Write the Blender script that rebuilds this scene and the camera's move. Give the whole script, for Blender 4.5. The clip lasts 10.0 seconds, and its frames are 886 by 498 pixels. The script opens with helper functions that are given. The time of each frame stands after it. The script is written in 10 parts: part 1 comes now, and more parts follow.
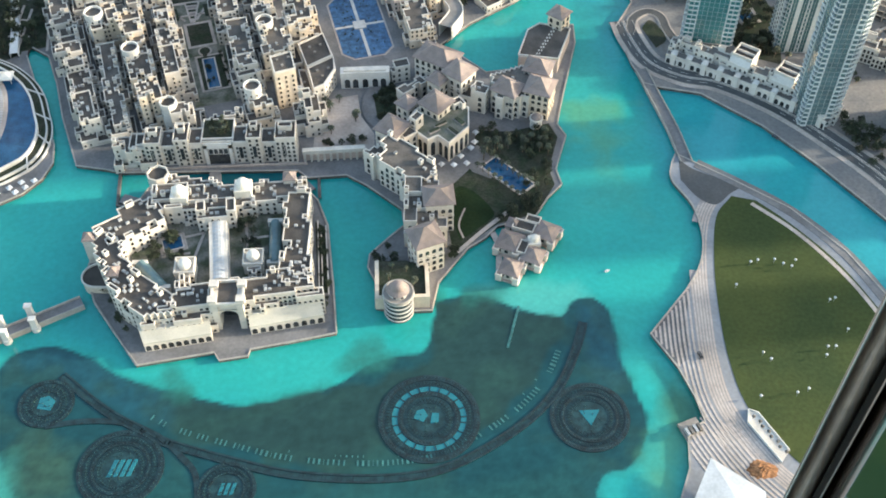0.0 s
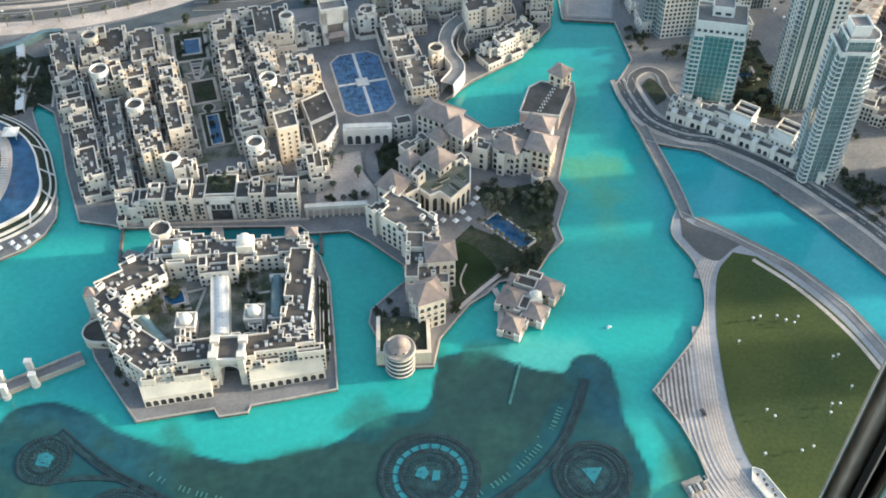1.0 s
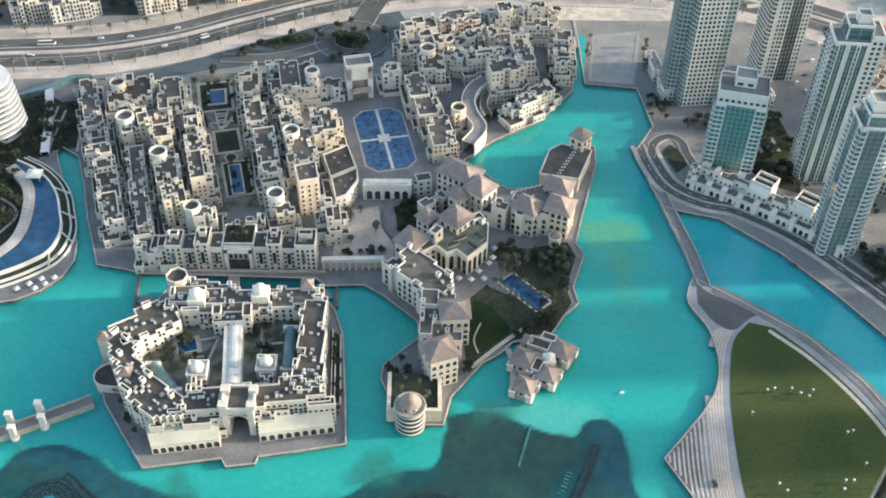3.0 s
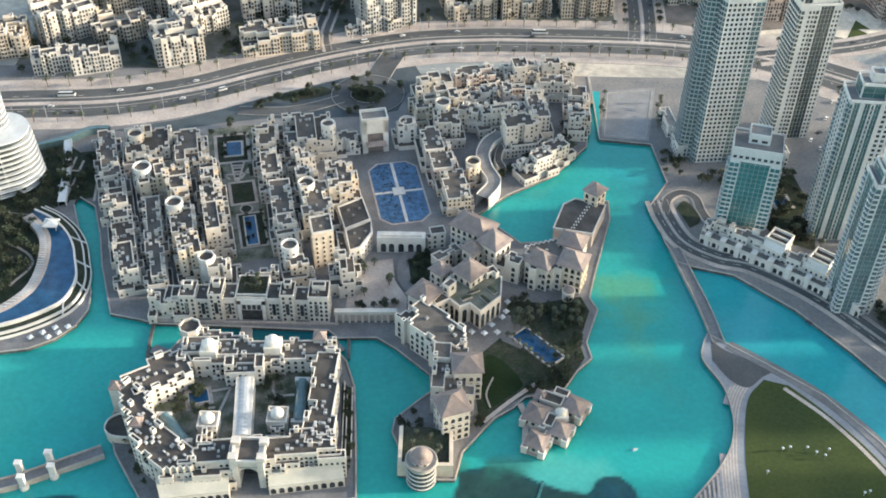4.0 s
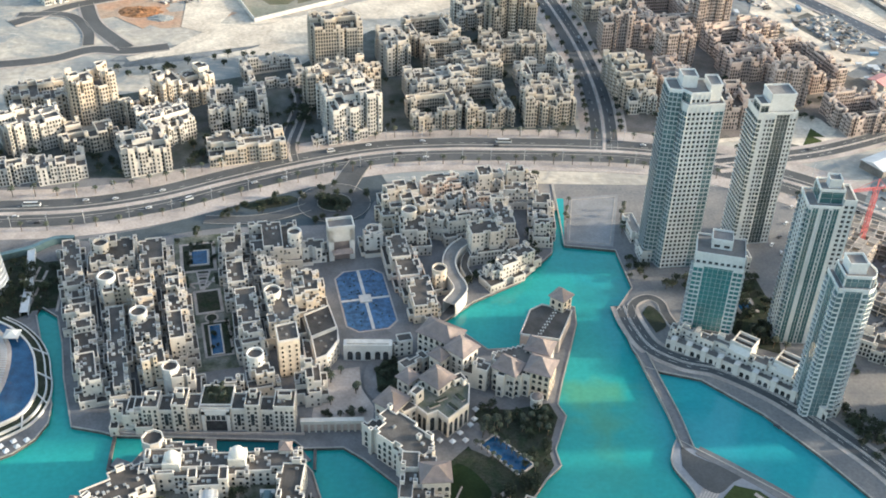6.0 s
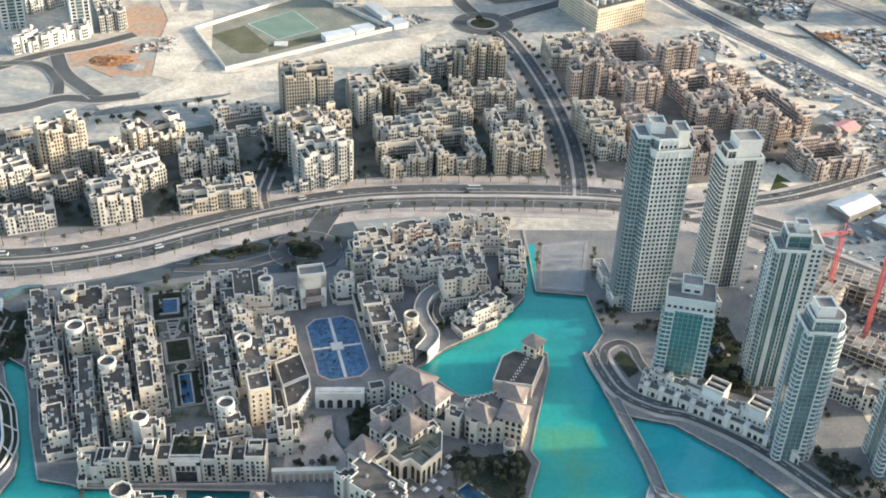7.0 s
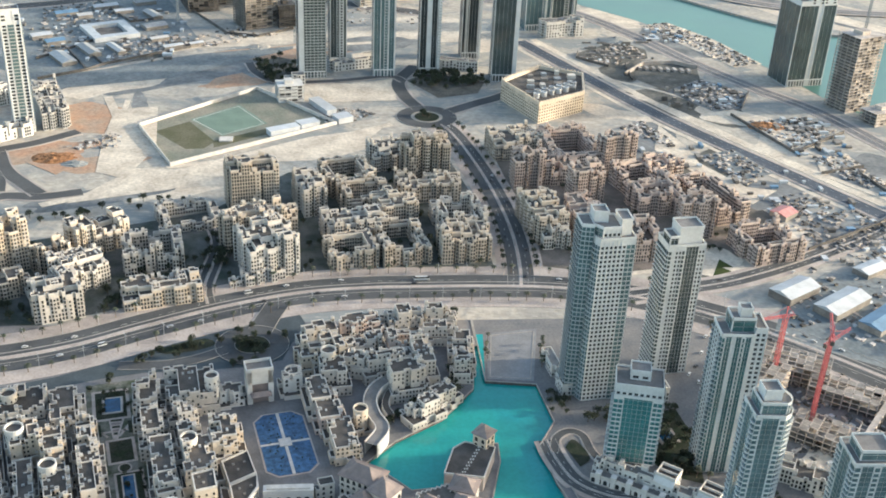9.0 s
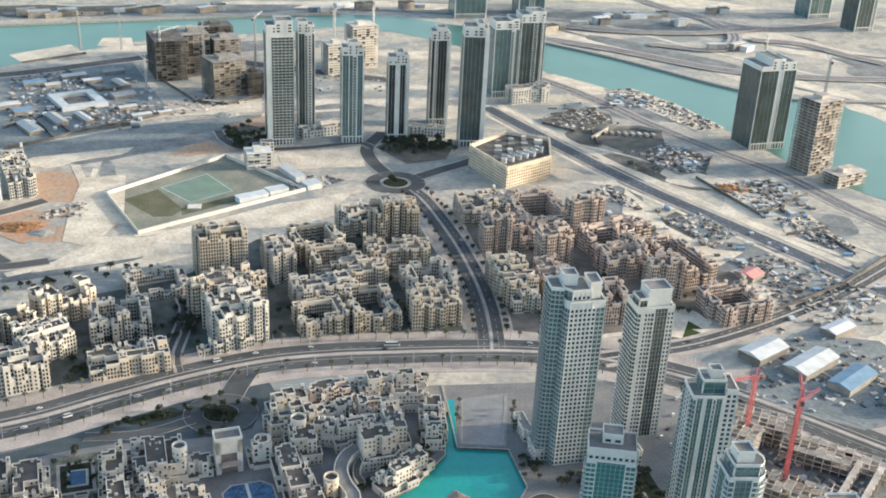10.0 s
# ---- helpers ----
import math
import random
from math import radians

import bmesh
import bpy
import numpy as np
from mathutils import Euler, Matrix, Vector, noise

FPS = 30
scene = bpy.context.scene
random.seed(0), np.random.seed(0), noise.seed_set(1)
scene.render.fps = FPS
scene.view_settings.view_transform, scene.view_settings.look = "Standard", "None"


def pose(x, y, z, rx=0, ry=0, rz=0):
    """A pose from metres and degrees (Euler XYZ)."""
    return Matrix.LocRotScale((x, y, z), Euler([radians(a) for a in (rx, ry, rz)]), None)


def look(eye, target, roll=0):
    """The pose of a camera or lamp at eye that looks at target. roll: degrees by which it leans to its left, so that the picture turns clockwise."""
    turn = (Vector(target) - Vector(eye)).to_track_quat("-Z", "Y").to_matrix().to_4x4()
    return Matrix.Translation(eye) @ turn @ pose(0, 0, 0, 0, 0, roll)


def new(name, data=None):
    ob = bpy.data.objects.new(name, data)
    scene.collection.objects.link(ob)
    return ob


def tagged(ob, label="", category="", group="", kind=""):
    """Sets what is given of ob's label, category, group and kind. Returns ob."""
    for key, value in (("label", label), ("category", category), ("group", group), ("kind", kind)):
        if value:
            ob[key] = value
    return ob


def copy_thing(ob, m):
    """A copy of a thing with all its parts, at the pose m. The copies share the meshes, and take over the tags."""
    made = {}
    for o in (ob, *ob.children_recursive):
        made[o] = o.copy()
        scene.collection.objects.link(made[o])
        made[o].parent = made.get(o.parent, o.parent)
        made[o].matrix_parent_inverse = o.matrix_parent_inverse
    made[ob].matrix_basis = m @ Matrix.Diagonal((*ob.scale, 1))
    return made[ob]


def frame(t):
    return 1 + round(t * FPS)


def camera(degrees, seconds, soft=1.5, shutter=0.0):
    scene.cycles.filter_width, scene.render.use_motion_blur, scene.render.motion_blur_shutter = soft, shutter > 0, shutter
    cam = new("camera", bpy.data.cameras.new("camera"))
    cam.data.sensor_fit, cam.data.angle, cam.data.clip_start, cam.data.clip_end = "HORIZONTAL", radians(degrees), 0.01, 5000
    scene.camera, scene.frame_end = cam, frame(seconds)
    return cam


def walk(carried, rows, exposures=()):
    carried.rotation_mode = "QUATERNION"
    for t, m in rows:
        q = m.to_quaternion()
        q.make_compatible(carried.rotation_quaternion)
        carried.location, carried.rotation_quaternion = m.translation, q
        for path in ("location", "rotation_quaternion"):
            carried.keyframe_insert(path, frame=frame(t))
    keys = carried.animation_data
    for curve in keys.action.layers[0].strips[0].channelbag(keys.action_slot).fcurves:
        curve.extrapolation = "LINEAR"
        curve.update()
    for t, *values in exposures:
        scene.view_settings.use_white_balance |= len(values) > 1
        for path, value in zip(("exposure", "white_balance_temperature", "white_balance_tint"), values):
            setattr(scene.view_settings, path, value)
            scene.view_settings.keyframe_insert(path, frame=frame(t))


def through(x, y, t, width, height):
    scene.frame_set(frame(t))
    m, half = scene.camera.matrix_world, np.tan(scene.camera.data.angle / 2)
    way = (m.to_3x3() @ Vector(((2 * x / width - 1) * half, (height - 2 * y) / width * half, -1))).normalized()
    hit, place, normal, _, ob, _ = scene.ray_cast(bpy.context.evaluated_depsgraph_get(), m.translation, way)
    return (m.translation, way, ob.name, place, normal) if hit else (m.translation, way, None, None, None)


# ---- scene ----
# camera: it stands at a window high up in a tower and tilts up
EYE = 452.0
cam = camera(44.2, 10.0, soft=1.8)
ROWS = [
    (0.0, 40.130, 0.144, -2.657), (0.5, 41.589, 0.237, -2.573), (1.0, 43.056, 0.129, -2.510),
    (1.5, 44.096, -0.118, -2.282), (2.0, 44.402, -0.438, -1.698), (2.5, 45.002, -0.736, -0.969),
    (4.0, 48.856, -0.873, 0.649), (4.5, 50.265, -0.899, 0.748), (5.0, 51.833, -1.078, 0.273),
    (5.5, 53.201, -1.304, -0.367), (7.0, 56.992, -2.062, -2.493), (7.5, 58.142, -2.252, -3.233),
    (8.0, 59.268, -2.385, -4.000), (8.5, 60.411, -2.517, -4.668), (9.0, 61.882, -2.509, -5.432),
    (9.5, 63.556, -2.449, -6.282), (10.0, 65.369, -2.618, -7.154),
]
walk(cam, [(t, pose(0, 0, EYE, rx, ry, rz)) for t, rx, ry, rz in ROWS],
     exposures=[(0.0, 2.07, 6740, 6), (2.5, 1.97, 6730, 6), (5.5, 1.90, 6640, 7), (8.0, 1.79, 6600, 7), (10.0, 1.64, 6550, 7)])

# ---- light: low sun from the side, hazy bright sky ----
SUN_WAY = Vector((1.0, 0.06, 0.0)).normalized()
SUN_EL = radians(12.5)
world = bpy.data.worlds.new("sky")
scene.world = world
world.use_nodes = True
wn = world.node_tree.nodes
sky = wn.new("ShaderNodeTexSky")
sky.sky_type = 'NISHITA'
sky.sun_disc = False
sky.sun_elevation = SUN_EL
sky.sun_rotation = math.atan2(SUN_WAY.x, SUN_WAY.y)
sky.air_density, sky.dust_density, sky.ozone_density = 1.0, 2.0, 0.9
wn["Background"].inputs["Strength"].default_value = 0.15
world.node_tree.links.new(sky.outputs[0], wn["Background"].inputs["Color"])
sun = new("sun", bpy.data.lights.new("sun", 'SUN'))
sun.data.energy, sun.data.angle, sun.data.color = 2.40, radians(2.5), (1.0, 0.905, 0.785)
sun_dir = Vector((SUN_WAY.x * math.cos(SUN_EL), SUN_WAY.y * math.cos(SUN_EL), math.sin(SUN_EL)))
sun.matrix_world = look(sun_dir * 900, (0, 0, 0))
# ---- materials ----
def mat(name, base, rough=0.8, var=0.25, scale=0.15, fine=2.0, bump=0.3, metal=0.0, tint=None, per_object=0.0, spec=0.4, depth=0.3):
    """Base colour broken up at two scales, with fine relief; tint: a second colour for the large patches."""
    m = bpy.data.materials.new(name)
    m.use_nodes = True
    n, l = m.node_tree.nodes, m.node_tree.links
    b = n["Principled BSDF"]
    b.inputs["Roughness"].default_value, b.inputs["Metallic"].default_value = rough, metal
    b.inputs["Specular IOR Level"].default_value = spec
    geo = n.new("ShaderNodeNewGeometry")
    big, small = n.new("ShaderNodeTexNoise"), n.new("ShaderNodeTexNoise")
    big.inputs["Scale"].default_value, small.inputs["Scale"].default_value = scale, fine
    big.inputs["Detail"].default_value, small.inputs["Detail"].default_value = 6, 4
    for t in (big, small):
        l.new(geo.outputs["Position"], t.inputs["Vector"])
    ramp = n.new("ShaderNodeValToRGB")
    second = tint or tuple(c * (1 - 1.6 * var) for c in base)
    ramp.color_ramp.elements[0].position, ramp.color_ramp.elements[1].position = 0.36, 0.64
    ramp.color_ramp.elements[0].color = (*second, 1)
    ramp.color_ramp.elements[1].color = (*base, 1)
    l.new(big.outputs[0], ramp.inputs[0])
    speck = n.new("ShaderNodeMapRange")
    speck.inputs["From Min"].default_value, speck.inputs["From Max"].default_value = 0.25, 0.75
    speck.inputs["To Min"].default_value, speck.inputs["To Max"].default_value = 1 - var, 1 + var * 0.7
    l.new(small.outputs[0], speck.inputs["Value"])
    mul = n.new("ShaderNodeVectorMath")
    mul.operation = 'SCALE'
    l.new(ramp.outputs[0], mul.inputs[0])
    l.new(speck.outputs[0], mul.inputs["Scale"])
    colour = mul.outputs[0]
    if per_object:
        info = n.new("ShaderNodeObjectInfo")
        rng = n.new("ShaderNodeMapRange")
        rng.inputs["To Min"].default_value, rng.inputs["To Max"].default_value = 1 - per_object, 1 + per_object
        l.new(info.outputs["Random"], rng.inputs["Value"])
        again = n.new("ShaderNodeVectorMath")
        again.operation = 'SCALE'
        l.new(colour, again.inputs[0])
        l.new(rng.outputs[0], again.inputs["Scale"])
        colour = again.outputs[0]
    l.new(colour, b.inputs["Base Color"])
    if bump:
        bp = n.new("ShaderNodeBump")
        bp.inputs["Strength"].default_value, bp.inputs["Distance"].default_value = bump, depth
        l.new(small.outputs[0], bp.inputs["Height"])
        l.new(bp.outputs[0], b.inputs["Normal"])
    return m


CREAM = mat("cream_render", (0.595, 0.55, 0.485), 0.85, 0.12, 0.08, 0.7, 0.15, per_object=0.08)
WARM = mat("warm_render", (0.63, 0.535, 0.42), 0.85, 0.12, 0.08, 0.7, 0.15, per_object=0.08)
SAND_WALL = mat("sand_render", (0.50, 0.435, 0.355), 0.85, 0.14, 0.08, 0.7, 0.15, per_object=0.14)
PINK_WALL = mat("rose_sand_render", (0.55, 0.445, 0.385), 0.85, 0.14, 0.08, 0.7, 0.15, per_object=0.1)
WHITE = mat("white_render", (0.60, 0.58, 0.54), 0.7, 0.08, 0.1, 0.8, 0.1, per_object=0.05)
CAP = mat("pale_parapet", (0.61, 0.57, 0.515), 0.8, 0.12, 0.2, 1.2, 0.15)
ROOF = mat("grey_roof_felt", (0.094, 0.083, 0.074), 0.9, 0.25, 0.12, 1.2, 0.3, per_object=0.25)
ROOF_PALE = mat("pale_roof_gravel", (0.24, 0.225, 0.21), 0.9, 0.2, 0.12, 1.2, 0.3, per_object=0.2)
TILE = mat("rosy_roof_tiles", (0.255, 0.205, 0.185), 0.8, 0.2, 0.25, 2.5, 0.6, tint=(0.195, 0.16, 0.148), per_object=0.1)
GLASS = mat("dark_window_glass", (0.048, 0.053, 0.056), 0.12, 0.3, 0.3, 0.9, 0.0, per_object=0.4, spec=0.6)
GREEN_GLASS = mat("blue_green_glass", (0.07, 0.165, 0.17), 0.12, 0.2, 0.06, 0.3, 0.0, spec=0.6)
TEAL_GLASS = mat("teal_curtain_glass", (0.06, 0.20, 0.20), 0.10, 0.15, 0.06, 0.3, 0.0, spec=0.6)
BLUE_GLASS = mat("blue_grey_glass", (0.115, 0.185, 0.195), 0.12, 0.2, 0.06, 0.3, 0.0, spec=0.6)
DARK_GLASS = mat("dark_tower_glass", (0.045, 0.055, 0.058), 0.14, 0.2, 0.05, 0.3, 0.0, spec=0.6)
METAL = mat("grey_plant_metal", (0.45, 0.46, 0.46), 0.45, 0.15, 0.4, 3.0, 0.1, metal=0.3, per_object=0.3)
MULLION = mat("dark_anodised_frame", (0.10, 0.098, 0.095), 0.22, 0.1, 6.0, 30.0, 0.0, metal=0.9, depth=0.002)
MID_METAL = mat("mottled_grey_frame", (0.62, 0.60, 0.57), 0.35, 0.3, 3.0, 30.0, 0.0, metal=0.2, depth=0.002)
BRIGHT_METAL = mat("brushed_frame_edge", (0.85, 0.82, 0.78), 0.25, 0.1, 6.0, 30.0, 0.0, metal=0.9, depth=0.002)
ASPHALT = mat("grey_asphalt", (0.085, 0.088, 0.090), 0.9, 0.2, 0.03, 0.6, 0.2)
PAVING = mat("pale_paving", (0.46, 0.395, 0.35), 0.85, 0.2, 0.05, 0.5, 0.2)
PAVING_GREY = mat("grey_paving", (0.19, 0.185, 0.185), 0.85, 0.2, 0.06, 0.6, 0.2)
PLAZA = mat("grey_plaza_stone", (0.24, 0.25, 0.27), 0.8, 0.15, 0.05, 0.5, 0.15)
LINE = mat("white_road_paint", (0.62, 0.60, 0.55), 0.7, 0.2, 0.5, 3.0, 0.1)
KERB = mat("pale_kerb_stone", (0.36, 0.335, 0.30), 0.8, 0.15, 0.2, 1.5, 0.2)
QUAY = mat("dark_quay_stone", (0.13, 0.12, 0.11), 0.8, 0.3, 0.2, 1.5, 0.4)
GRASS = mat("mown_grass", (0.058, 0.073, 0.025), 0.95, 0.2, 0.022, 0.5, 0.4, tint=(0.038, 0.056, 0.022), spec=0.1)
GARDEN = mat("garden_green", (0.028, 0.040, 0.024), 0.95, 0.4, 0.15, 0.8, 0.6, tint=(0.050, 0.052, 0.040), spec=0.1)
COURT_GROUND = mat("court_paving_and_planting", (0.20, 0.19, 0.165), 0.95, 0.35, 0.12, 0.8, 0.4, tint=(0.055, 0.07, 0.04))
# darker lawn green, with the shade on the hotel lawn in the colour
DARK_LAWN = mat("shaded_lawn", (0.022, 0.038, 0.017), 0.95, 0.2, 0.05, 0.8, 0.4, spec=0.05)
LEAF = mat("dull_green_leaves", (0.050, 0.066, 0.035), 0.7, 0.35, 0.2, 1.2, 0.2, per_object=0.35)
PALM = mat("palm_fronds", (0.060, 0.075, 0.045), 0.6, 0.35, 0.2, 1.2, 0.2, per_object=0.3)
BARK = mat("brown_bark", (0.15, 0.11, 0.08), 0.9, 0.3, 1.0, 6.0, 0.4)
def desert(name, pale, mid, grey):
    """Dusty building land: pale, middle and grey soil in broad drifts, scuffed at several scales."""
    m = mat(name, pale, 0.95, 0.22, 0.02, 0.16, 0.6, tint=mid, depth=1.2)
    n, l = m.node_tree.nodes, m.node_tree.links
    geo = next(k for k in n if k.bl_idname == "ShaderNodeNewGeometry")
    last = next(k for k in n if k.bl_idname == "ShaderNodeVectorMath")
    col = last.outputs[0]
    for scale, lo, hi, stretch, turn in ((0.006, 0.50, 0.60, (1, 2.2, 1), 0.5), (0.022, 0.54, 0.62, (1, 1, 1), 0.0), (0.05, 0.60, 0.68, (1, 5, 1), -1.0)):
        mp = n.new("ShaderNodeMapping")
        mp.inputs["Scale"].default_value = stretch
        mp.inputs["Rotation"].default_value = (0, 0, turn)
        tx = n.new("ShaderNodeTexNoise")
        tx.inputs["Scale"].default_value, tx.inputs["Detail"].default_value, tx.inputs["Roughness"].default_value = scale, 9, 0.62
        tx.inputs["Distortion"].default_value = 0.8
        l.new(geo.outputs["Position"], mp.inputs["Vector"])
        l.new(mp.outputs[0], tx.inputs["Vector"])
        r = n.new("ShaderNodeMapRange")
        r.inputs["From Min"].default_value, r.inputs["From Max"].default_value = lo, hi
        r.inputs["To Max"].default_value = 0.85
        l.new(tx.outputs[0], r.inputs["Value"])
        mix = n.new("ShaderNodeMix")
        mix.data_type = 'RGBA'
        l.new(r.outputs[0], mix.inputs["Factor"])
        l.new(col, mix.inputs["A"])
        mix.inputs["B"].default_value = (*grey, 1) if scale < 0.04 else (*[c * 1.25 for c in pale], 1)
        col = mix.outputs["Result"]
    l.new(col, n["Principled BSDF"].inputs["Base Color"])
    return m


SAND = desert("desert_sand", (0.455, 0.405, 0.335), (0.330, 0.305, 0.265), (0.205, 0.225, 0.225))
POOL = mat("blue_pool_water", (0.018, 0.088, 0.19), 0.15, 0.25, 0.15, 1.0, 0.1, spec=0.5)
POOL_TILE = mat("blue_pool_mosaic", (0.060, 0.150, 0.285), 0.35, 0.35, 0.3, 1.2, 0.1)
ORANGE = mat("rusty_orange_soil", (0.42, 0.20, 0.09), 0.95, 0.4, 0.3, 1.0, 0.6)
RED = mat("red_crane_paint", (0.56, 0.15, 0.15), 0.5, 0.15, 0.3, 2.0, 0.1)
FLAT_ROOF = mat("brown_grey_roof_felt", (0.125, 0.112, 0.10), 0.9, 0.3, 0.12, 1.2, 0.3, per_object=0.25)
ROSE_CAP = mat("rosy_pale_parapet", (0.62, 0.52, 0.45), 0.85, 0.14, 0.1, 0.9, 0.15)
SAND_CAP = mat("sand_pale_parapet", (0.66, 0.59, 0.50), 0.85, 0.14, 0.1, 0.9, 0.15)
HIGHWAY = mat("blue_grey_asphalt", (0.070, 0.086, 0.110), 0.75, 0.2, 0.03, 0.6, 0.2)
GREY_GLASS = mat("grey_green_tower_glass", (0.075, 0.10, 0.10), 0.16, 0.2, 0.05, 0.3, 0.0, spec=0.6)
PALE_CONCRETE = mat("pale_raw_concrete", (0.50, 0.445, 0.395), 0.9, 0.25, 0.08, 0.6, 0.3, per_object=0.15)
CONCRETE = mat("raw_concrete", (0.29, 0.265, 0.235), 0.9, 0.25, 0.08, 0.6, 0.3, per_object=0.15)
DARK_CONCRETE = mat("dark_raw_concrete", (0.14, 0.13, 0.12), 0.9, 0.3, 0.08, 0.6, 0.3, per_object=0.15)
SHEET_WHITE = mat("white_sheet_roof", (0.54, 0.56, 0.57), 0.4, 0.12, 0.1, 0.7, 0.1, per_object=0.12)
SHEET_BLUE = mat("blue_sheet_roof", (0.16, 0.28, 0.40), 0.45, 0.15, 0.1, 0.7, 0.1, per_object=0.15)
UNIT_GREY = mat("pale_unit_casing", (0.40, 0.40, 0.39), 0.5, 0.15, 0.4, 3.0, 0.1, per_object=0.35)
BALUSTRADE = mat("glass_balustrade", (0.40, 0.435, 0.435), 0.3, 0.1, 0.1, 0.8, 0.0)
TOWER_WHITE = mat("cool_white_tower_render", (0.63, 0.645, 0.635), 0.7, 0.1, 0.05, 0.6, 0.1, per_object=0.04)
PINK_ROOF = mat("pink_sheet_roof", (0.58, 0.27, 0.25), 0.6, 0.15, 0.2, 0.9, 0.1)
CAR_WHITE = mat("white_car_paint", (0.65, 0.65, 0.63), 0.3, 0.1, 1, 5, 0, per_object=0.2)
CAR_DARK = mat("dark_car_paint", (0.06, 0.06, 0.065), 0.3, 0.1, 1, 5, 0, per_object=0.4)
DOME = mat("white_dome_plaster", (0.70, 0.66, 0.58), 0.6, 0.1, 0.2, 1.2, 0.1)
FOUNT = mat("dark_fountain_metal", (0.009, 0.034, 0.042), 0.55, 0.4, 0.3, 1.5, 0.3)
NOZZLE = mat("pale_fountain_jets", (0.024, 0.078, 0.084), 0.5, 0.3, 0.3, 1.5, 0.2)
RUBBER = mat("black_rubber", (0.02, 0.02, 0.02), 0.8, 0.1, 1, 5, 0)


def water(name, base, tint, rough=0.12, scale=0.012):
    m = mat(name, base, rough, 0.06, scale, 0.35, 0.06, tint=tint, spec=0.35, depth=0.4)
    return m


LAKE = water("turquoise_lake_water", (0.020, 0.315, 0.300), (0.018, 0.275, 0.285))
# darker water colour that carries the shade over the narrow canal
SHADED_CANAL = water("shaded_canal_water", (0.010, 0.098, 0.115), (0.008, 0.082, 0.105), scale=0.02)
FAR_WATER = water("grey_green_creek_water", (0.085, 0.205, 0.170), (0.080, 0.185, 0.160), rough=0.3)
# ---- building kit ----
from mathutils.geometry import tessellate_polygon

LAND = 2.0


def inside_by(px, py, poly):
    """Metres inside (+) or outside (-) a polygon, for arrays of points."""
    p = np.array(poly)
    q = np.roll(p, -1, axis=0)
    best, odd = np.full(px.shape, 1e9), np.zeros(px.shape, bool)
    for (ax, ay), (bx, by) in zip(p, q):
        dx, dy = bx - ax, by - ay
        t = np.clip(((px - ax) * dx + (py - ay) * dy) / (dx * dx + dy * dy + 1e-9), 0, 1)
        best = np.minimum(best, np.hypot(px - ax - t * dx, py - ay - t * dy))
        if ay != by:
            odd ^= ((ay > py) != (by > py)) & (px < dx * (py - ay) / (by - ay) + ax)
    return np.where(odd, best, -best)


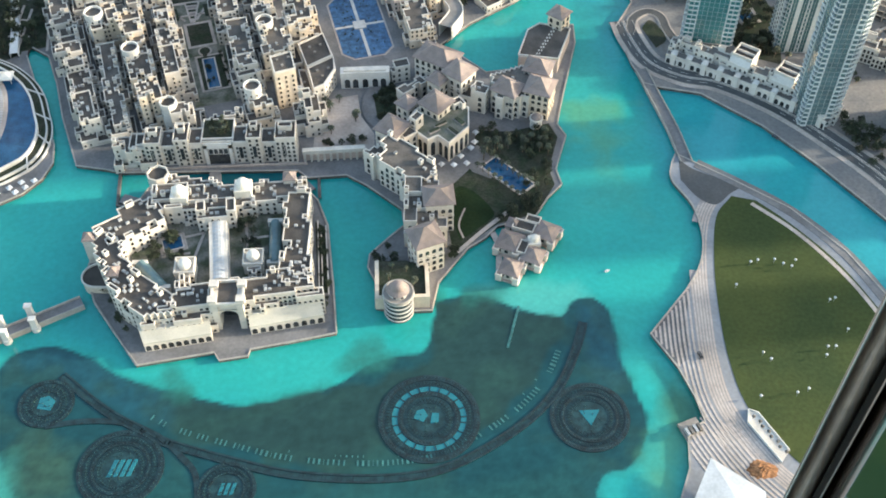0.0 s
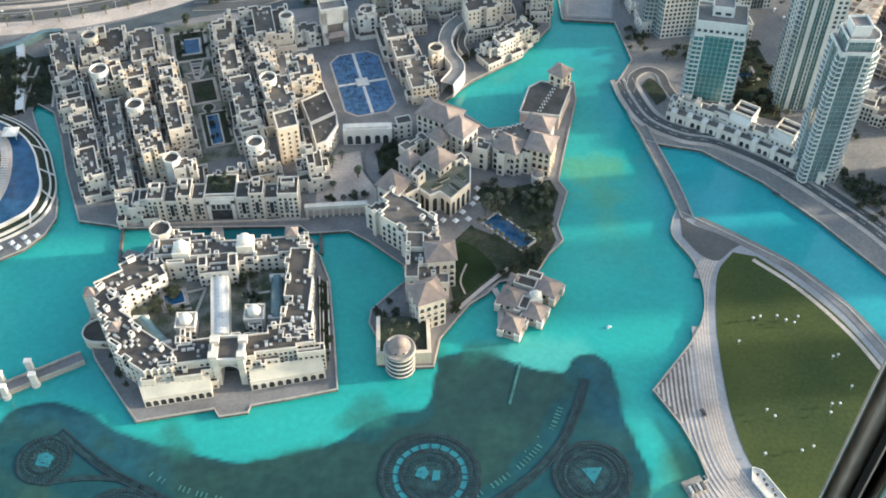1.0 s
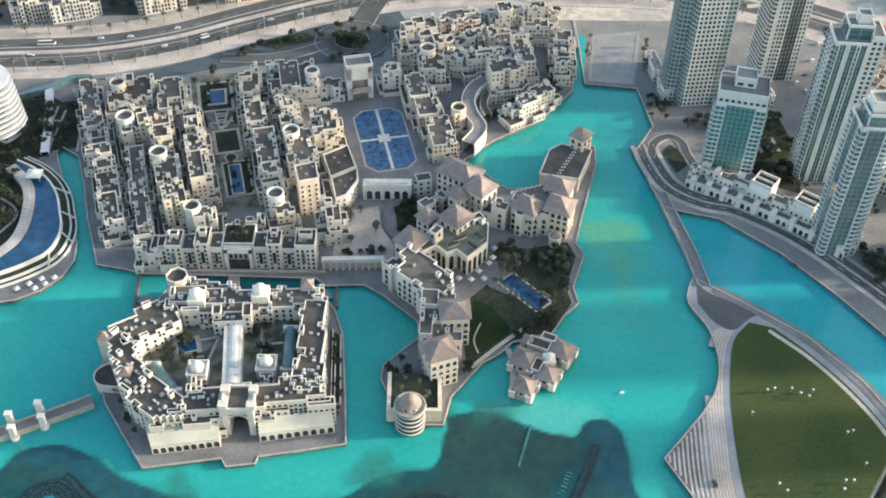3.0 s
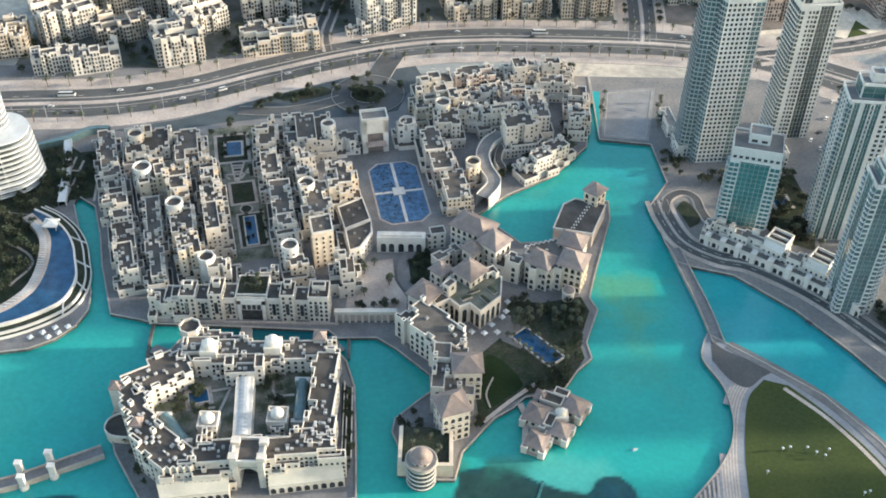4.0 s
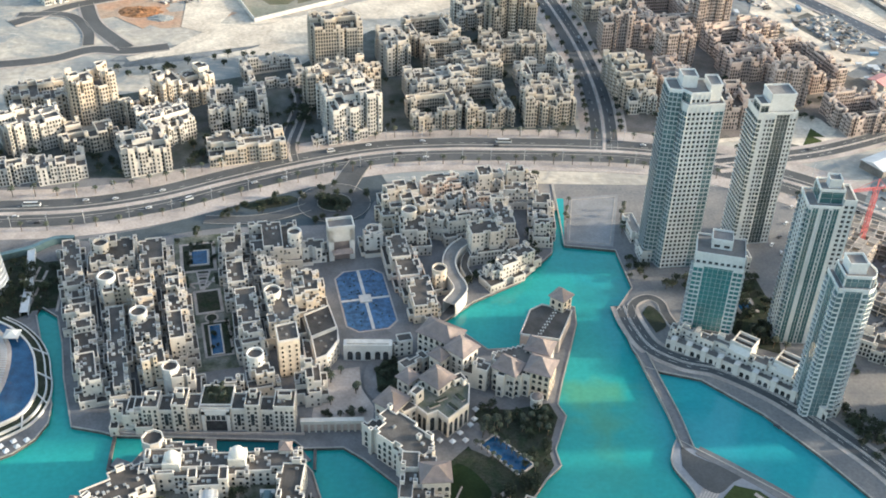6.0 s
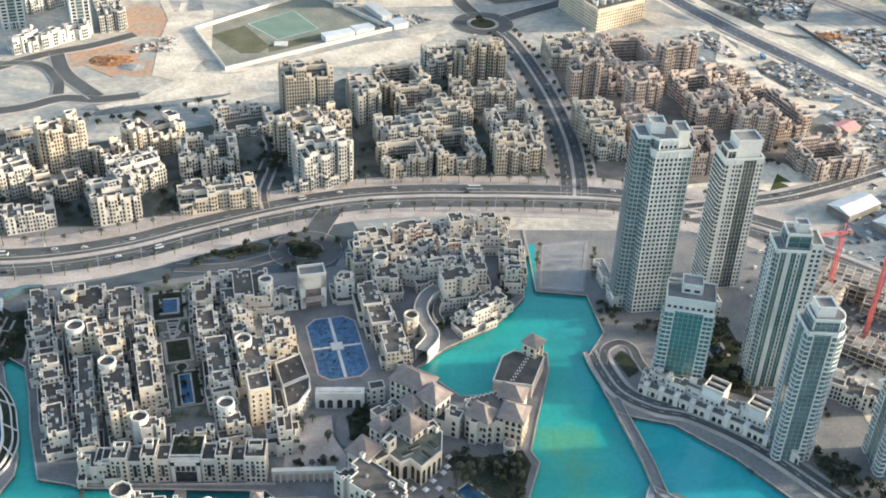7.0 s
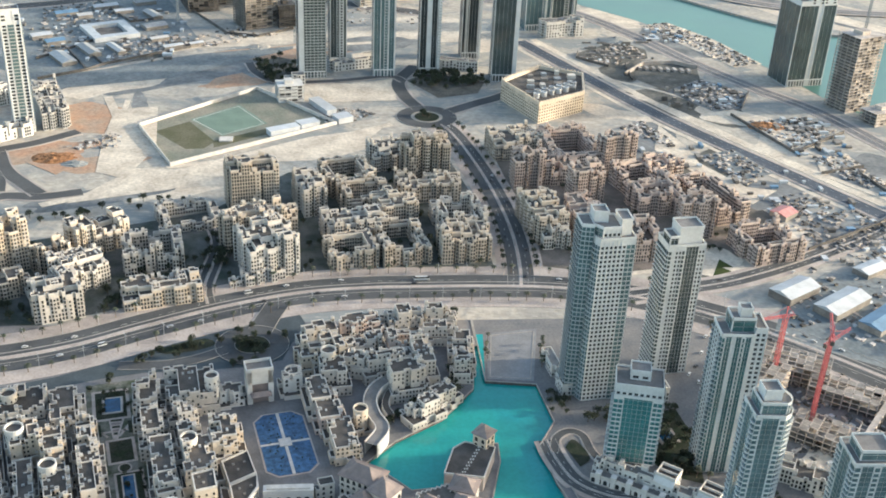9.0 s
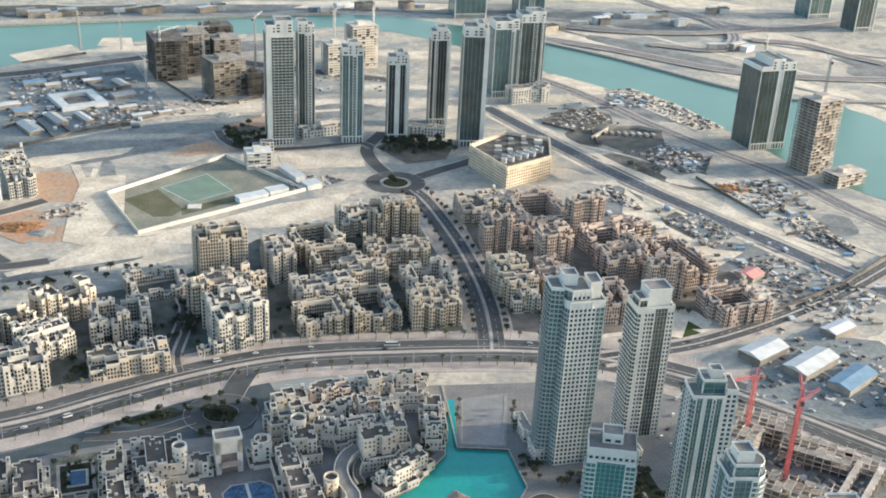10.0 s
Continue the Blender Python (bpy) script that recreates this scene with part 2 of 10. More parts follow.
class Shape:
    """A heap of faces for one mesh, with a material number for each face."""

    def __init__(self):
        self.v, self.f, self.m = [], [], []

    def face(self, pts, mi=0):
        i = len(self.v)
        self.v.extend(pts)
        self.f.append(tuple(range(i, i + len(pts))))
        self.m.append(mi)

    def box(self, x0, y0, z0, x1, y1, z1, mi=0, bottom=False):
        p = [(x0, y0, z0), (x1, y0, z0), (x1, y1, z0), (x0, y1, z0), (x0, y0, z1), (x1, y0, z1), (x1, y1, z1), (x0, y1, z1)]
        i = len(self.v)
        self.v.extend(p)
        quads = [(4, 5, 6, 7), (0, 1, 5, 4), (1, 2, 6, 5), (2, 3, 7, 6), (3, 0, 4, 7)] + ([(3, 2, 1, 0)] if bottom else [])
        for q in quads:
            self.f.append(tuple(i + k for k in q))
            self.m.append(mi)

    def beam(self, a, b, w, h=None, mi=0):
        """A bar of section w by h from a to b."""
        a, b, h = Vector(a), Vector(b), h or w
        d = (b - a).normalized()
        s = d.cross(Vector((0, 0, 1)))
        s = (s if s.length > 1e-4 else Vector((1, 0, 0))).normalized()
        u = s.cross(d)
        s, u = s * w / 2, u * h / 2
        ends = [[tuple(p + s * i + u * j) for i, j in ((-1, -1), (1, -1), (1, 1), (-1, 1))] for p in (a, b)]
        i = len(self.v)
        self.v.extend(ends[0] + ends[1])
        for q in ((0, 1, 5, 4), (1, 2, 6, 5), (2, 3, 7, 6), (3, 0, 4, 7), (3, 2, 1, 0), (4, 5, 6, 7)):
            self.f.append(tuple(i + k for k in q))
            self.m.append(mi)

    def prism(self, poly, z0, z1, mi=0, top=True, top_mi=None):
        k = len(poly)
        for a in range(k):
            p, q = poly[a], poly[(a + 1) % k]
            self.face([(p[0], p[1], z0), (q[0], q[1], z0), (q[0], q[1], z1), (p[0], p[1], z1)], mi)
        if top:
            self.face([(p[0], p[1], z1) for p in poly], mi if top_mi is None else top_mi)

    def drum(self, cx, cy, r0, r1, z0, z1, k=20, mi=0, top=True, top_mi=None, a0=0.0):
        ring = lambda r, z: [(cx + r * math.cos(a0 + 2 * math.pi * i / k), cy + r * math.sin(a0 + 2 * math.pi * i / k), z) for i in range(k)]
        lo, hi = ring(r0, z0), ring(r1, z1)
        for i in range(k):
            j = (i + 1) % k
            self.face([lo[i], lo[j], hi[j], hi[i]], mi)
        if top:
            self.face(hi, mi if top_mi is None else top_mi)

    def dome(self, cx, cy, r, z, high, k=16, rings=5, mi=0):
        for a in range(rings):
            t0, t1 = math.pi / 2 * a / rings, math.pi / 2 * (a + 1) / rings
            self.drum(cx, cy, r * math.cos(t0), max(r * math.cos(t1), 0.02), z + high * math.sin(t0), z + high * math.sin(t1), k, mi, top=a == rings - 1)

    def ring(self, cx, cy, r_in, r_out, z0, z1, k=24, mi=0):
        c = [(math.cos(2 * math.pi * i / k), math.sin(2 * math.pi * i / k)) for i in range(k)]
        for i in range(k):
            (a, b), (d, e) = c[i], c[(i + 1) % k]
            at = lambda r, u, v, z: (cx + r * u, cy + r * v, z)
            self.face([at(r_out, a, b, z0), at(r_out, d, e, z0), at(r_out, d, e, z1), at(r_out, a, b, z1)], mi)
            self.face([at(r_out, a, b, z1), at(r_out, d, e, z1), at(r_in, d, e, z1), at(r_in, a, b, z1)], mi)
            self.face([at(r_in, d, e, z0), at(r_in, a, b, z0), at(r_in, a, b, z1), at(r_in, d, e, z1)], mi)

    def hip(self, x0, y0, x1, y1, z, high, over=0.6, flare=0.35, mi=0):
        """A hipped roof with flared eaves, ridge along the longer side."""
        x0, y0, x1, y1 = x0 - over, y0 - over, x1 + over, y1 + over
        w, d = x1 - x0, y1 - y0
        k = min(w, d) / 2
        e = k * 0.35
        lo = [(x0, y0, z), (x1, y0, z), (x1, y1, z), (x0, y1, z)]
        mid = [(x0 + e, y0 + e, z + high * flare * 0.6), (x1 - e, y0 + e, z + high * flare * 0.6), (x1 - e, y1 - e, z + high * flare * 0.6), (x0 + e, y1 - e, z + high * flare * 0.6)]
        if w >= d:
            r = [(x0 + k, (y0 + y1) / 2, z + high), (x1 - k + 0.01, (y0 + y1) / 2, z + high)]
            top = [[mid[0], mid[1], r[1], r[0]], [mid[1], mid[2], r[1]], [mid[2], mid[3], r[0], r[1]], [mid[3], mid[0], r[0]]]
        else:
            r = [((x0 + x1) / 2, y0 + k, z + high), ((x0 + x1) / 2, y1 - k + 0.01, z + high)]
            top = [[mid[0], mid[1], r[0]], [mid[1], mid[2], r[1], r[0]], [mid[2], mid[3], r[1]], [mid[3], mid[0], r[0], r[1]]]
        for a in range(4):
            b = (a + 1) % 4
            self.face([lo[a], lo[b], mid[b], mid[a]], mi)
        for t in top:
            self.face(t, mi)
        self.box(x0, y0, z - 0.4, x1, y1, z - 0.01, mi)

    def window(self, o, u, n, w, h, arch=False, frame_mi=0, glass_mi=1, proud=0.16):
        """A framed pane whose sill's middle is o, along u, facing n."""
        edge = [(-w / 2, 0), (w / 2, 0)]
        if arch:
            edge += [(w / 2 * math.cos(a), h - w / 2 + w / 2 * math.sin(a)) for a in (0, math.pi / 4, math.pi / 2, 3 * math.pi / 4, math.pi)]
        else:
            edge += [(w / 2, h), (-w / 2, h)]
        k, t = len(edge), 0.22
        at = lambda p, q: (o[0] + u[0] * p[0] + n[0] * q, o[1] + u[1] * p[0] + n[1] * q, o[2] + p[1])
        cx, cy = 0, h / 2
        wide = [(cx + (p[0]) * (1 + 2 * t / w), cy + (p[1] - cy) * (1 + 2 * t / h)) for p in edge]
        out0, out1 = [at(p, 0.0) for p in wide], [at(p, proud) for p in wide]
        in1, in0 = [at(p, proud) for p in edge], [at(p, 0.03) for p in edge]
        for a in range(k):
            b = (a + 1) % k
            self.face([out0[a], out0[b], out1[b], out1[a]], frame_mi)
            self.face([out1[a], out1[b], in1[b], in1[a]], frame_mi)
            self.face([in1[a], in1[b], in0[b], in0[a]], frame_mi)
        self.face(in0, glass_mi)

    def mesh(self, name, mats):
        me = bpy.data.meshes.new(name)
        me.from_pydata(self.v, [], self.f)
        for m in mats if isinstance(mats, (list, tuple)) else [mats]:
            me.materials.append(m)
        me.polygons.foreach_set("material_index", self.m)
        me.update()
        return me


def thing(name, x, y, rot=0, z=LAND, label="", category="", group="", kind=""):
    ob = new(name)
    ob.matrix_world = pose(x, y, z, 0, 0, rot)
    return tagged(ob, label, category, group, kind)


def part(name, shape, mats, parent, label="", kind=""):
    ob = new(name, shape.mesh(name, mats))
    ob.parent = parent
    return tagged(ob, label, "", "", kind)


def solo(name, shape, mats, label, category, kind="", group=""):
    return tagged(new(name, shape.mesh(name, mats)), label, category, group, kind)


def piece(name, me, parent, m):
    ob = new(name, me)
    ob.parent = parent
    ob.matrix_basis = m
    return ob


def pane_mesh(w, h, arch, frame, glass):
    s = Shape()
    s.window((0, 0, 0), (1, 0), (0, -1), w, h, arch)
    return s.mesh("window", [frame, glass])


PANES = {}


def wall_windows(parent, faces, blocked, step, storey, size, arch, frame, glass, single, first=1.0, skip=0.0, rnd=random):
    """Windows along faces: each (x0, y0, x1, y1, z0, z1), facing right of its way. blocked(x, y, z): is another volume there."""
    w, h = size
    joined = Shape()
    key = (w, h, arch, frame.name)
    for x0, y0, x1, y1, z0, z1 in faces:
        length = math.hypot(x1 - x0, y1 - y0)
        k = int((length - 0.8) / step)
        if k < 1:
            if length < w + 0.5:
                continue
            k = 1
        u = ((x1 - x0) / length, (y1 - y0) / length)
        n = (u[1], -u[0])
        for i in range(k):
            s = length * (i + 0.5) / k
            z = z0 + first
            while z + h < z1 - 0.2:
                o = (x0 + u[0] * s, y0 + u[1] * s, z)
                if rnd.random() >= skip and not blocked(o[0] + n[0] * 0.4, o[1] + n[1] * 0.4, z + h * 0.5):
                    if single:
                        me = PANES.get(key) or PANES.setdefault(key, pane_mesh(w, h, arch, frame, glass))
                        piece("window", me, parent, pose(o[0], o[1], o[2], 0, 0, math.degrees(math.atan2(u[1], u[0]))))
                    else:
                        joined.window(o, u, n, w, h, arch)
                z += storey
    if joined.f:
        part("window", joined, [frame, glass], parent, "rows of small dark windows", "stuff")


UNIT = {}


def roof_unit(parent, x, y, z, rot, rnd, size=1.0):
    """A roof-top cooling unit: casing on skids with a fan collar."""
    if "me" not in UNIT:
        s = Shape()
        s.box(-1.0, -0.7, 0.15, 1.0, 0.7, 1.25)
        s.drum(0, 0, 0.5, 0.45, 1.25, 1.45, 10)
        s.box(-1.05, -0.6, 0, 1.05, -0.4, 0.15)
        s.box(-1.05, 0.4, 0, 1.05, 0.6, 0.15)
        UNIT["me"] = s.mesh("roof_unit", UNIT_GREY)
    m = pose(x, y, z, 0, 0, rot) @ Matrix.Diagonal((size, size, size, 1))
    piece("roof_unit", UNIT["me"], parent, m)


def body(x0, y0, x1, y1, h, base, rim, t=0.45, o=0.15):
    """Walls of a box with a proud parapet, as one closed skin. Materials: 0 wall, 1 parapet."""
    s = Shape()
    sq = lambda e, z: [(x0 - e, y0 - e, z), (x1 + e, y0 - e, z), (x1 + e, y1 + e, z), (x0 - e, y1 + e, z)]
    rings = [(sq(0, base), 0), (sq(0, h - 0.3), 0), (sq(o, h - 0.3), 1), (sq(o, h + rim), 1), (sq(o - t, h + rim), 1), (sq(o - t, h - 0.05), 1)]
    for (lo, _), (hi, mi) in zip(rings, rings[1:]):
        for i in range(4):
            j = (i + 1) % 4
            s.face([lo[i], lo[j], hi[j], hi[i]], mi)
    return s


def mass(parent, vols, wall, cap=None, roof=None, step=3.4, storey=3.5, size=(1.3, 1.9), arch=False, single=False, rim=1.0, units=0.012, rnd=None, skip=0.1, base=-0.5):
    """Walls, parapets, flat roofs, windows and roof units of a heap of boxes (x0, y0, x1, y1, height)."""
    rnd, cap, roof = rnd or random, cap or CAP, roof or ROOF
    faces = []
    vols = [(a, b, c, d, h + 0.013 * i) for i, (a, b, c, d, h) in enumerate(vols)]

    def blocked(x, y, z):
        return any(a < x < c and b < y < d and z < h + 0.5 for a, b, c, d, h in vols)

    for x0, y0, x1, y1, h in vols:
        part("wall", body(x0, y0, x1, y1, h, base, rim), [wall, cap], parent)
        rs = Shape()
        rs.face([(x0, y0, h), (x1, y0, h), (x1, y1, h), (x0, y1, h)])
        part("roof", rs, roof, parent)
        faces += [(x0, y0, x1, y0, 0, h), (x1, y0, x1, y1, 0, h), (x1, y1, x0, y1, 0, h), (x0, y1, x0, y0, 0, h)]
        for _ in range(int((x1 - x0) * (y1 - y0) * units + rnd.random() * 0.8)):
            if x1 - x0 < 4 or y1 - y0 < 4:
                continue
            x, y = rnd.uniform(x0 + 1.6, x1 - 1.6), rnd.uniform(y0 + 1.6, y1 - 1.6)
            if not any(a - 1 < x < c + 1 and b - 1 < y < d + 1 and g > h + 0.3 for a, b, c, d, g in vols):
                roof_unit(parent, x, y, h, rnd.choice((0, 90)), rnd, rnd.uniform(0.7, 1.15))
    wall_windows(parent, faces, blocked, step, storey, size, arch, wall, GLASS, single, skip=skip, rnd=rnd)


def heights(w, d, h, rnd, g=2.4, step=3.5, turrets=0.012, yard=0.0, bays=(3, 6), rise=(-1, 0, 0, 0, 1)):
    """A grid of roof heights over w by d with a jagged outline: whole bays rise or drop by a storey; yard: width of the wings round an open yard."""
    nx, ny = max(2, round(w / g)), max(2, round(d / g))
    grid = [[h] * ny for _ in range(nx)]
    i = 0
    while i < nx:
        n = rnd.randint(*bays)
        j = 0
        while j < ny:
            m = rnd.randint(*bays)
            k = h + step * rnd.choice(rise)
            for a in range(i, min(nx, i + n)):
                for b in range(j, min(ny, j + m)):
                    grid[a][b] = k
            j += m
        i += n
    for axis in (0, 1):
        for far in (0, 1):
            n, across = (ny, nx) if axis == 0 else (nx, ny)
            q = 0
            while q < n:
                run, cut = rnd.randint(2, 4), rnd.choice((0, 0, 1)) if across > 4 else rnd.choice((0, 0, 0, 1))
                for r in range(q, min(n, q + run)):
                    for c in range(cut):
                        e = across - 1 - c if far else c
                        if axis == 0:
                            grid[e][r] = 0.0
                        else:
                            grid[r][e] = 0.0
                q += run
    if yard:
        k = max(2, round(yard / g))
        for a in range(k, nx - k):
            for b in range(k, ny - k):
                grid[a][b] = 0.0
    for a in range(nx):
        for b in range(ny):
            if grid[a][b] > 0 and rnd.random() < turrets:
                grid[a][b] += 2.6
    return grid, g


def levels(grid):
    """A number for each patch of cells of one height that hang together."""
    nx, ny = len(grid), len(grid[0])
    mark = [[-1] * ny for _ in range(nx)]
    n = 0
    for i in range(nx):
        for j in range(ny):
            if mark[i][j] >= 0 or grid[i][j] <= 0:
                continue
            todo = [(i, j)]
            mark[i][j] = n
            while todo:
                a, b = todo.pop()
                for c, d in ((a + 1, b), (a - 1, b), (a, b + 1), (a, b - 1)):
                    if 0 <= c < nx and 0 <= d < ny and mark[c][d] < 0 and abs(grid[c][d] - grid[a][b]) < 0.01:
                        mark[c][d] = n
                        todo.append((c, d))
            n += 1
    return mark, n


def chains(edges):
    """Edges that follow one another, as lists of corners."""
    key = lambda p: (round(p[0], 2), round(p[1], 2))
    nexts = {}
    for p, q in edges:
        nexts.setdefault(key(p), []).append((p, q))
    ends = {key(q) for p, q in edges}
    out = []
    starts = [e for e in edges if key(e[0]) not in ends] + list(edges)
    used = set()
    for p, q in starts:
        if (key(p), key(q)) in used:
            continue
        used.add((key(p), key(q)))
        line = [p, q]
        while True:
            more = [e for e in nexts.get(key(line[-1]), []) if (key(e[0]), key(e[1])) not in used]
            if not more:
                break
            used.add((key(more[0][0]), key(more[0][1])))
            line.append(more[0][1])
        out.append(line)
    return out


def rim_wall(s, line, z0, z1, t, o=0.12):
    """A low wall along a line of corners, its inside to the left."""
    closed = math.hypot(line[0][0] - line[-1][0], line[0][1] - line[-1][1]) < 0.01
    n = len(line)
    normal = lambda a, b: Vector((-(b[1] - a[1]), b[0] - a[0])).normalized()
    outer, inner = [], []
    for i in range(n):
        before = normal(line[i - 1], line[i]) if i else (normal(line[-2], line[-1]) if closed else None)
        after = normal(line[i], line[i + 1]) if i < n - 1 else (normal(line[0], line[1]) if closed else None)
        m = after if before is None else before if after is None else before if (before - after).length < 0.1 else before + after
        outer.append((line[i][0] - m.x * o, line[i][1] - m.y * o))
        inner.append((line[i][0] + m.x * t, line[i][1] + m.y * t))
    for i in range(n - 1):
        a, b, c, d = outer[i], outer[i + 1], inner[i + 1], inner[i]
        s.face([(*a, z0), (*b, z0), (*b, z1), (*a, z1)])
        s.face([(*a, z1), (*b, z1), (*c, z1), (*d, z1)])
        s.face([(*d, z1), (*c, z1), (*c, z0), (*d, z0)])
    if not closed:
        s.face([(*inner[0], z0), (*outer[0], z0), (*outer[0], z1), (*inner[0], z1)])
        s.face([(*outer[-1], z0), (*inner[-1], z0), (*inner[-1], z1), (*outer[-1], z1)])
    return s


def balconies(parent, faces, m, storey, rnd):
    """Stacks of small balconies with low walls on some bays of the longer faces."""
    s = Shape()
    for x0, y0, x1, y1, z0, z1 in faces:
        length = math.hypot(x1 - x0, y1 - y0)
        if length < 4.5 or z1 - z0 < storey * 2:
            continue
        u = ((x1 - x0) / length, (y1 - y0) / length)
        n = (u[1], -u[0])
        k = max(1, int(length / 5.5))
        for i in range(k):
            if rnd.random() < 0.3:
                continue
            t = length * (i + 0.5) / k
            z = z0 + storey
            while z < z1 - 2.5:
                at = lambda a, q, h: (x0 + u[0] * (t + a) + n[0] * q, y0 + u[1] * (t + a) + n[1] * q, h)
                w, d = 1.7, 1.2
                s.face([at(-w, d, z), at(w, d, z), at(w, d, z + 1.1), at(-w, d, z + 1.1)])
                s.face([at(-w, 0, z), at(-w, d, z), at(-w, d, z + 1.1), at(-w, 0, z + 1.1)])
                s.face([at(w, d, z), at(w, 0, z), at(w, 0, z + 1.1), at(w, d, z + 1.1)])
                s.face([at(-w, 0, z), at(w, 0, z), at(w, d, z), at(-w, d, z)])
                s.face([at(-w, 0, z + 0.15), at(-w, d, z + 0.15), at(w, d, z + 0.15), at(w, 0, z + 0.15)])
                z += storey
    if s.f:
        part("balcony", s, m, parent, "stacks of small walled balconies", "stuff")


def apart(s):
    """The pieces of a heap of faces that share corners, each a heap of its own."""
    root = {}

    def find(k):
        while root.setdefault(k, k) != k:
            root[k] = root[root[k]]
            k = root[k]
        return k

    key = lambda p: (round(p[0], 1), round(p[1], 1), round(p[2], 1))
    for f in s.f:
        a = find(key(s.v[f[0]]))
        for i in f[1:]:
            root[find(key(s.v[i]))] = a
    out = {}
    for f, mi in zip(s.f, s.m):
        out.setdefault(find(key(s.v[f[0]])), Shape()).face([s.v[i] for i in f], mi)
    return list(out.values())


def house(parent, grid, g, wall, cap=None, roof=None, step=3.0, storey=3.5, size=(1.25, 1.9), arch=False, single=False, rim=1.0, units=0.05, rnd=None, skip=0.08, split=True, balcony=False):
    """Walls, parapets, flat roofs, windows and roof units over a grid of heights."""
    rnd, cap, roof = rnd or random, cap or CAP, roof or ROOF
    nx, ny = len(grid), len(grid[0])
    X, Y = -nx * g / 2, -ny * g / 2
    at = lambda i, j: grid[i][j] if 0 <= i < nx and 0 <= j < ny else 0.0
    mark, n = levels(grid)
    if not split:
        mark, n = [[0] * ny for _ in range(nx)], 1
    foot, nf = levels([[1.0 if c > 0 else 0.0 for c in col] for col in grid])
    walls, caps, roofs = [Shape() for _ in range(nf)], [[] for _ in range(n)], [Shape() for _ in range(n)]
    runs = []
    t = 0.38
    for i in range(nx):
        for j in range(ny):
            h = grid[i][j]
            if h <= 0:
                continue
            x0, y0, x1, y1 = X + i * g, Y + j * g, X + (i + 1) * g, Y + (j + 1) * g
            rs = roofs[mark[i][j]]
            rs.face([(x0, y0, h), (x1, y0, h), (x1, y1, h), (x0, y1, h)])
            for di, dj, p, q in ((0, -1, (x0, y0), (x1, y0)), (1, 0, (x1, y0), (x1, y1)), (0, 1, (x1, y1), (x0, y1)), (-1, 0, (x0, y1), (x0, y0))):
                lo = at(i + di, j + dj)
                if lo >= h - 0.01:
                    continue
                z0 = lo if lo > 0 else -0.5
                walls[foot[i][j]].face([(*p, z0), (*q, z0), (*q, h), (*p, h)])
                caps[mark[i][j]].append((p, q, h))
                runs.append((di, dj, round(h, 2), round(lo, 2), p, q))
    for ws in walls:
        for piece_of in apart(ws):
            part("wall", piece_of, wall, parent)
    joined = Shape()
    for edges, rs in zip(caps, roofs):
        for z in sorted({e[2] for e in edges}):
            for chain in chains([e[:2] for e in edges if e[2] == z]):
                if split:
                    part("parapet", rim_wall(Shape(), chain, z - 0.25, z + rim, t), cap, parent)
                else:
                    rim_wall(joined, chain, z - 0.25, z + rim, t)
        part("roof", rs, roof, parent, "" if split else "flat roofs in steps", "" if split else "stuff")
    if joined.f:
        part("parapet", joined, cap, parent, "pale parapets of the stepped roofs", "stuff")
    # join edges in line, then set windows along them
    lines = {}
    for di, dj, h, lo, p, q in runs:
        lines.setdefault((di, dj, h, lo, round(p[1] if dj else p[0], 2)), []).append((p, q))
    faces = []
    for key, edges in lines.items():
        dj = key[1]
        di = key[0]
        k = 0 if dj else 1
        edges.sort(key=lambda e: min(e[0][k], e[1][k]))
        cur = list(edges[0])
        for p, q in edges[1:] + [(None, None)]:
            forward = cur[1][k] > cur[0][k]
            if p is not None and (abs(cur[1][k] - p[k]) < 0.01 if forward else abs(q[k] - cur[0][k]) < 0.01):
                cur = [cur[0], q] if forward else [p, cur[1]]
                continue
            faces.append((*cur[0], *cur[1], key[3], key[2]))
            cur = [p, q]
    wall_windows(parent, faces, lambda *a: False, step, storey, size, arch, wall, GLASS, single, skip=skip, rnd=rnd)
    if balcony:
        balconies(parent, faces, cap, storey, rnd)
    for i in range(nx):
        for j in range(ny):
            if grid[i][j] > 0 and rnd.random() < units * g * g / 2 and all(abs(at(i + a, j + b) - grid[i][j]) < 0.1 for a in (-1, 0, 1) for b in (-1, 0, 1) if a == 0 or b == 0):
                roof_unit(parent, X + (i + rnd.uniform(0.3, 0.7)) * g, Y + (j + rnd.uniform(0.3, 0.7)) * g, grid[i][j], rnd.choice((0, 90)), rnd, rnd.uniform(0.7, 1.1))


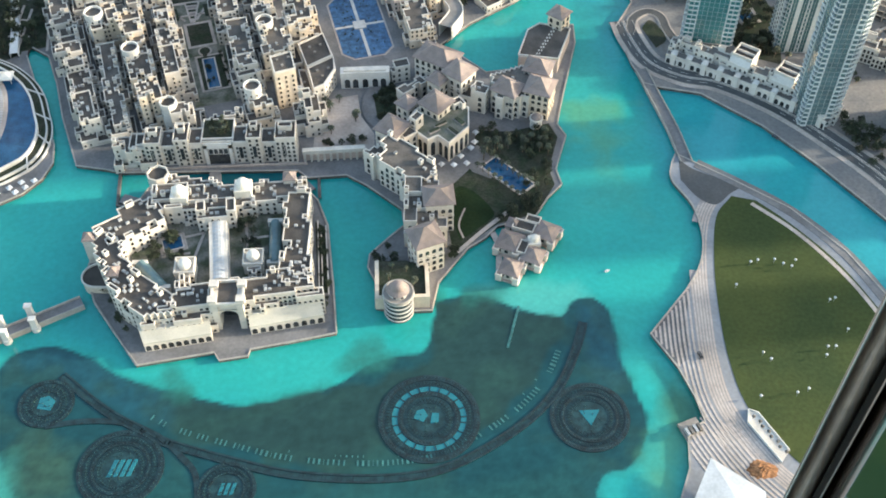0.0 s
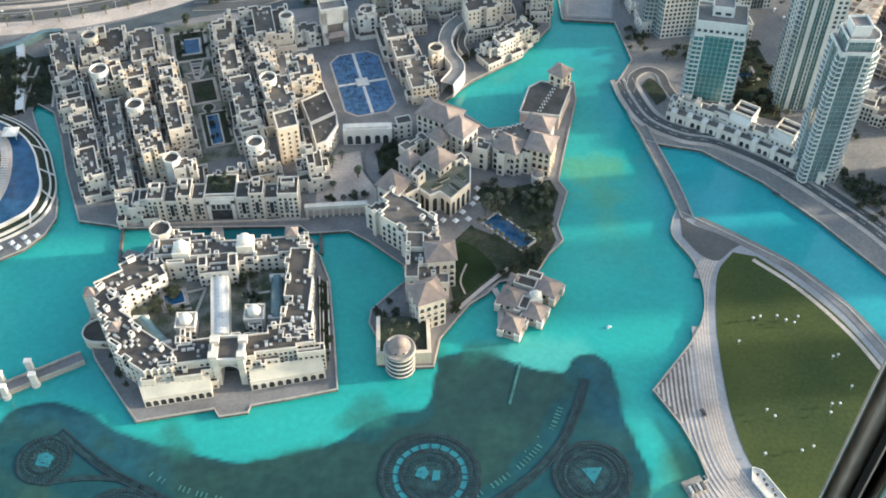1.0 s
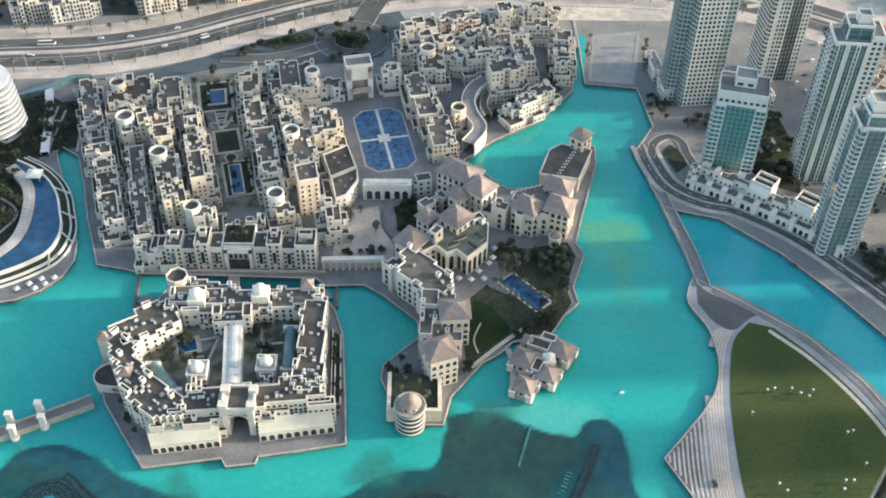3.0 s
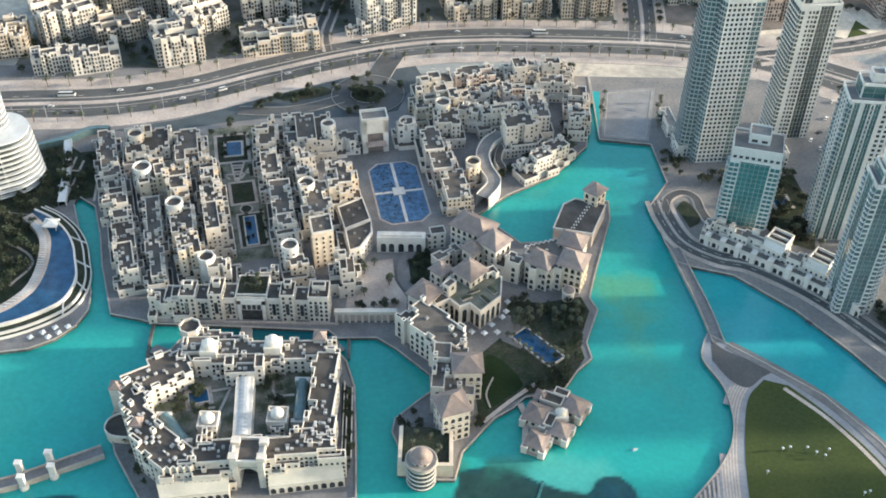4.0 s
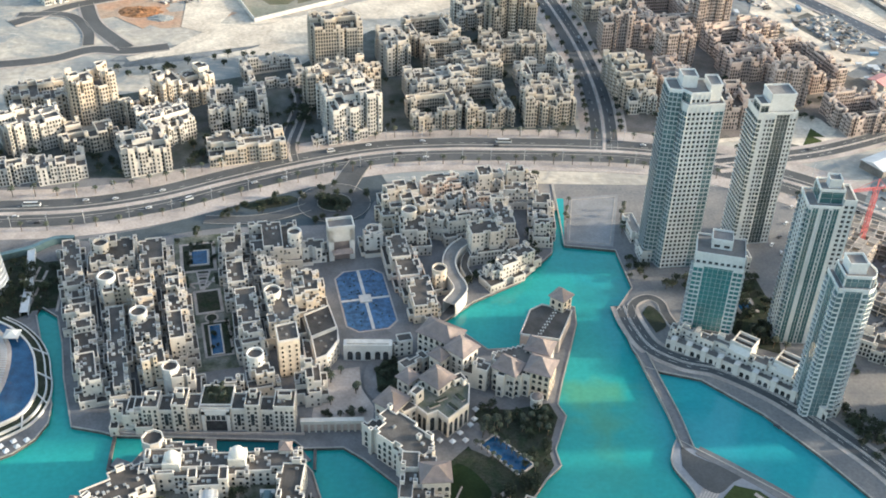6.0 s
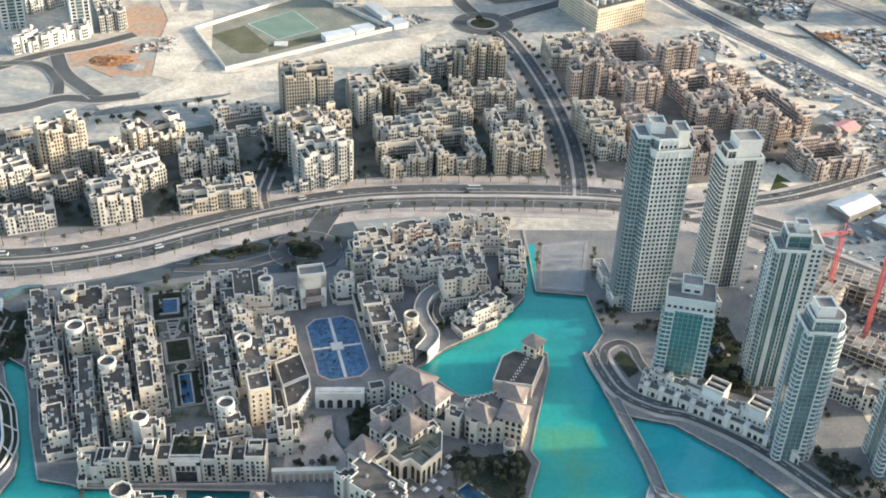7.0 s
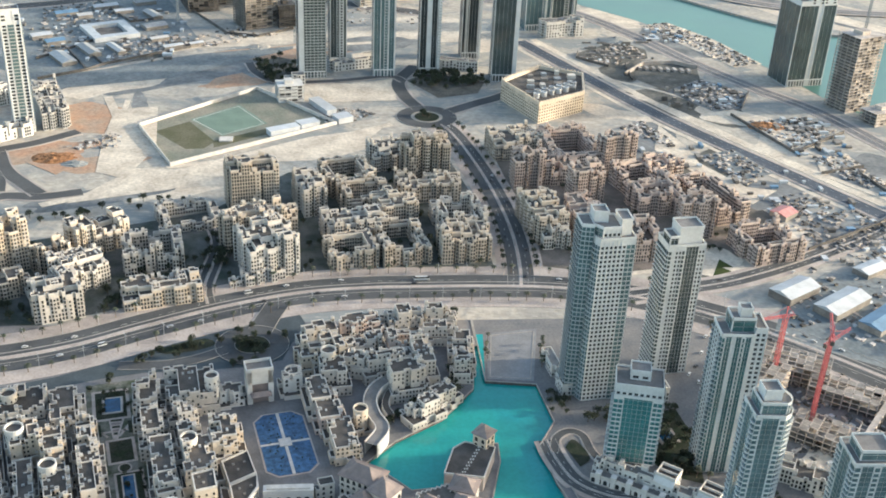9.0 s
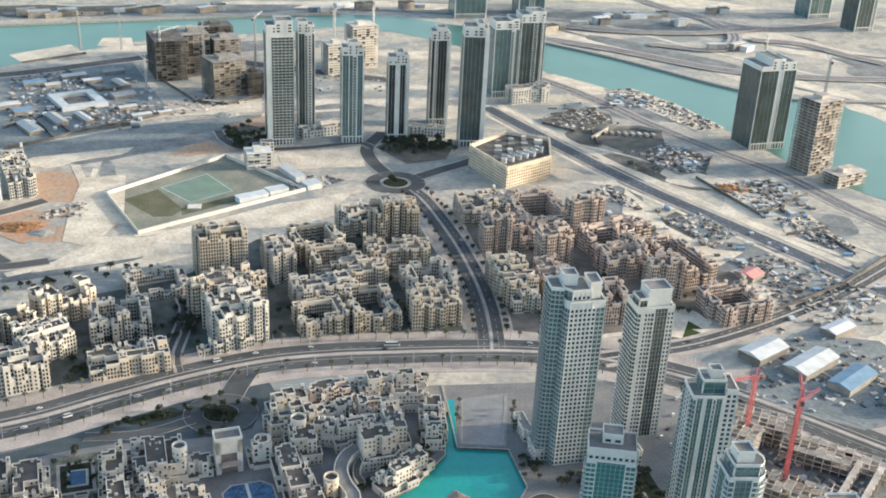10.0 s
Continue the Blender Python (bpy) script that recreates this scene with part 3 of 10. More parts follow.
def plan_house(parent, areas, rot, wall, seed, g=2.3, notch=0.28, turrets=0.04, rise=2.4, name="wing", **kw):
    """A stepped house over areas of the plan, each (outline, height), on a grid turned by rot, with a toothed outline."""
    rnd = random.Random(seed)
    c, q = math.cos(radians(rot)), math.sin(radians(rot))
    turned = [[(x * c + y * q, y * c - x * q) for x, y in poly] for poly, _ in areas]
    xs, ys = [p[0] for t in turned for p in t], [p[1] for t in turned for p in t]
    nx, ny = math.ceil((max(xs) - min(xs)) / g), math.ceil((max(ys) - min(ys)) / g)
    cx, cy = (max(xs) + min(xs)) / 2, (max(ys) + min(ys)) / 2
    gx, gy = np.meshgrid(cx + (np.arange(nx) - nx / 2 + 0.5) * g, cy + (np.arange(ny) - ny / 2 + 0.5) * g, indexing="ij")
    grid = np.zeros((nx, ny))
    for t, (_, h) in zip(turned, areas):
        grid[inside_by(gx, gy, t) > -0.15 * g] = h
    full = grid.copy()
    at = lambda i, j: full[i][j] if 0 <= i < nx and 0 <= j < ny else 0.0
    bite = {}
    for i in range(nx):
        for j in range(ny):
            if full[i][j] <= 0:
                continue
            rim = any(at(i + a, j + b) <= 0 for a, b in ((1, 0), (-1, 0), (0, 1), (0, -1)))
            k = ((i + seed) // 2, (j + seed) // 2)
            if rim and bite.setdefault(k, rnd.random()) < notch:
                grid[i][j] = max(0.0, full[i][j] - rnd.choice((3.6, 3.6, 7.2)))
            elif rim and bite[k] > 1 - turrets * 3:
                grid[i][j] = full[i][j] + rise
            elif rnd.random() < turrets * 0.6:
                grid[i][j] = full[i][j] + rise
    sub = new(name)
    sub.parent = parent
    sub.matrix_basis = pose(cx * c - cy * q, cx * q + cy * c, 0, 0, 0, rot)
    house(sub, grid.tolist(), g, wall, rnd=rnd, **kw)
    return sub


def round_tower(parent, x, y, r, h, wall, roof=None, rim=1.6, k=18, name="round_tower"):
    s = Shape()
    s.drum(x, y, r, r, 0, h, k, top=True, top_mi=1)
    s.ring(x, y, r - 0.6, r + 0.25, h - 0.6, h + rim, k)
    s.ring(x, y, r, r + 0.15, h * 0.72, h * 0.72 + 0.4, k)
    for i in range(0, k, 2):
        a = 2 * math.pi * (i + 0.5) / k
        for z in (h - 4.2, h - 8.0):
            s.window((x + math.cos(a) * r, y + math.sin(a) * r, z), (-math.sin(a), math.cos(a)), (math.cos(a), math.sin(a)), 1.1, 1.8, True, 0, 2, 0.12)
    return part(name, s, [wall, roof or ROOF, GLASS], parent)


def spline(pts, k=8):
    """A smooth line through the points."""
    out, p = [], [Vector((*a, 0)) for a in pts]
    p = [2 * p[0] - p[1]] + p + [2 * p[-1] - p[-2]]
    for i in range(1, len(p) - 2):
        for j in range(k):
            t = j / k
            out.append(0.5 * (2 * p[i] + (p[i + 1] - p[i - 1]) * t + (2 * p[i - 1] - 5 * p[i] + 4 * p[i + 1] - p[i + 2]) * t * t + (3 * p[i] - p[i - 1] - 3 * p[i + 1] + p[i + 2]) * t ** 3))
    out.append(p[-2])
    return [(v.x, v.y) for v in out]


def offset(line, d):
    out = []
    for i, (x, y) in enumerate(line):
        a, b = line[max(i - 1, 0)], line[min(i + 1, len(line) - 1)]
        dx, dy = b[0] - a[0], b[1] - a[1]
        g = math.hypot(dx, dy) or 1
        out.append((x - dy / g * d, y + dx / g * d))
    return out


def ribbon(line, left, right, z0, z1, shape=None, mi=0):
    """A strip with thickness along a line, from left to right of it."""
    s = shape or Shape()
    a, b = offset(line, left), offset(line, right)
    for i in range(len(line) - 1):
        p, q, r, t = a[i], a[i + 1], b[i + 1], b[i]
        s.face([(*t, z1), (*r, z1), (*q, z1), (*p, z1)], mi)
        s.face([(*p, z0), (*p, z1), (*q, z1), (*q, z0)], mi)
        s.face([(*r, z0), (*r, z1), (*t, z1), (*t, z0)], mi)
    return s


def dashes(line, at, width, long, gap, z, shape):
    l = offset(line, at)
    run, on = 0.0, 0.0
    for i in range(len(l) - 1):
        a, b = Vector(l[i]), Vector(l[i + 1])
        d = (b - a).length
        s = 0.0
        while s < d:
            e = min(d, s + (long if (run % (long + gap)) < long else gap))
            if (run % (long + gap)) < long:
                u = (b - a).normalized()
                p, q = a + u * s, a + u * e
                w = Vector((-u.y, u.x)) * width / 2
                shape.face([(*(p - w), z), (*(q - w), z), (*(q + w), z), (*(p + w), z)])
            run += e - s + 1e-6
            s = e


def slab(name, poly, z0, z1, side, top, label, category, kind="structure", edge=True):
    s = Shape()
    flat = [Vector((x, y, 0)) for x, y in poly]
    s.prism(poly, z0, z1, 0, top=False)
    for tri in tessellate_polygon([flat]):
        p = [flat[i] for i in tri]
        if (p[1] - p[0]).cross(p[2] - p[0]).z < 0:
            p.reverse()
        s.face([(v.x, v.y, z1) for v in p], 1)
    if edge:
        ob = solo(name, s, [side, top], label, category, kind)
        rim, run = Shape(), [poly[0]]
        for p, q in zip(poly, list(poly[1:]) + [poly[0]]):
            if math.hypot(q[0] - p[0], q[1] - p[1]) > 120:
                if len(run) > 1:
                    ribbon(run, 0.45, -0.45, z1 - 0.1, z1 + 0.45, rim)
                run = [q]
            else:
                run.append(q)
        if len(run) > 1:
            ribbon(run, 0.45, -0.45, z1 - 0.1, z1 + 0.45, rim)
        part("quay_edge", rim, KERB, ob)
        return ob
    return solo(name, s, [side, top], label, category, kind)
# ---- ground, lake and shores ----
def flat(poly, z, shape=None, mi=0, hole=None):
    s = shape or Shape()
    loops = [[Vector((x, y, 0)) for x, y in poly]] + ([[Vector((x, y, 0)) for x, y in hole]] if hole else [])
    pts = [v for l in loops for v in l]
    for tri in tessellate_polygon(loops):
        p = [pts[i] for i in tri]
        if (p[1] - p[0]).cross(p[2] - p[0]).z < 0:
            p.reverse()
        s.face([(v.x, v.y, z) for v in p], mi)
    return s


solo("ground", flat([(-4500, -1500), (4500, -1500), (4500, 4700), (-4500, 4700)], LAND - 0.12, hole=[(-330, 60), (330, 60), (330, 520), (160, 700), (-250, 560), (-330, 540)]),
     SAND, "pale dusty desert ground of sand and building plots", "ground", "structure")
# outlines of the deep basin and of the weeds in it
deep = spline([(-300, 262), (-240, 290), (-221, 302), (-207, 313), (-203, 320), (-195, 325), (-184, 327), (-174, 324), (-163, 318), (-150, 308), (-136, 301), (-121, 296), (-107, 292), (-93, 288), (-82, 286), (-66, 288), (-52, 291), (-38, 297), (-25, 306), (-10, 311), (4, 314), (9, 330), (13, 346), (34, 347), (54, 339), (74, 332), (81, 341), (90, 344), (98, 339), (101, 328), (101, 310), (104, 291), (109, 276), (107, 261), (97, 245), (82, 238), (70, 190), (40, 150), (-260, 150)], 5)
olive = spline([(10, 346), (34, 346), (54, 338), (73, 331), (70, 316), (56, 292), (32, 268), (4, 251), (-38, 250), (-91, 264), (-131, 283), (-130, 295), (-107, 291), (-82, 285), (-52, 290), (-36, 295), (-22, 296), (-13, 303), (6, 307), (8, 326)], 5)
# one lake sheet whose bed shows through: colours of deep basin, weeds, shallows and a shadow band, blended with ragged
# edges
def lake_sheet():
    step = 1.6
    xs, ys = np.arange(-350, 351, step), np.arange(50, 721, step)
    gx, gy = np.meshgrid(xs, ys)
    px, py = gx.ravel(), gy.ravel()
    rough = np.array([noise.fractal(Vector((x * 0.05, y * 0.05, 0.3)), 1.0, 2.0, 4) for x, y in zip(px, py)])
    broad = np.array([noise.fractal(Vector((x * 0.014, y * 0.014, 7.0)), 1.0, 2.0, 3) for x, y in zip(px, py)])
    col = np.empty((len(px), 3))
    col[:] = (0.020, 0.315, 0.300)

    def lay(mask, rgb):
        m = np.clip(mask, 0, 1)[:, None]
        col[:] = col * (1 - m) + np.array(rgb) * m

    edge = lambda poly, soft, ragged: np.clip((inside_by(px, py, poly) + ragged * rough) / soft + 0.5, 0, 1)
    # open lake: paler shoals and bluer arm
    lay(0.5 * np.clip(broad * 1.6, 0, 1), (0.040, 0.345, 0.315))
    lay(0.45 * np.clip(-broad * 1.8, 0, 1), (0.018, 0.265, 0.290))
    lay(0.7 * edge([(150, 520), (185, 500), (214, 468), (245, 430), (290, 385), (330, 320), (240, 330), (228, 372), (208, 400), (182, 424), (166, 440), (153, 470)], 14, 3), (0.028, 0.300, 0.375))
    lay(0.5 * edge([(120, 600), (152, 596), (136, 560), (146, 500), (158, 440), (150, 430), (138, 480), (126, 540)], 20, 6), (0.018, 0.255, 0.335))
    lay(0.8 * edge(spline([(96, 492), (112, 497), (128, 492), (130, 480), (118, 472), (126, 452), (114, 438), (106, 452), (94, 470)], 5), 14, 12), (0.085, 0.315, 0.190))
    lay(0.5 * edge([(100, 470), (126, 470), (118, 430), (128, 400), (104, 420)], 20, 14), (0.040, 0.270, 0.225))
    lay(0.35 * edge([(112, 590), (140, 590), (136, 560), (110, 560)], 8, 10), (0.020, 0.190, 0.180))
    # ragged weeds and pale sand along the basin
    lay(0.75 * edge([(28, 352), (86, 356), (98, 330), (60, 326), (40, 336)], 8, 5), (0.075, 0.385, 0.350))
    lay(edge(deep, 1.2, 1.3), (0.011, 0.066, 0.080))
    lay(0.85 * edge(olive, 3.5, 4.5), (0.020, 0.054, 0.049))
    # bluer patch in the basin's left part
    lay(0.55 * edge([(-150, 306), (-118, 294), (-118, 276), (-140, 282), (-176, 306), (-172, 318)], 6, 2), (0.016, 0.088, 0.126))
    # bluish band at the right tip: a cast shadow put into the colour
    lay(0.75 * edge([(84, 340), (96, 338), (101, 318), (101, 292), (92, 288), (86, 300), (84, 320)], 5, 2), (0.016, 0.084, 0.120))
    # bluer left rim, then more weeds and shoals
    lay(0.7 * edge([(-206, 316), (-184, 326), (-160, 316), (-142, 302), (-126, 290), (-136, 282), (-166, 306)], 5, 2), (0.016, 0.084, 0.116))
    lay(0.5 * np.clip(rough * 2.0, 0, 1) * edge(deep, 12, 2), (0.026, 0.078, 0.066))
    lay(0.6 * edge(spline([(-181, 270), (-159, 264), (-156, 240), (-186, 238), (-194, 256)], 5), 16, 8), (0.050, 0.105, 0.062))
    lay(0.8 * edge([(-215, 262), (-197, 262), (-184, 238), (-215, 230)], 5, 2), (0.050, 0.330, 0.290))
    lay(0.6 * np.clip(broad * 2.2, 0, 1) * edge(deep, 12, 2) * (py < 262), (0.020, 0.096, 0.096))
    lay(0.8 * edge([(-160, 262), (-40, 236), (40, 240), (70, 255), (90, 210), (60, 140), (-160, 140)], 14, 8), (0.017, 0.084, 0.088))
    for x, y, r in ((-122, 303, 9), (-112, 296, 8), (-26, 318, 9), (-20, 308, 10), (-34, 306, 6), (30, 350, 8), (14, 348, 7), (44, 346, 6)):
        lay(0.7 * np.clip((r - np.hypot(px - x, py - y)) / 7 + rough * 1.1, 0, 1), (0.024, 0.150, 0.130))
    lay(0.75 * edge(spline([(104, 240), (112, 258), (124, 285), (131, 292), (134, 275), (126, 262), (122, 240), (112, 215)], 4), 12, 7), (0.080, 0.270, 0.170))
    lay(0.8 * edge([(118, 300), (134, 282), (136, 266), (127, 261), (118, 272)], 10, 4), (0.030, 0.115, 0.085))
    lay(0.5 * edge([(-230, 245), (-190, 262), (-180, 235), (-230, 215)], 12, 6), (0.050, 0.300, 0.260))
    # grain of the bed and faint streaks of current
    fine = np.array([noise.fractal(Vector((x * 0.16, y * 0.22, 2.0)), 0.8, 2.0, 4) for x, y in zip(px, py)])
    streak = np.array([noise.fractal(Vector((x * 0.012, y * 0.06, 5.0)), 1.0, 2.0, 3) for x, y in zip(px, py)])
    basin = edge(deep, 10, 3)
    col *= (1 + (0.05 + 0.20 * basin) * fine + 0.06 * streak)[:, None]
    col *= np.array((0.95, 0.925, 0.875)) * (1 - 0.16 * basin)[:, None]
    nx, ny = len(xs), len(ys)
    idx = np.arange(nx * ny).reshape(ny, nx)
    quads = np.stack([idx[:-1, :-1], idx[:-1, 1:], idx[1:, 1:], idx[1:, :-1]], -1).reshape(-1, 4)
    me = bpy.data.meshes.new("lake_water")
    me.from_pydata(np.c_[px, py, np.zeros(len(px))].tolist(), [], quads.tolist())
    att = me.color_attributes.new("bed", 'FLOAT_COLOR', 'POINT')
    att.data.foreach_set("color", np.c_[col, np.ones(len(px))].astype(np.float32).ravel())
    m = mat("turquoise_water_over_bed", (0.02, 0.3, 0.3), 0.12, 0.1, 0.012, 0.35, 0.06, spec=0.35, depth=0.4)
    n, l = m.node_tree.nodes, m.node_tree.links
    a = n.new("ShaderNodeAttribute")
    a.attribute_name = "bed"
    scale = next(k for k in n if k.bl_idname == "ShaderNodeVectorMath")
    l.new(a.outputs["Color"], scale.inputs[0])
    me.materials.append(m)
    return tagged(new("lake_water", me), "turquoise lake with deep, weedy and sandy patches and a painted shadow band", "water", "", "structure")


lake_sheet()

MURKY = mat("murky_green_basin", (0.016, 0.052, 0.057), 0.4, 0.35, 0.25, 1.2, 0.2)
PALE_JET = mat("pale_jet_row", (0.048, 0.175, 0.165), 0.4, 0.3, 0.3, 1.5, 0.1)
SHALLOW = water("clear_basin_water", (0.022, 0.150, 0.175), (0.020, 0.125, 0.155), scale=0.08)
# fountain rings and jets just under the surface
def fountain_ring(x, y, r, bands, heart, seed):
    """bands: (inner, outer, kind) as shares of the radius; kind d dark pipes, m murky lattice, p pale water. heart: corners of the bright middle."""
    rnd = random.Random(seed)
    th = thing("fountain_ring", 0, 0, 0, 0.05, "dark steel fountain ring lying in the lake", "fountain", "fountain rings")
    disc = Shape()
    disc.drum(x, y, r * 0.99, r * 0.99, 0.0, 0.05, 56)
    part("basin_floor", disc, MURKY, th)
    for k, (a, b, kind) in enumerate(bands):
        s = Shape()
        s.ring(x, y, r * a, r * b, 0.0, {"d": 0.32, "m": 0.14, "p": 0.10}[kind] + 0.004 * k, 56)
        part({"d": "pipe_ring", "m": "lattice_ring", "p": "pale_channel"}[kind], s, {"d": FOUNT, "m": MURKY, "p": SHALLOW}[kind], th)
        n = int(r * (a + b) * 1.9)
        s = Shape()
        for i in range(n):
            t = 2 * math.pi * i / n + rnd.uniform(-0.01, 0.01)
            c, d = math.cos(t), math.sin(t)
            if kind == "m" or (kind == "p" and i % 3 == 0):
                s.beam((x + c * r * a, y + d * r * a, 0.24), (x + c * r * b, y + d * r * b, 0.24), 0.45, 0.2)
        if s.f:
            part("cross_bar", s, FOUNT, th, "short dark bars between the rings", "stuff")
        if kind != "p":
            j = Shape()
            for i in range(n):
                t = 2 * math.pi * (i + 0.5) / n
                q = r * (a + b) / 2 + rnd.uniform(-0.2, 0.2)
                j.drum(x + math.cos(t) * q, y + math.sin(t) * q, 0.26, 0.18, 0.2, 0.75, 6)
            part("nozzle", j, NOZZLE, th, "small pale jets round the ring", "stuff")
    m = Shape()
    for i in range(22):
        t, q = rnd.uniform(0, 6.28), r * rnd.uniform(0.1, bands[-1][0])
        m.drum(x + math.cos(t) * q, y + math.sin(t) * q, 0.3, 0.2, 0.05, 0.6, 6)
    part("inner_nozzle", m, NOZZLE, th, "scattered pale jets in the middle", "stuff")
    for k, pts in enumerate(heart):
        w = Shape()
        w.prism([(x + r * p, y + r * q) for p, q in pts], 0.05, 0.16 + 0.004 * k)
        part("bright_water", w, SHALLOW, th)


slats = lambda n, w, lean: [[(-0.3 + 0.6 * i / n, -0.22), (-0.3 + 0.6 * i / n + w, -0.22), (-0.3 + 0.6 * i / n + w + lean, 0.22), (-0.3 + 0.6 * i / n + lean, 0.22)] for i in range(n)]
fountain_ring(5, 275, 24.5, [(0.88, 1.0, "d"), (0.74, 0.87, "m"), (0.62, 0.73, "p"), (0.51, 0.61, "d"), (0.34, 0.48, "m")], [[(-0.30, 0.0), (-0.12, -0.08), (-0.02, 0.06), (-0.10, 0.22), (-0.24, 0.18)], [(0.02, -0.12), (0.18, -0.10), (0.20, 0.10), (0.06, 0.12)]], 1)
fountain_ring(82, 272, 19.2, [(0.88, 1.0, "d"), (0.74, 0.86, "m"), (0.64, 0.73, "d"), (0.46, 0.60, "m")], [[(-0.26, 0.20), (0.0, -0.26), (0.27, 0.20)]], 2)
fountain_ring(-139, 255, 20.2, [(0.86, 1.0, "d"), (0.72, 0.85, "m"), (0.60, 0.70, "d"), (0.44, 0.58, "m")], slats(4, 0.10, 0.14), 3)
fountain_ring(-180, 292, 13.6, [(0.84, 1.0, "d"), (0.56, 0.82, "m"), (0.48, 0.55, "d")], [[(-0.3, -0.2), (0.2, -0.3), (0.32, 0.1), (0.05, 0.32), (-0.25, 0.25)]], 4)
fountain_ring(-89, 242, 13.6, [(0.86, 1.0, "d"), (0.66, 0.84, "m"), (0.56, 0.64, "d")], slats(3, 0.12, 0.12), 5)
arc = spline([(-175, 308), (-162, 296), (-147, 284), (-132, 275), (-118, 267), (-90, 257), (-64, 249), (-38, 245), (-12, 244), (9, 247), (31, 257), (54, 273), (70, 291), (80, 311), (86, 328)], 10)
th = thing("fountain_arc", 0, 0, 0, 0.05, "long curved dark fountain pipe with rows of jets", "fountain")
s = ribbon(arc, 2.3, 1.2, 0.08, 0.4)
ribbon(arc, -1.2, -2.3, 0.08, 0.4, s)
part("pipe_bed", ribbon(arc, 1.3, -1.3, 0.02, 0.12), MURKY, th)
part("pipe", s, FOUNT, th)
s = Shape()
dashes(arc, 0.0, 2.6, 0.5, 1.3, 0.35, s)
part("cross_bar", s, FOUNT, th, "", "stuff")
s = Shape()
dashes(arc[30:132], 8.0, 3.0, 0.8, 1.5, 0.16, s)
dashes(arc[60:120], 11.5, 1.2, 0.5, 2.2, 0.16, s)
part("jet", s, PALE_JET, th, "pale rows of small jets inside the curve", "stuff")
s = ribbon(spline([(-178, 279), (-160, 281), (-140, 279), (-122, 270), (-108, 256)], 8), 1.5, -1.5, 0.1, 0.35)
ribbon(spline([(-110, 258.5), (-104, 250), (-101, 234)], 8), 1.4, -1.4, 0.1, 0.31, s)
part("side_pipe", s, FOUNT, th)
s = Shape()
s.beam((46, 314, 0.2), (54, 340, 0.2), 1.3, 0.25)
solo("jetty_line", s, PALE_JET, "pale straight underwater pipe in the lake", "pipe")

# shores
slab("old_town_ground", [(-238, 560), (-226, 551), (-216, 524), (-207, 493), (-196, 463), (-192, 452), (-174, 448), (-165, 445), (-64, 442), (-58, 436), (-36, 437), (-24, 428), (-5, 409), (-4, 397), (-12, 389), (-23, 377), (-24, 368), (-20, 358), (-20, 341), (-8, 338), (9, 338), (13, 356), (21, 367), (30, 379), (40, 386), (47, 394), (68, 399), (77, 414), (86, 424), (84, 436), (93, 463), (89, 473), (94, 493), (109, 548), (110, 566), (88, 566), (86, 548), (70, 524), (50, 522), (33, 541), (20, 547), (43, 571), (76, 594), (101, 628), (110, 698), (110, 720), (-240, 720)],
     -3, LAND, QUAY, PAVING_GREY, "grey paved quay land of the old quarter", "pavement")
slab("hotel_ground", [(-420, 300), (-300, 405), (-258, 418), (-232, 423), (-219, 431), (-210, 442), (-206, 455), (-208, 470), (-219, 498), (-229, 524), (-240, 552), (-240, 720), (-420, 720)],
     -3, LAND, QUAY, PAVING_GREY, "grey paved hotel waterfront with a curved quay", "pavement")
slab("east_bank", [(111, 720), (111, 637), (147, 632), (152, 588), (137, 562), (142, 525), (147, 507), (156, 503), (180, 496), (211, 466), (236, 431), (262, 388), (285, 330), (340, 300), (420, 300), (420, 720)],
     -3, LAND - 0.05, QUAY, mat("dark_bank_paving", (0.145, 0.145, 0.148), 0.88, 0.25, 0.05, 0.5, 0.2, tint=(0.20, 0.19, 0.18)), "grey paved east bank with a curved quay", "pavement")
slab("promontory", spline([(155, 445), (151, 436), (149, 424), (157, 404), (158, 381), (153, 362), (143, 346)], 5)[:-1] + [(143, 346), (119, 318), (129, 297), (134, 280), (136, 266), (127, 261), (124, 241), (112, 215), (112, 120), (300, 120), (275, 260), (248, 330), (233, 367), (211, 399), (184, 422), (165, 437)],
     -3, LAND, QUAY, PLAZA, "grey paved promontory round a lawn", "pavement")
slab("souk_island", [(-173, 372), (-166, 352), (-154, 334), (-139, 311), (-101, 317), (-98, 312), (-84, 314), (-83, 318), (-66, 321), (-40, 326), (-42, 355), (-46, 399), (-52, 418), (-62, 432), (-148, 432), (-158, 410), (-172, 385)],
     -3, LAND, QUAY, PAVING_GREY, "grey stone quay round the market hall", "pavement")

ROSY_PAVE = mat("rosy_grey_paving_bands", (0.30, 0.275, 0.265), 0.85, 0.2, 0.05, 0.6, 0.2)
# lawn, paths and curved stripes of the promontory
lawn = spline([(180, 410), (168, 394), (160, 360), (156, 327), (155, 299), (158, 273), (170, 249), (190, 225), (215, 215), (240, 250), (246, 300), (238, 330), (226, 360), (208, 388), (193, 406)], 6)
solo("lawn", flat(lawn, LAND + 0.15), GRASS, "large mown green lawn with paler and darker patches", "lawn", "structure")
th = thing("striped_paving", 0, 0, 0, 0, "curved bands of light and dark paving beside the lawn", "pavement", "", "structure")


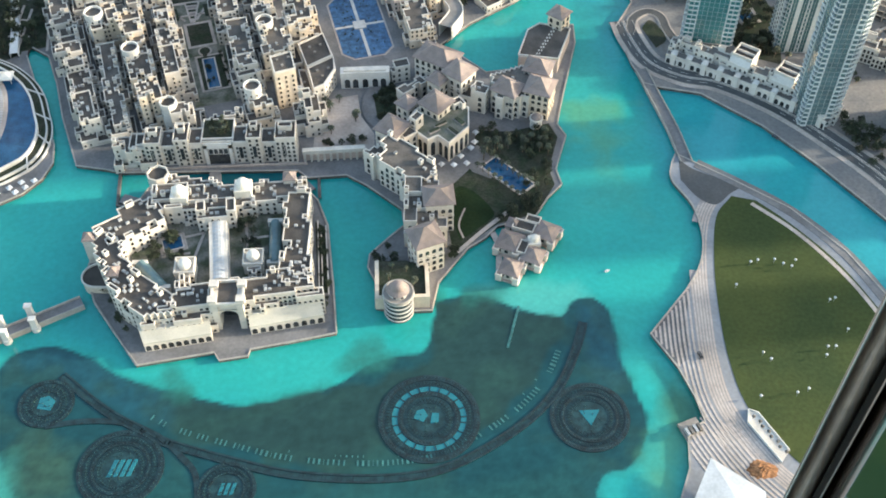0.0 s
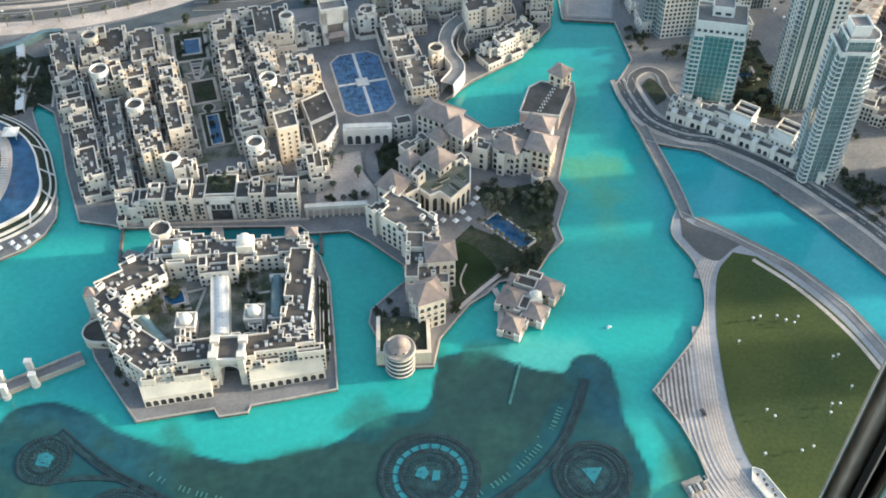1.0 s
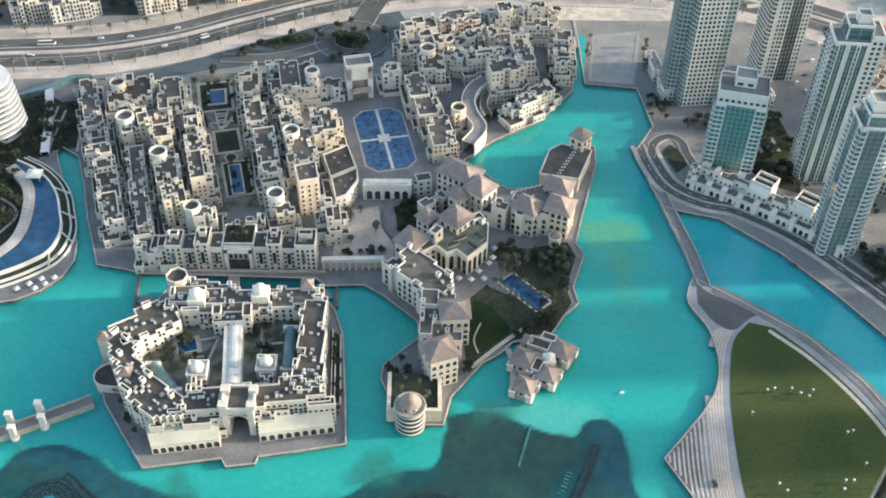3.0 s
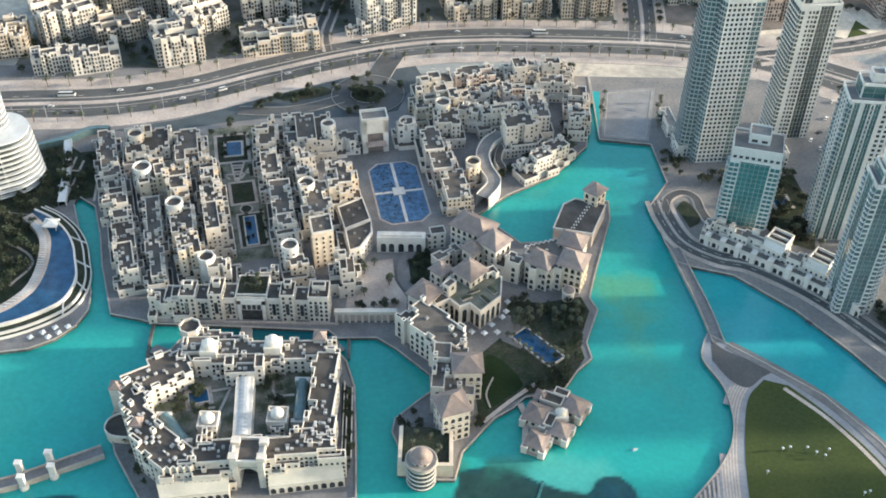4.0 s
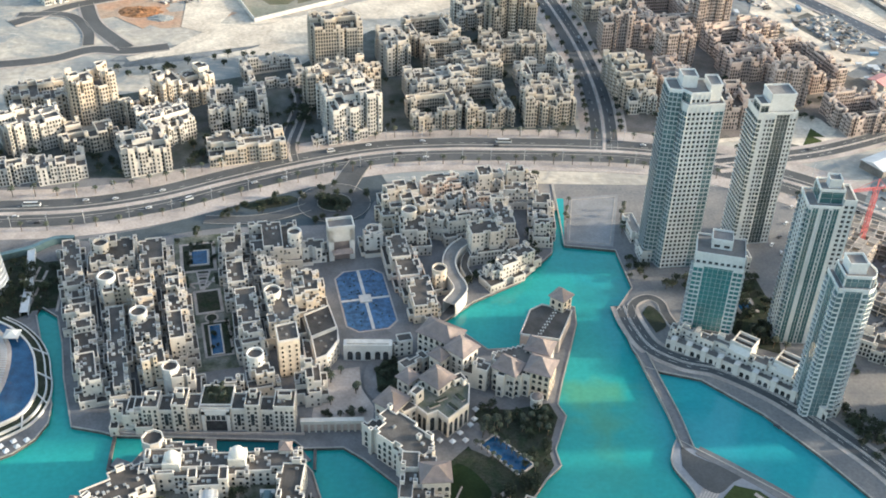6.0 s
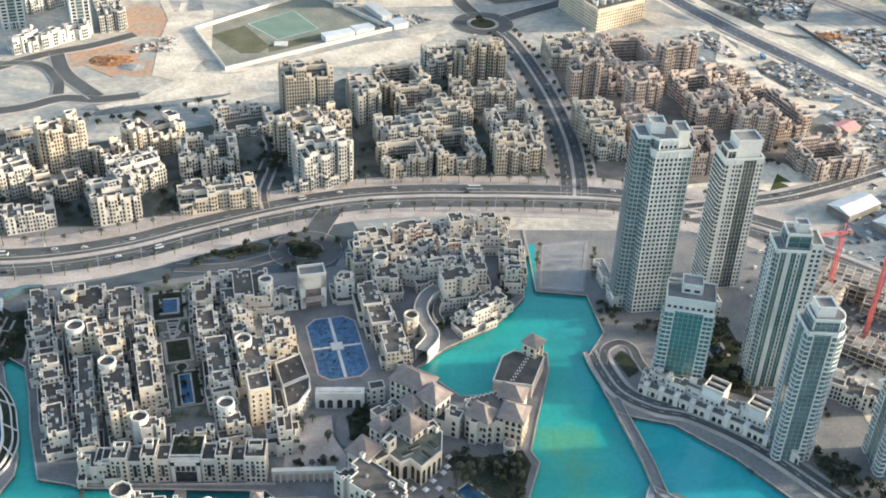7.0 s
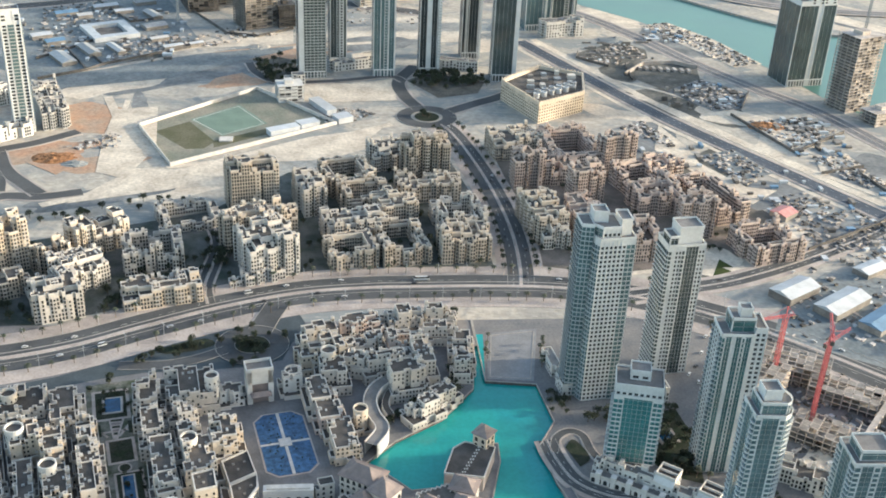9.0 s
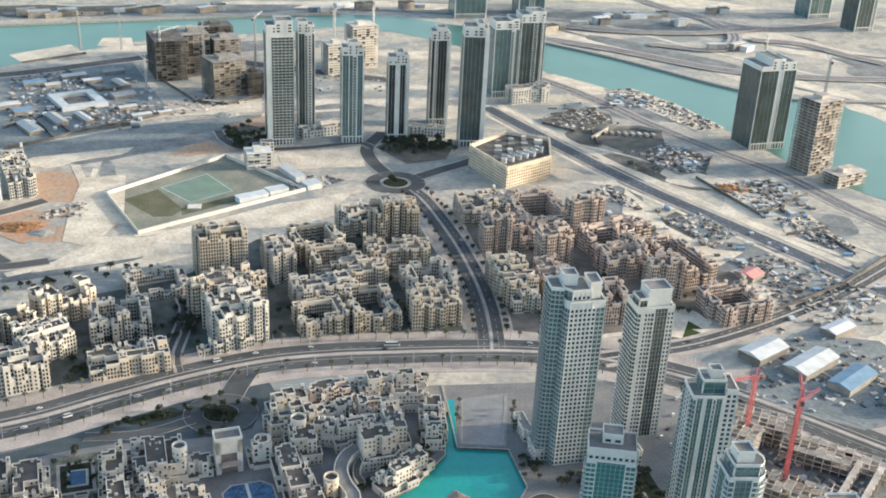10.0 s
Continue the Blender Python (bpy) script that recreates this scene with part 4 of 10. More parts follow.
def clear_of_shore(line, gap):
    """The stretches of a line that keep inside the quay."""
    land = [(176, 412), (200, 412), (240, 340), (200, 200), (112, 200), (124, 241), (127, 261), (136, 266), (134, 280), (129, 297), (119, 318), (143, 346), (153, 362), (158, 381), (157, 404)]
    q = inside_by(np.array([p[0] for p in line]), np.array([p[1] for p in line]), land)
    runs, cur = [], []
    for p, d in zip(line, q):
        if d > gap:
            cur.append(p)
        else:
            if len(cur) > 2:
                runs.append(cur)
            cur = []
    return runs + ([cur] if len(cur) > 2 else [])


west_fine = spline([(176, 412), (164, 392), (156, 360), (152, 327), (150, 300), (152, 274), (164, 246), (180, 225)], 20)
for i in range(6):
    for run in clear_of_shore(offset(west_fine, -0.6 - i * 1.55), 0.6):
        part("paving_band", ribbon(run, 0.45, -0.45, LAND, LAND + 0.05 + 0.002 * i), PAVING, th)
for run in clear_of_shore(offset(west_fine, -4.6), 0.6):
    part("road_strip", ribbon(run, 4.6, -4.6, LAND - 0.1, LAND + 0.03), ROSY_PAVE, th)
FAN_DARK = mat("dark_step_stone", (0.135, 0.138, 0.145), 0.85, 0.2, 0.1, 0.8, 0.2)
solo("terrace_bed", flat([(118.5, 317.6), (142.5, 346), (144, 345), (139.5, 330), (135, 302), (130, 298), (124, 306)], LAND + 0.06), FAN_DARK, "dark stone ground of the stepped terrace", "pavement", "structure")
fan = thing("striped_terrace", 0, 0, 0, 0, "fan of pale stone steps running along the shore", "terrace", "", "structure")
for i in range(10):
    for run in clear_of_shore(offset(west_fine, -11.0 - i * 2.3), 0.7):
        part("stone_band", ribbon(run, 0.55, -0.55, LAND, LAND + 0.16 + 0.004 * i), PAVING, fan)
for i in range(7):
    part("cafe_band", ribbon([(134 + i * 2.6, 268 + i * 0.4), (150 + i * 2.0, 238 + i * 1.2)], 0.4, -0.4, LAND, LAND + 0.10), PAVING, fan)
solo("lawn_path", ribbon(spline([(190, 404), (210, 381), (228, 350), (240, 318)], 8), 1.2, -1.2, LAND, LAND + 0.22), PAVING, "pale path along the lawn's edge", "path", "structure")
solo("lawn_path", ribbon(spline([(168, 440), (188, 424), (214, 400), (236, 368), (250, 332)], 8), -1.0, -8.0, LAND, LAND + 0.2), PAVING_GREY, "grey road along the shore", "road", "structure")
solo("junction", flat(spline([(156, 440), (163, 432), (178, 423), (188, 418), (180, 412), (170, 404), (161, 410), (154, 424)], 5), LAND + 0.12), ASPHALT, "grey asphalt junction at the bridge's end", "road", "structure")

# bridge to the promontory
th = thing("footbridge", 0, 0, 0, 0, "narrow grey bridge across the lake with pale parapets", "bridge")
line = spline([(147, 520), (152, 492), (157, 465), (160, 438)], 8)
part("deck", ribbon(line, 3.4, -3.4, 0.6, LAND + 0.25), PAVING_GREY, th)
part("parapet", ribbon(line, 3.6, 3.1, 0.6, LAND + 1.2), KERB, th)
part("parapet", ribbon(line, -3.1, -3.6, 0.6, LAND + 1.2), KERB, th)
for x, y in ((152, 492), (157, 465)):
    s = Shape()
    s.box(x - 3, y - 1, -3, x + 3, y + 1, 0.7)
    part("pier", s, QUAY, th)

# quay square with its pale surround
s = flat([(113, 640), (146, 636), (160, 706), (120, 700)], LAND + 0.05)
solo("quay_square", s, mat("pale_grey_square_stone", (0.25, 0.25, 0.252), 0.85, 0.15, 0.06, 0.6, 0.15), "grey stone square at the water's end", "pavement", "structure")
s = Shape()
for a, b in (((115, 642), (144, 639)), ((144, 639), (157, 702)), ((157, 702), (123, 697)), ((123, 697), (115, 642)), ):
    s.beam((*a, LAND + 0.1), (*b, LAND + 0.1), 0.9, 0.2)
solo("paving_border", s, KERB, "pale paving bands of the quay square", "pavement", "structure")
solo("canal_water", flat([(109.8, 640), (111.2, 640), (117, 699), (111, 699)], LAND + 0.03), LAKE, "narrow strip of turquoise canal water", "water", "structure")

solo("estate_ground", flat([(-330, 700), (-246, 708), (-150, 748), (-60, 790), (140, 806), (136, 960), (120, 1060), (70, 1040), (-40, 1000), (-110, 912), (-240, 862), (-330, 830)], LAND - 0.03), mat("shady_estate_ground", (0.115, 0.118, 0.112), 0.9, 0.25, 0.06, 0.5, 0.2, tint=(0.046, 0.058, 0.045)), "grey paved and planted ground between the flats", "pavement", "structure")
solo("estate_ground", flat([(178, 806), (240, 790), (300, 800), (420, 836), (430, 880), (395, 975), (320, 1050), (250, 1090), (170, 1080), (178, 960)], LAND - 0.03), mat("rosy_grey_paving", (0.19, 0.158, 0.14), 0.9, 0.25, 0.05, 0.5, 0.2, tint=(0.10, 0.092, 0.075)), "rosy grey ground between the flats", "pavement", "structure")

# ---- roads ----
ROADS = []


def road(name, line, half, label, median=0.0, marks=True, walk_w=0.0, z=LAND, surface=None):
    ROADS.append(name)
    z += 0.011 * len(ROADS)
    th = thing(name, 0, 0, 0, 0, label, "road", "", "structure")
    if walk_w:
        part("pavement", ribbon(line, half + walk_w, -half - walk_w, z - 0.2, z + 0.12), PAVING, th)
    part("carriageway", ribbon(line, half, -half, z - 0.2, z + 0.18), surface or ASPHALT, th)
    part("kerb", ribbon(line, half + 0.35, half - 0.05, z, z + 0.34), KERB, th)
    part("kerb", ribbon(line, -half + 0.05, -half - 0.35, z, z + 0.34), KERB, th)
    if median:
        part("median", ribbon(line, median / 2, -median / 2, z, z + 0.4), PAVING, th)
        s = ribbon(line, median / 2 + 0.55, median / 2 + 0.25, z, z + 0.21)
        ribbon(line, -median / 2 - 0.25, -median / 2 - 0.55, z, z + 0.21, s)
        part("edge_line", s, LINE, th)
    if marks:
        s = Shape()
        for at in ((half + median / 2) / 2, -(half + median / 2) / 2):
            dashes(line, at, 0.3, 4, 6, z + 0.20, s)
        part("lane_mark", s, LINE, th, "broken white lane lines", "stuff")
    return th


BOULEVARD = spline([(-420, 655), (-360, 662), (-310, 667), (-246, 673), (-190, 690), (-138, 717), (-82, 744), (-24, 764), (30, 771), (70, 772), (130, 772), (190, 768), (250, 752), (310, 720), (360, 680), (425, 615), (520, 520)], 8)
road("boulevard", BOULEVARD, 18, "wide grey boulevard with a pale planted median", 3.6, True, 15)
s = ribbon(BOULEVARD, 7.4, 6.2, LAND, LAND + 0.26)
ribbon(BOULEVARD, -6.6, -7.2, LAND, LAND + 0.26, s)
solo("lane_divider", s, KERB, "thin pale divider between the boulevard's lanes", "road", "structure")
NORTH_ROAD = spline([(158, 770), (162, 800), (165, 847), (164, 903), (157, 980), (145, 1057), (134, 1107), (125, 1130)], 8)
road("cross_street", NORTH_ROAD, 11, "grey street running off between the flats", 2.0, True, 9)
CIRCLE2 = [(111 + 26 * math.cos(a), 1153 + 26 * math.sin(a)) for a in [2 * math.pi * i / 32 for i in range(33)]]
road("far_roundabout", CIRCLE2, 8, "grey roundabout with a planted middle", 0, False, 0, LAND + 0.05)
s = flat([(111 + 14 * math.cos(a), 1153 + 14 * math.sin(a)) for a in [2 * math.pi * i / 24 for i in range(24)]], LAND + 0.4)
solo("island_bed", s, GARDEN, "green planted bed in the roundabout", "flower bed", "structure")
road("side_street", spline([(-95, 748), (-100, 775), (-97, 810), (-94, 850), (-104, 890)], 6), 6, "narrow grey street with a planted middle between the flats", 1.4, False, 2)
road("far_street", spline([(104, 1178), (90, 1220), (86, 1270), (110, 1330)], 8), 8, "grey street to the far towers", 0, False, 3, LAND + 0.02)
road("far_street", spline([(136, 1168), (170, 1195), (215, 1230), (262, 1290)], 8), 8, "grey street past the pale hall", 0, False, 3, LAND + 0.02)
HIGH_LINE = spline([(262, 1440), (318, 1308), (387, 1155), (461, 1024), (539, 890), (700, 620)], 8)
road("highway", HIGH_LINE, 9, "dark blue-grey highway across the sand", 0.0, True, 4, surface=HIGHWAY)
road("service_road", spline([(240, 1640), (320, 1620), (377, 1571), (440, 1454), (477, 1365), (533, 1258), (583, 1175), (625, 1050), (700, 900)], 6), 9, "wide dusty grey road along the creek", 1.6, True, 5, surface=PAVING_GREY)
road("east_street", spline([(245, 752), (300, 765), (350, 780), (430, 818), (520, 872), (600, 930)], 8), 8, "grey street bending along the edge of the flats", 1.0, True, 5, LAND + 0.05)
road("bank_street", spline([(143, 568), (146, 548), (154, 526), (172, 512), (193, 505), (223, 482), (248, 452), (275, 410), (300, 340)], 8), 6, "grey street along the east quay", 0.8, True, 3)
road("bank_street", spline([(146, 556), (150, 570), (160, 577), (168, 572), (170, 558), (174, 545)], 8), 2.6, "narrow grey drive round a planted bed", 0, False, 1.2, LAND + 0.03)
solo("drive_bed", flat(spline([(154, 560), (160, 568), (165, 562), (168, 548), (160, 540)], 5), LAND + 0.3), GARDEN, "dark planted bed inside the drive", "flower bed", "structure")
road("west_street", spline([(-400, 905), (-335, 922), (-300, 945), (-265, 944), (-230, 955)], 6), 7, "grey street past sandy plots", 0, False, 2)
road("west_street", spline([(-390, 1000), (-345, 1045), (-300, 1072), (-262, 1104)], 6), 7, "grey street before the white terrace", 0, False, 2, LAND + 0.03)
road("west_street", spline([(-331, 1052), (-312, 1005), (-286, 971), (-268, 950)], 6), 7, "grey street past sandy plots", 0, False, 2, LAND + 0.06)
road("west_street", spline([(-390, 1022), (-342, 1023), (-314, 987), (-305, 955)], 6), 5, "narrow grey street past sandy plots", 0, False, 1, LAND + 0.08)
road("canal_street", spline([(-700, 1500), (-420, 1575), (-275, 1655), (-169, 1700), (-37, 1640), (160, 1560)], 6), 12, "grey street along the far canal", 0, True, 4)
solo("frontage_street", flat([(-236, 636), (-190, 652), (-150, 672), (-104, 698), (-66, 720), (-24, 734), (-16, 712), (-28, 690), (-34, 668), (-60, 660), (-96, 656), (-130, 655), (-160, 648), (-200, 634)], LAND + 0.07), mat("blue_grey_street", (0.066, 0.085, 0.095), 0.9, 0.2, 0.05, 0.6, 0.2), "blue-grey frontage street before the old quarter", "road", "structure")
CIRCLE1 = [(-57 + 20 * math.cos(a), 689 + 19 * math.sin(a)) for a in [2 * math.pi * i / 32 for i in range(33)]]
road("gate_roundabout", CIRCLE1, 7, "grey roundabout before the gate house", 0, False, 0, LAND + 0.12)
road("gate_street", spline([(-40, 748), (-46, 730), (-52, 708)], 6), 9, "grey street from boulevard to roundabout", 0, False, 0, LAND + 0.08)
road("gate_street", spline([(-150, 664), (-120, 664), (-98, 670), (-76, 682)], 6), 5, "grey drive along the old quarter", 0, False, 0, LAND + 0.08)
s = flat([(-57 + 12.5 * math.cos(a), 689 + 11.5 * math.sin(a)) for a in [2 * math.pi * i / 24 for i in range(24)]], LAND + 0.5)
solo("island_bed", s, GARDEN, "dark green planted bed in the roundabout", "flower bed", "structure")
solo("verge", flat(spline([(-128, 683), (-110, 692), (-92, 698), (-84, 690), (-98, 682), (-118, 678)], 5), LAND + 0.3), GARDEN, "green verge beside the drive", "flower bed", "structure")

# far creek, its banks and sand spits
solo("creek_water", flat([(-800, 1520), (-426, 1617), (-346, 1701), (-255, 1776), (-188, 1829), (-50, 1846), (76, 1905), (173, 1870), (290, 1760), (379, 1634), (446, 1558), (537, 1434), (578, 1342), (612, 1215), (650, 1130), (760, 940), (1500, 800), (1600, 1400), (870, 1468), (744, 1479), (660, 1537), (529, 1700), (411, 1818), (300, 1920), (190, 1990), (79, 1995), (-72, 1965), (-309, 1912), (-484, 1868), (-800, 1790)], LAND + 0.05), FAR_WATER,
     "calm grey-green creek beyond the building land", "water", "structure")
s = ribbon(spline([(300, 1924), (411, 1822), (529, 1704), (660, 1541), (744, 1483), (870, 1472), (1100, 1450)], 8), -6, 4, LAND - 0.2, LAND + 3)
solo("creek_bank", s, KERB, "pale stone bank along the creek", "embankment", "structure")
solo("creek_bank", ribbon(spline([(-800, 1794), (-484, 1872), (-309, 1916), (-72, 1969), (79, 1999)], 8), -5, 5, LAND - 0.2, LAND + 3), KERB, "pale stone bank along the creek", "embankment", "structure")
def toothed(grid, rnd, period=4, through=0.6, drop=10.2, up=3.4):
    """Recessed bays along the four sides, with the bay beside some of them a storey higher."""
    nx, ny = len(grid), len(grid[0])
    for axis in (0, 1):
        n, m = (nx, ny) if axis == 0 else (ny, nx)
        for far in (0, 1):
            shift = rnd.randint(0, 2)
            for i in range(1, n - 1):
                if (i + shift) % period or rnd.random() < 0.15:
                    continue
                cell = lambda q: (i, q) if axis == 0 else (q, i)
                for q in (range(m - 1, -1, -1) if far else range(m)):
                    a, b = cell(q)
                    if grid[a][b] > 0:
                        grid[a][b] = 0.0 if rnd.random() < through else max(3.0, grid[a][b] - drop)
                        c, d = (a + 1, b) if axis == 0 else (a, b + 1)
                        if c < nx and d < ny and grid[c][d] > 0 and rnd.random() < 0.35:
                            grid[c][d] += up
                        break


# ---- old quarter: stepped cream blocks ----
def block(x, y, w, d, rot, h, seed, wall=None, label="", name="old_town_block", single=False, plain=False, **kw):
    rnd = random.Random(seed)
    th = thing(name, x, y, rot, LAND, label or "stepped cream plaster house with dark flat roofs and pale parapets", "building", "old quarter houses")
    opts = dict(storey=3.3, size=(1.2, 1.9), step=2.3, arch=seed % 3 == 0, rim=0.9, units=0.04, skip=0.3)
    opts.update(kw)
    grid, g = heights(w, d, h, rnd, 2.2, bays=(3, 6), rise=(0,) if plain else (-1, 0, 0, 0, 0, 1))
    toothed(grid, rnd, 5 if plain else 4, 0.25, 3.3, 2.2)
    house(th, grid, g, wall or CREAM, single=single, rnd=rnd, **opts)
    # lower terraces round the foot
    skirt, g = heights(w + 6, d + 6, max(4.5, h * 0.42), rnd, 2.4, 2.6)
    house(th, skirt, g, wall or CREAM, rnd=rnd, split=False, **{**opts, 'units': 0.01})
    return th


block(-228, 598, 13, 43, 17, 12, 11, plain=True)
block(-213, 556, 16, 46, 17, 12, 12)
block(-194, 503, 13, 68, 17, 12, 13)
block(-177, 508, 11, 76, 15, 13, 14, plain=True)
b = block(-200, 604, 30, 27, 13, 15, 15)
round_tower(b, -8, 2, 5.0, 20, CREAM)
b = block(-190, 566, 18, 28, 18, 20, 16, WARM)
round_tower(b, -5, -4, 5.6, 25, WHITE)
b = block(-165, 537, 16, 66, 15, 19, 17, WARM)
round_tower(b, -4, -10, 5.2, 24, WHITE)
block(-150, 487, 13, 21, 18, 24, 18, WARM)
block(-172, 601, 19, 36, 13, 15, 19)
block(-153, 569, 12, 30, 14, 18, 20, WARM)
block(-143, 529, 13, 51, 15, 19, 21)
block(-120, 608, 15, 36, 9, 17, 22)
block(-113, 576, 14, 30, 12, 17, 23)
block(-102, 541, 13, 37, 12, 18, 24, plain=True)
block(-96, 513, 14, 20, 17, 18, 25)
b = block(-94, 620, 34, 32, 10, 15, 26)
round_tower(b, 14, -8, 4.6, 24, WHITE)
block(-93, 579, 12, 34, 14, 18, 27)
b = block(-81, 540, 20, 34, 16, 20, 28)
round_tower(b, -3, 10, 5.2, 24, CREAM)
# warmer wall colour carries the sunlight on this house
block(-66, 561, 17, 30, 11, 22, 29, WARM, "cream plaster house with stepped roofs, sunlight put into its warm colour")
def rimmed_hall(poly, h, label, wall=None):
    """A plain hall over a plan, with a dark flat roof sunk behind a crisp pale rim."""
    x, y = poly[0]
    th = thing("roofed_hall", x, y, 0, LAND, label, "building", "old quarter halls")
    pts = [(a - x, b - y) for a, b in poly]
    s = Shape()
    s.prism(pts, -0.5, h, top=False)
    part("wall", s, wall or CREAM, th)
    part("roof", flat(pts, h - 0.1), ROOF, th)
    part("parapet", rim_wall(Shape(), pts + pts[:1], h - 0.4, h + 0.9, 0.6), CAP, th)
    wall_windows(th, [(*a, *b, 0, h) for a, b in zip(pts, pts[1:] + pts[:1])], lambda a, b, c: False, 3.0, 3.6, (1.2, 2.0), True, wall or CREAM, GLASS, False)
    for i in range(3):
        q = Shape()
        q.box(0, 0, h - 0.1, 1.5, 1.2, h + 0.9)
        u = part("roof_unit", q, ROOF_PALE, th)
        a = sum((Vector(p) for p in pts), Vector((0, 0))) / len(pts)
        u.matrix_basis = pose(a.x - 4 + 3.3 * i, a.y + (2, -3, 4)[i], 0, 0, 0, 15)
    return th


rimmed_hall([(-66.7, 539.8), (-60.2, 518.2), (-44.8, 528), (-51.5, 550)], 12, "cream hall with a plain dark flat roof")
rimmed_hall([(-60, 517.2), (-55.7, 497.7), (-49.1, 500.8), (-42.8, 515), (-44.4, 527)], 12, "cream hall with a rounded end and a dark flat roof")
rimmed_hall([(-66, 520.2), (-62.8, 502.6), (-56.6, 500), (-60.9, 519.6)], 8, "low cream annexe with a dark flat roof")
block(-57, 480, 12, 16, 9, 20, 32)
# the broad wall's sunlight is helped by a warmer wall colour
rimmed_hall([(-76.9, 494.2), (-64.8, 497.8), (-68.3, 513.6), (-80.5, 509.4)], 28, "tall cream house with a plain broad wall, sunlight put into its warm colour", WARM)
b = block(-86, 484, 14, 14, 14, 18, 34, WARM)
round_tower(b, -3, 5, 5.0, 24, WHITE)
b = block(-130, 478, 16, 12, 10, 16, 35)
round_tower(b, -8, 2, 5.0, 22, WHITE, k=8, name="octagonal_tower")
block(-107, 476, 22, 8, 6, 14, 36)
block(-158, 455, 20, 14, 4, 12, 37)

# long waterfront row with arched windows and a middle gateway
th = thing("waterfront_row", -108.6, 453.8, 0, LAND, "long cream waterfront row with rows of arched windows", "building")
rnd = random.Random(5)
vols = []
for i, (x, w, h, y0) in enumerate([(-50, 9, 14, -4), (-41, 9, 18, -5), (-32, 8, 14.5, -4), (-24, 8, 20, -5.5), (-16, 7, 16, -4.2), (-9, 18, 16.5, -3.5), (9, 8, 16.2, -4.2), (17, 8, 20.2, -5.5), (25, 8, 15, -4), (33, 11.5, 19, -5.2)]):
    vols.append((x, y0, x + w, -1.4 if w > 15 else 7 + rnd.uniform(-1, 2), h))
    if i % 2 and w < 15:
        vols.append((x + 2, 1, x + w - 2, 5, h + 3))
mass(th, vols, CREAM, step=2.6, storey=3.3, size=(1.5, 2.3), arch=True, single=True, rnd=rnd, skip=0.0)
s = Shape()
s.box(-8, -4.6, 0, -6, -3.4, 15)
s.box(6, -4.6, 0, 8, -3.4, 15)
s.box(-8, -4.6, 12.5, 8, -3.4, 16)
part("gate_frame", s, WHITE, th, "tall white gateway frame")
# flat dark panel stands in for the shaded gateway
s = Shape()
s.box(-6, -4.0, 0, 6, -3.6, 7)
part("gate_opening", s, GLASS, th)
# tall dark panes stand in for the shade of recessed loggias
me = pane_mesh(2.3, 9.0, False, CREAM, GLASS)
for x, h, y in ((-37, 4.5, -5), (-28, 3.5, -4), (-20, 5.5, -5.5), (-12.8, 4, -4.2), (12.8, 4, -4.2), (21, 5.5, -5.5), (29, 3.5, -4), (37.5, 5, -5.2)):
    piece("loggia", me, th, pose(x, y - 0.12, h, 0, 0, 0))
me = pane_mesh(2.2, 4.0, True, WHITE, GLASS)
for x in (-4.2, -1.4, 1.4, 4.2):
    piece("niche", me, th, pose(x, -4.1, 8, 0, 0, 0))
s = Shape()
s.box(-56, -7.5, 0, 50, -6.5, 1.2)
part("quay_wall", s, PAVING, th)

# planted roof behind the gateway
th = thing("roof_garden", -108.6, 460.8, 0, LAND, "cream block with a densely planted roof garden", "building")
s = Shape()
s.box(-8.9, -8.2, -0.5, 8.9, 8, 16.4)
part("wall", s, CREAM, th)
s = Shape()
s.box(-8.3, -7.6, 16.4, 8.3, 7.4, 16.9)
part("planting_bed", s, GARDEN, th)
part("parapet", rim_wall(Shape(), [(-8.9, -8.2), (8.9, -8.2), (8.9, 8), (-8.9, 8), (-8.9, -8.2)], 16.2, 17.6, 0.5), CAP, th)

# gate house at the roundabout and its wings
th = thing("gate_house", -48, 622, 12, LAND, "white gate house with a dark archway and arched wings", "building")
s = Shape()
s.box(-9, -6, 0, -5.5, 6, 26)
s.box(5.5, -6, 0, 9, 6, 26)
s.box(-9, -6, 16, 9, 6, 26)
part("wall", s, WHITE, th)
s = Shape()
for a, b, c, d in ((-9.2, -6.2, 9.2, -5.4), (-9.2, 5.4, 9.2, 6.2), (-9.2, -5.4, -8.4, 5.4), (8.4, -5.4, 9.2, 5.4)):
    s.box(a, b, 26, c, d, 28.5)
part("parapet", s, WHITE, th)
s = Shape()
s.box(-8.4, -5.4, 26.02, 8.4, 5.4, 26.3)
part("roof", s, ROOF_PALE, th)
# brown panel across the archway, added in place of its shade
s = Shape()
s.box(-5.5, -4.2, 0, 5.5, -3.6, 15.9)
part("gate_shade", s, TILE, th)
s = Shape()
s.hip(-6.5, -11, 6.5, -6, 9, 2.5)
part("porch_roof", s, TILE, th)
b = block(-67, 619, 16, 14, 11, 11, 41, WHITE, arch=True, single=True, step=3.0, size=(1.8, 2.4))
b = block(-27, 629, 16, 14, 11, 12, 42, WHITE, arch=True, single=True, step=3.0, size=(1.8, 2.4))
round_tower(b, 2, 3, 5.5, 15, CREAM)

# houses between the court and the water
block(-8, 610, 13, 26, 11, 17, 43, plain=True)
block(-1, 592, 15, 26, 11, 15, 44, PINK_WALL, plain=True)
block(8, 566, 16, 34, 11, 13, 45, WARM, plain=True)
b = block(-6, 660, 30, 20, 12, 18, 46, WARM)
block(2, 636, 18, 22, 6, 18, 47)
round_tower(b, 2, -16, 5.4, 23, CREAM)
block(18, 650, 20, 12, -16, 16, 48)
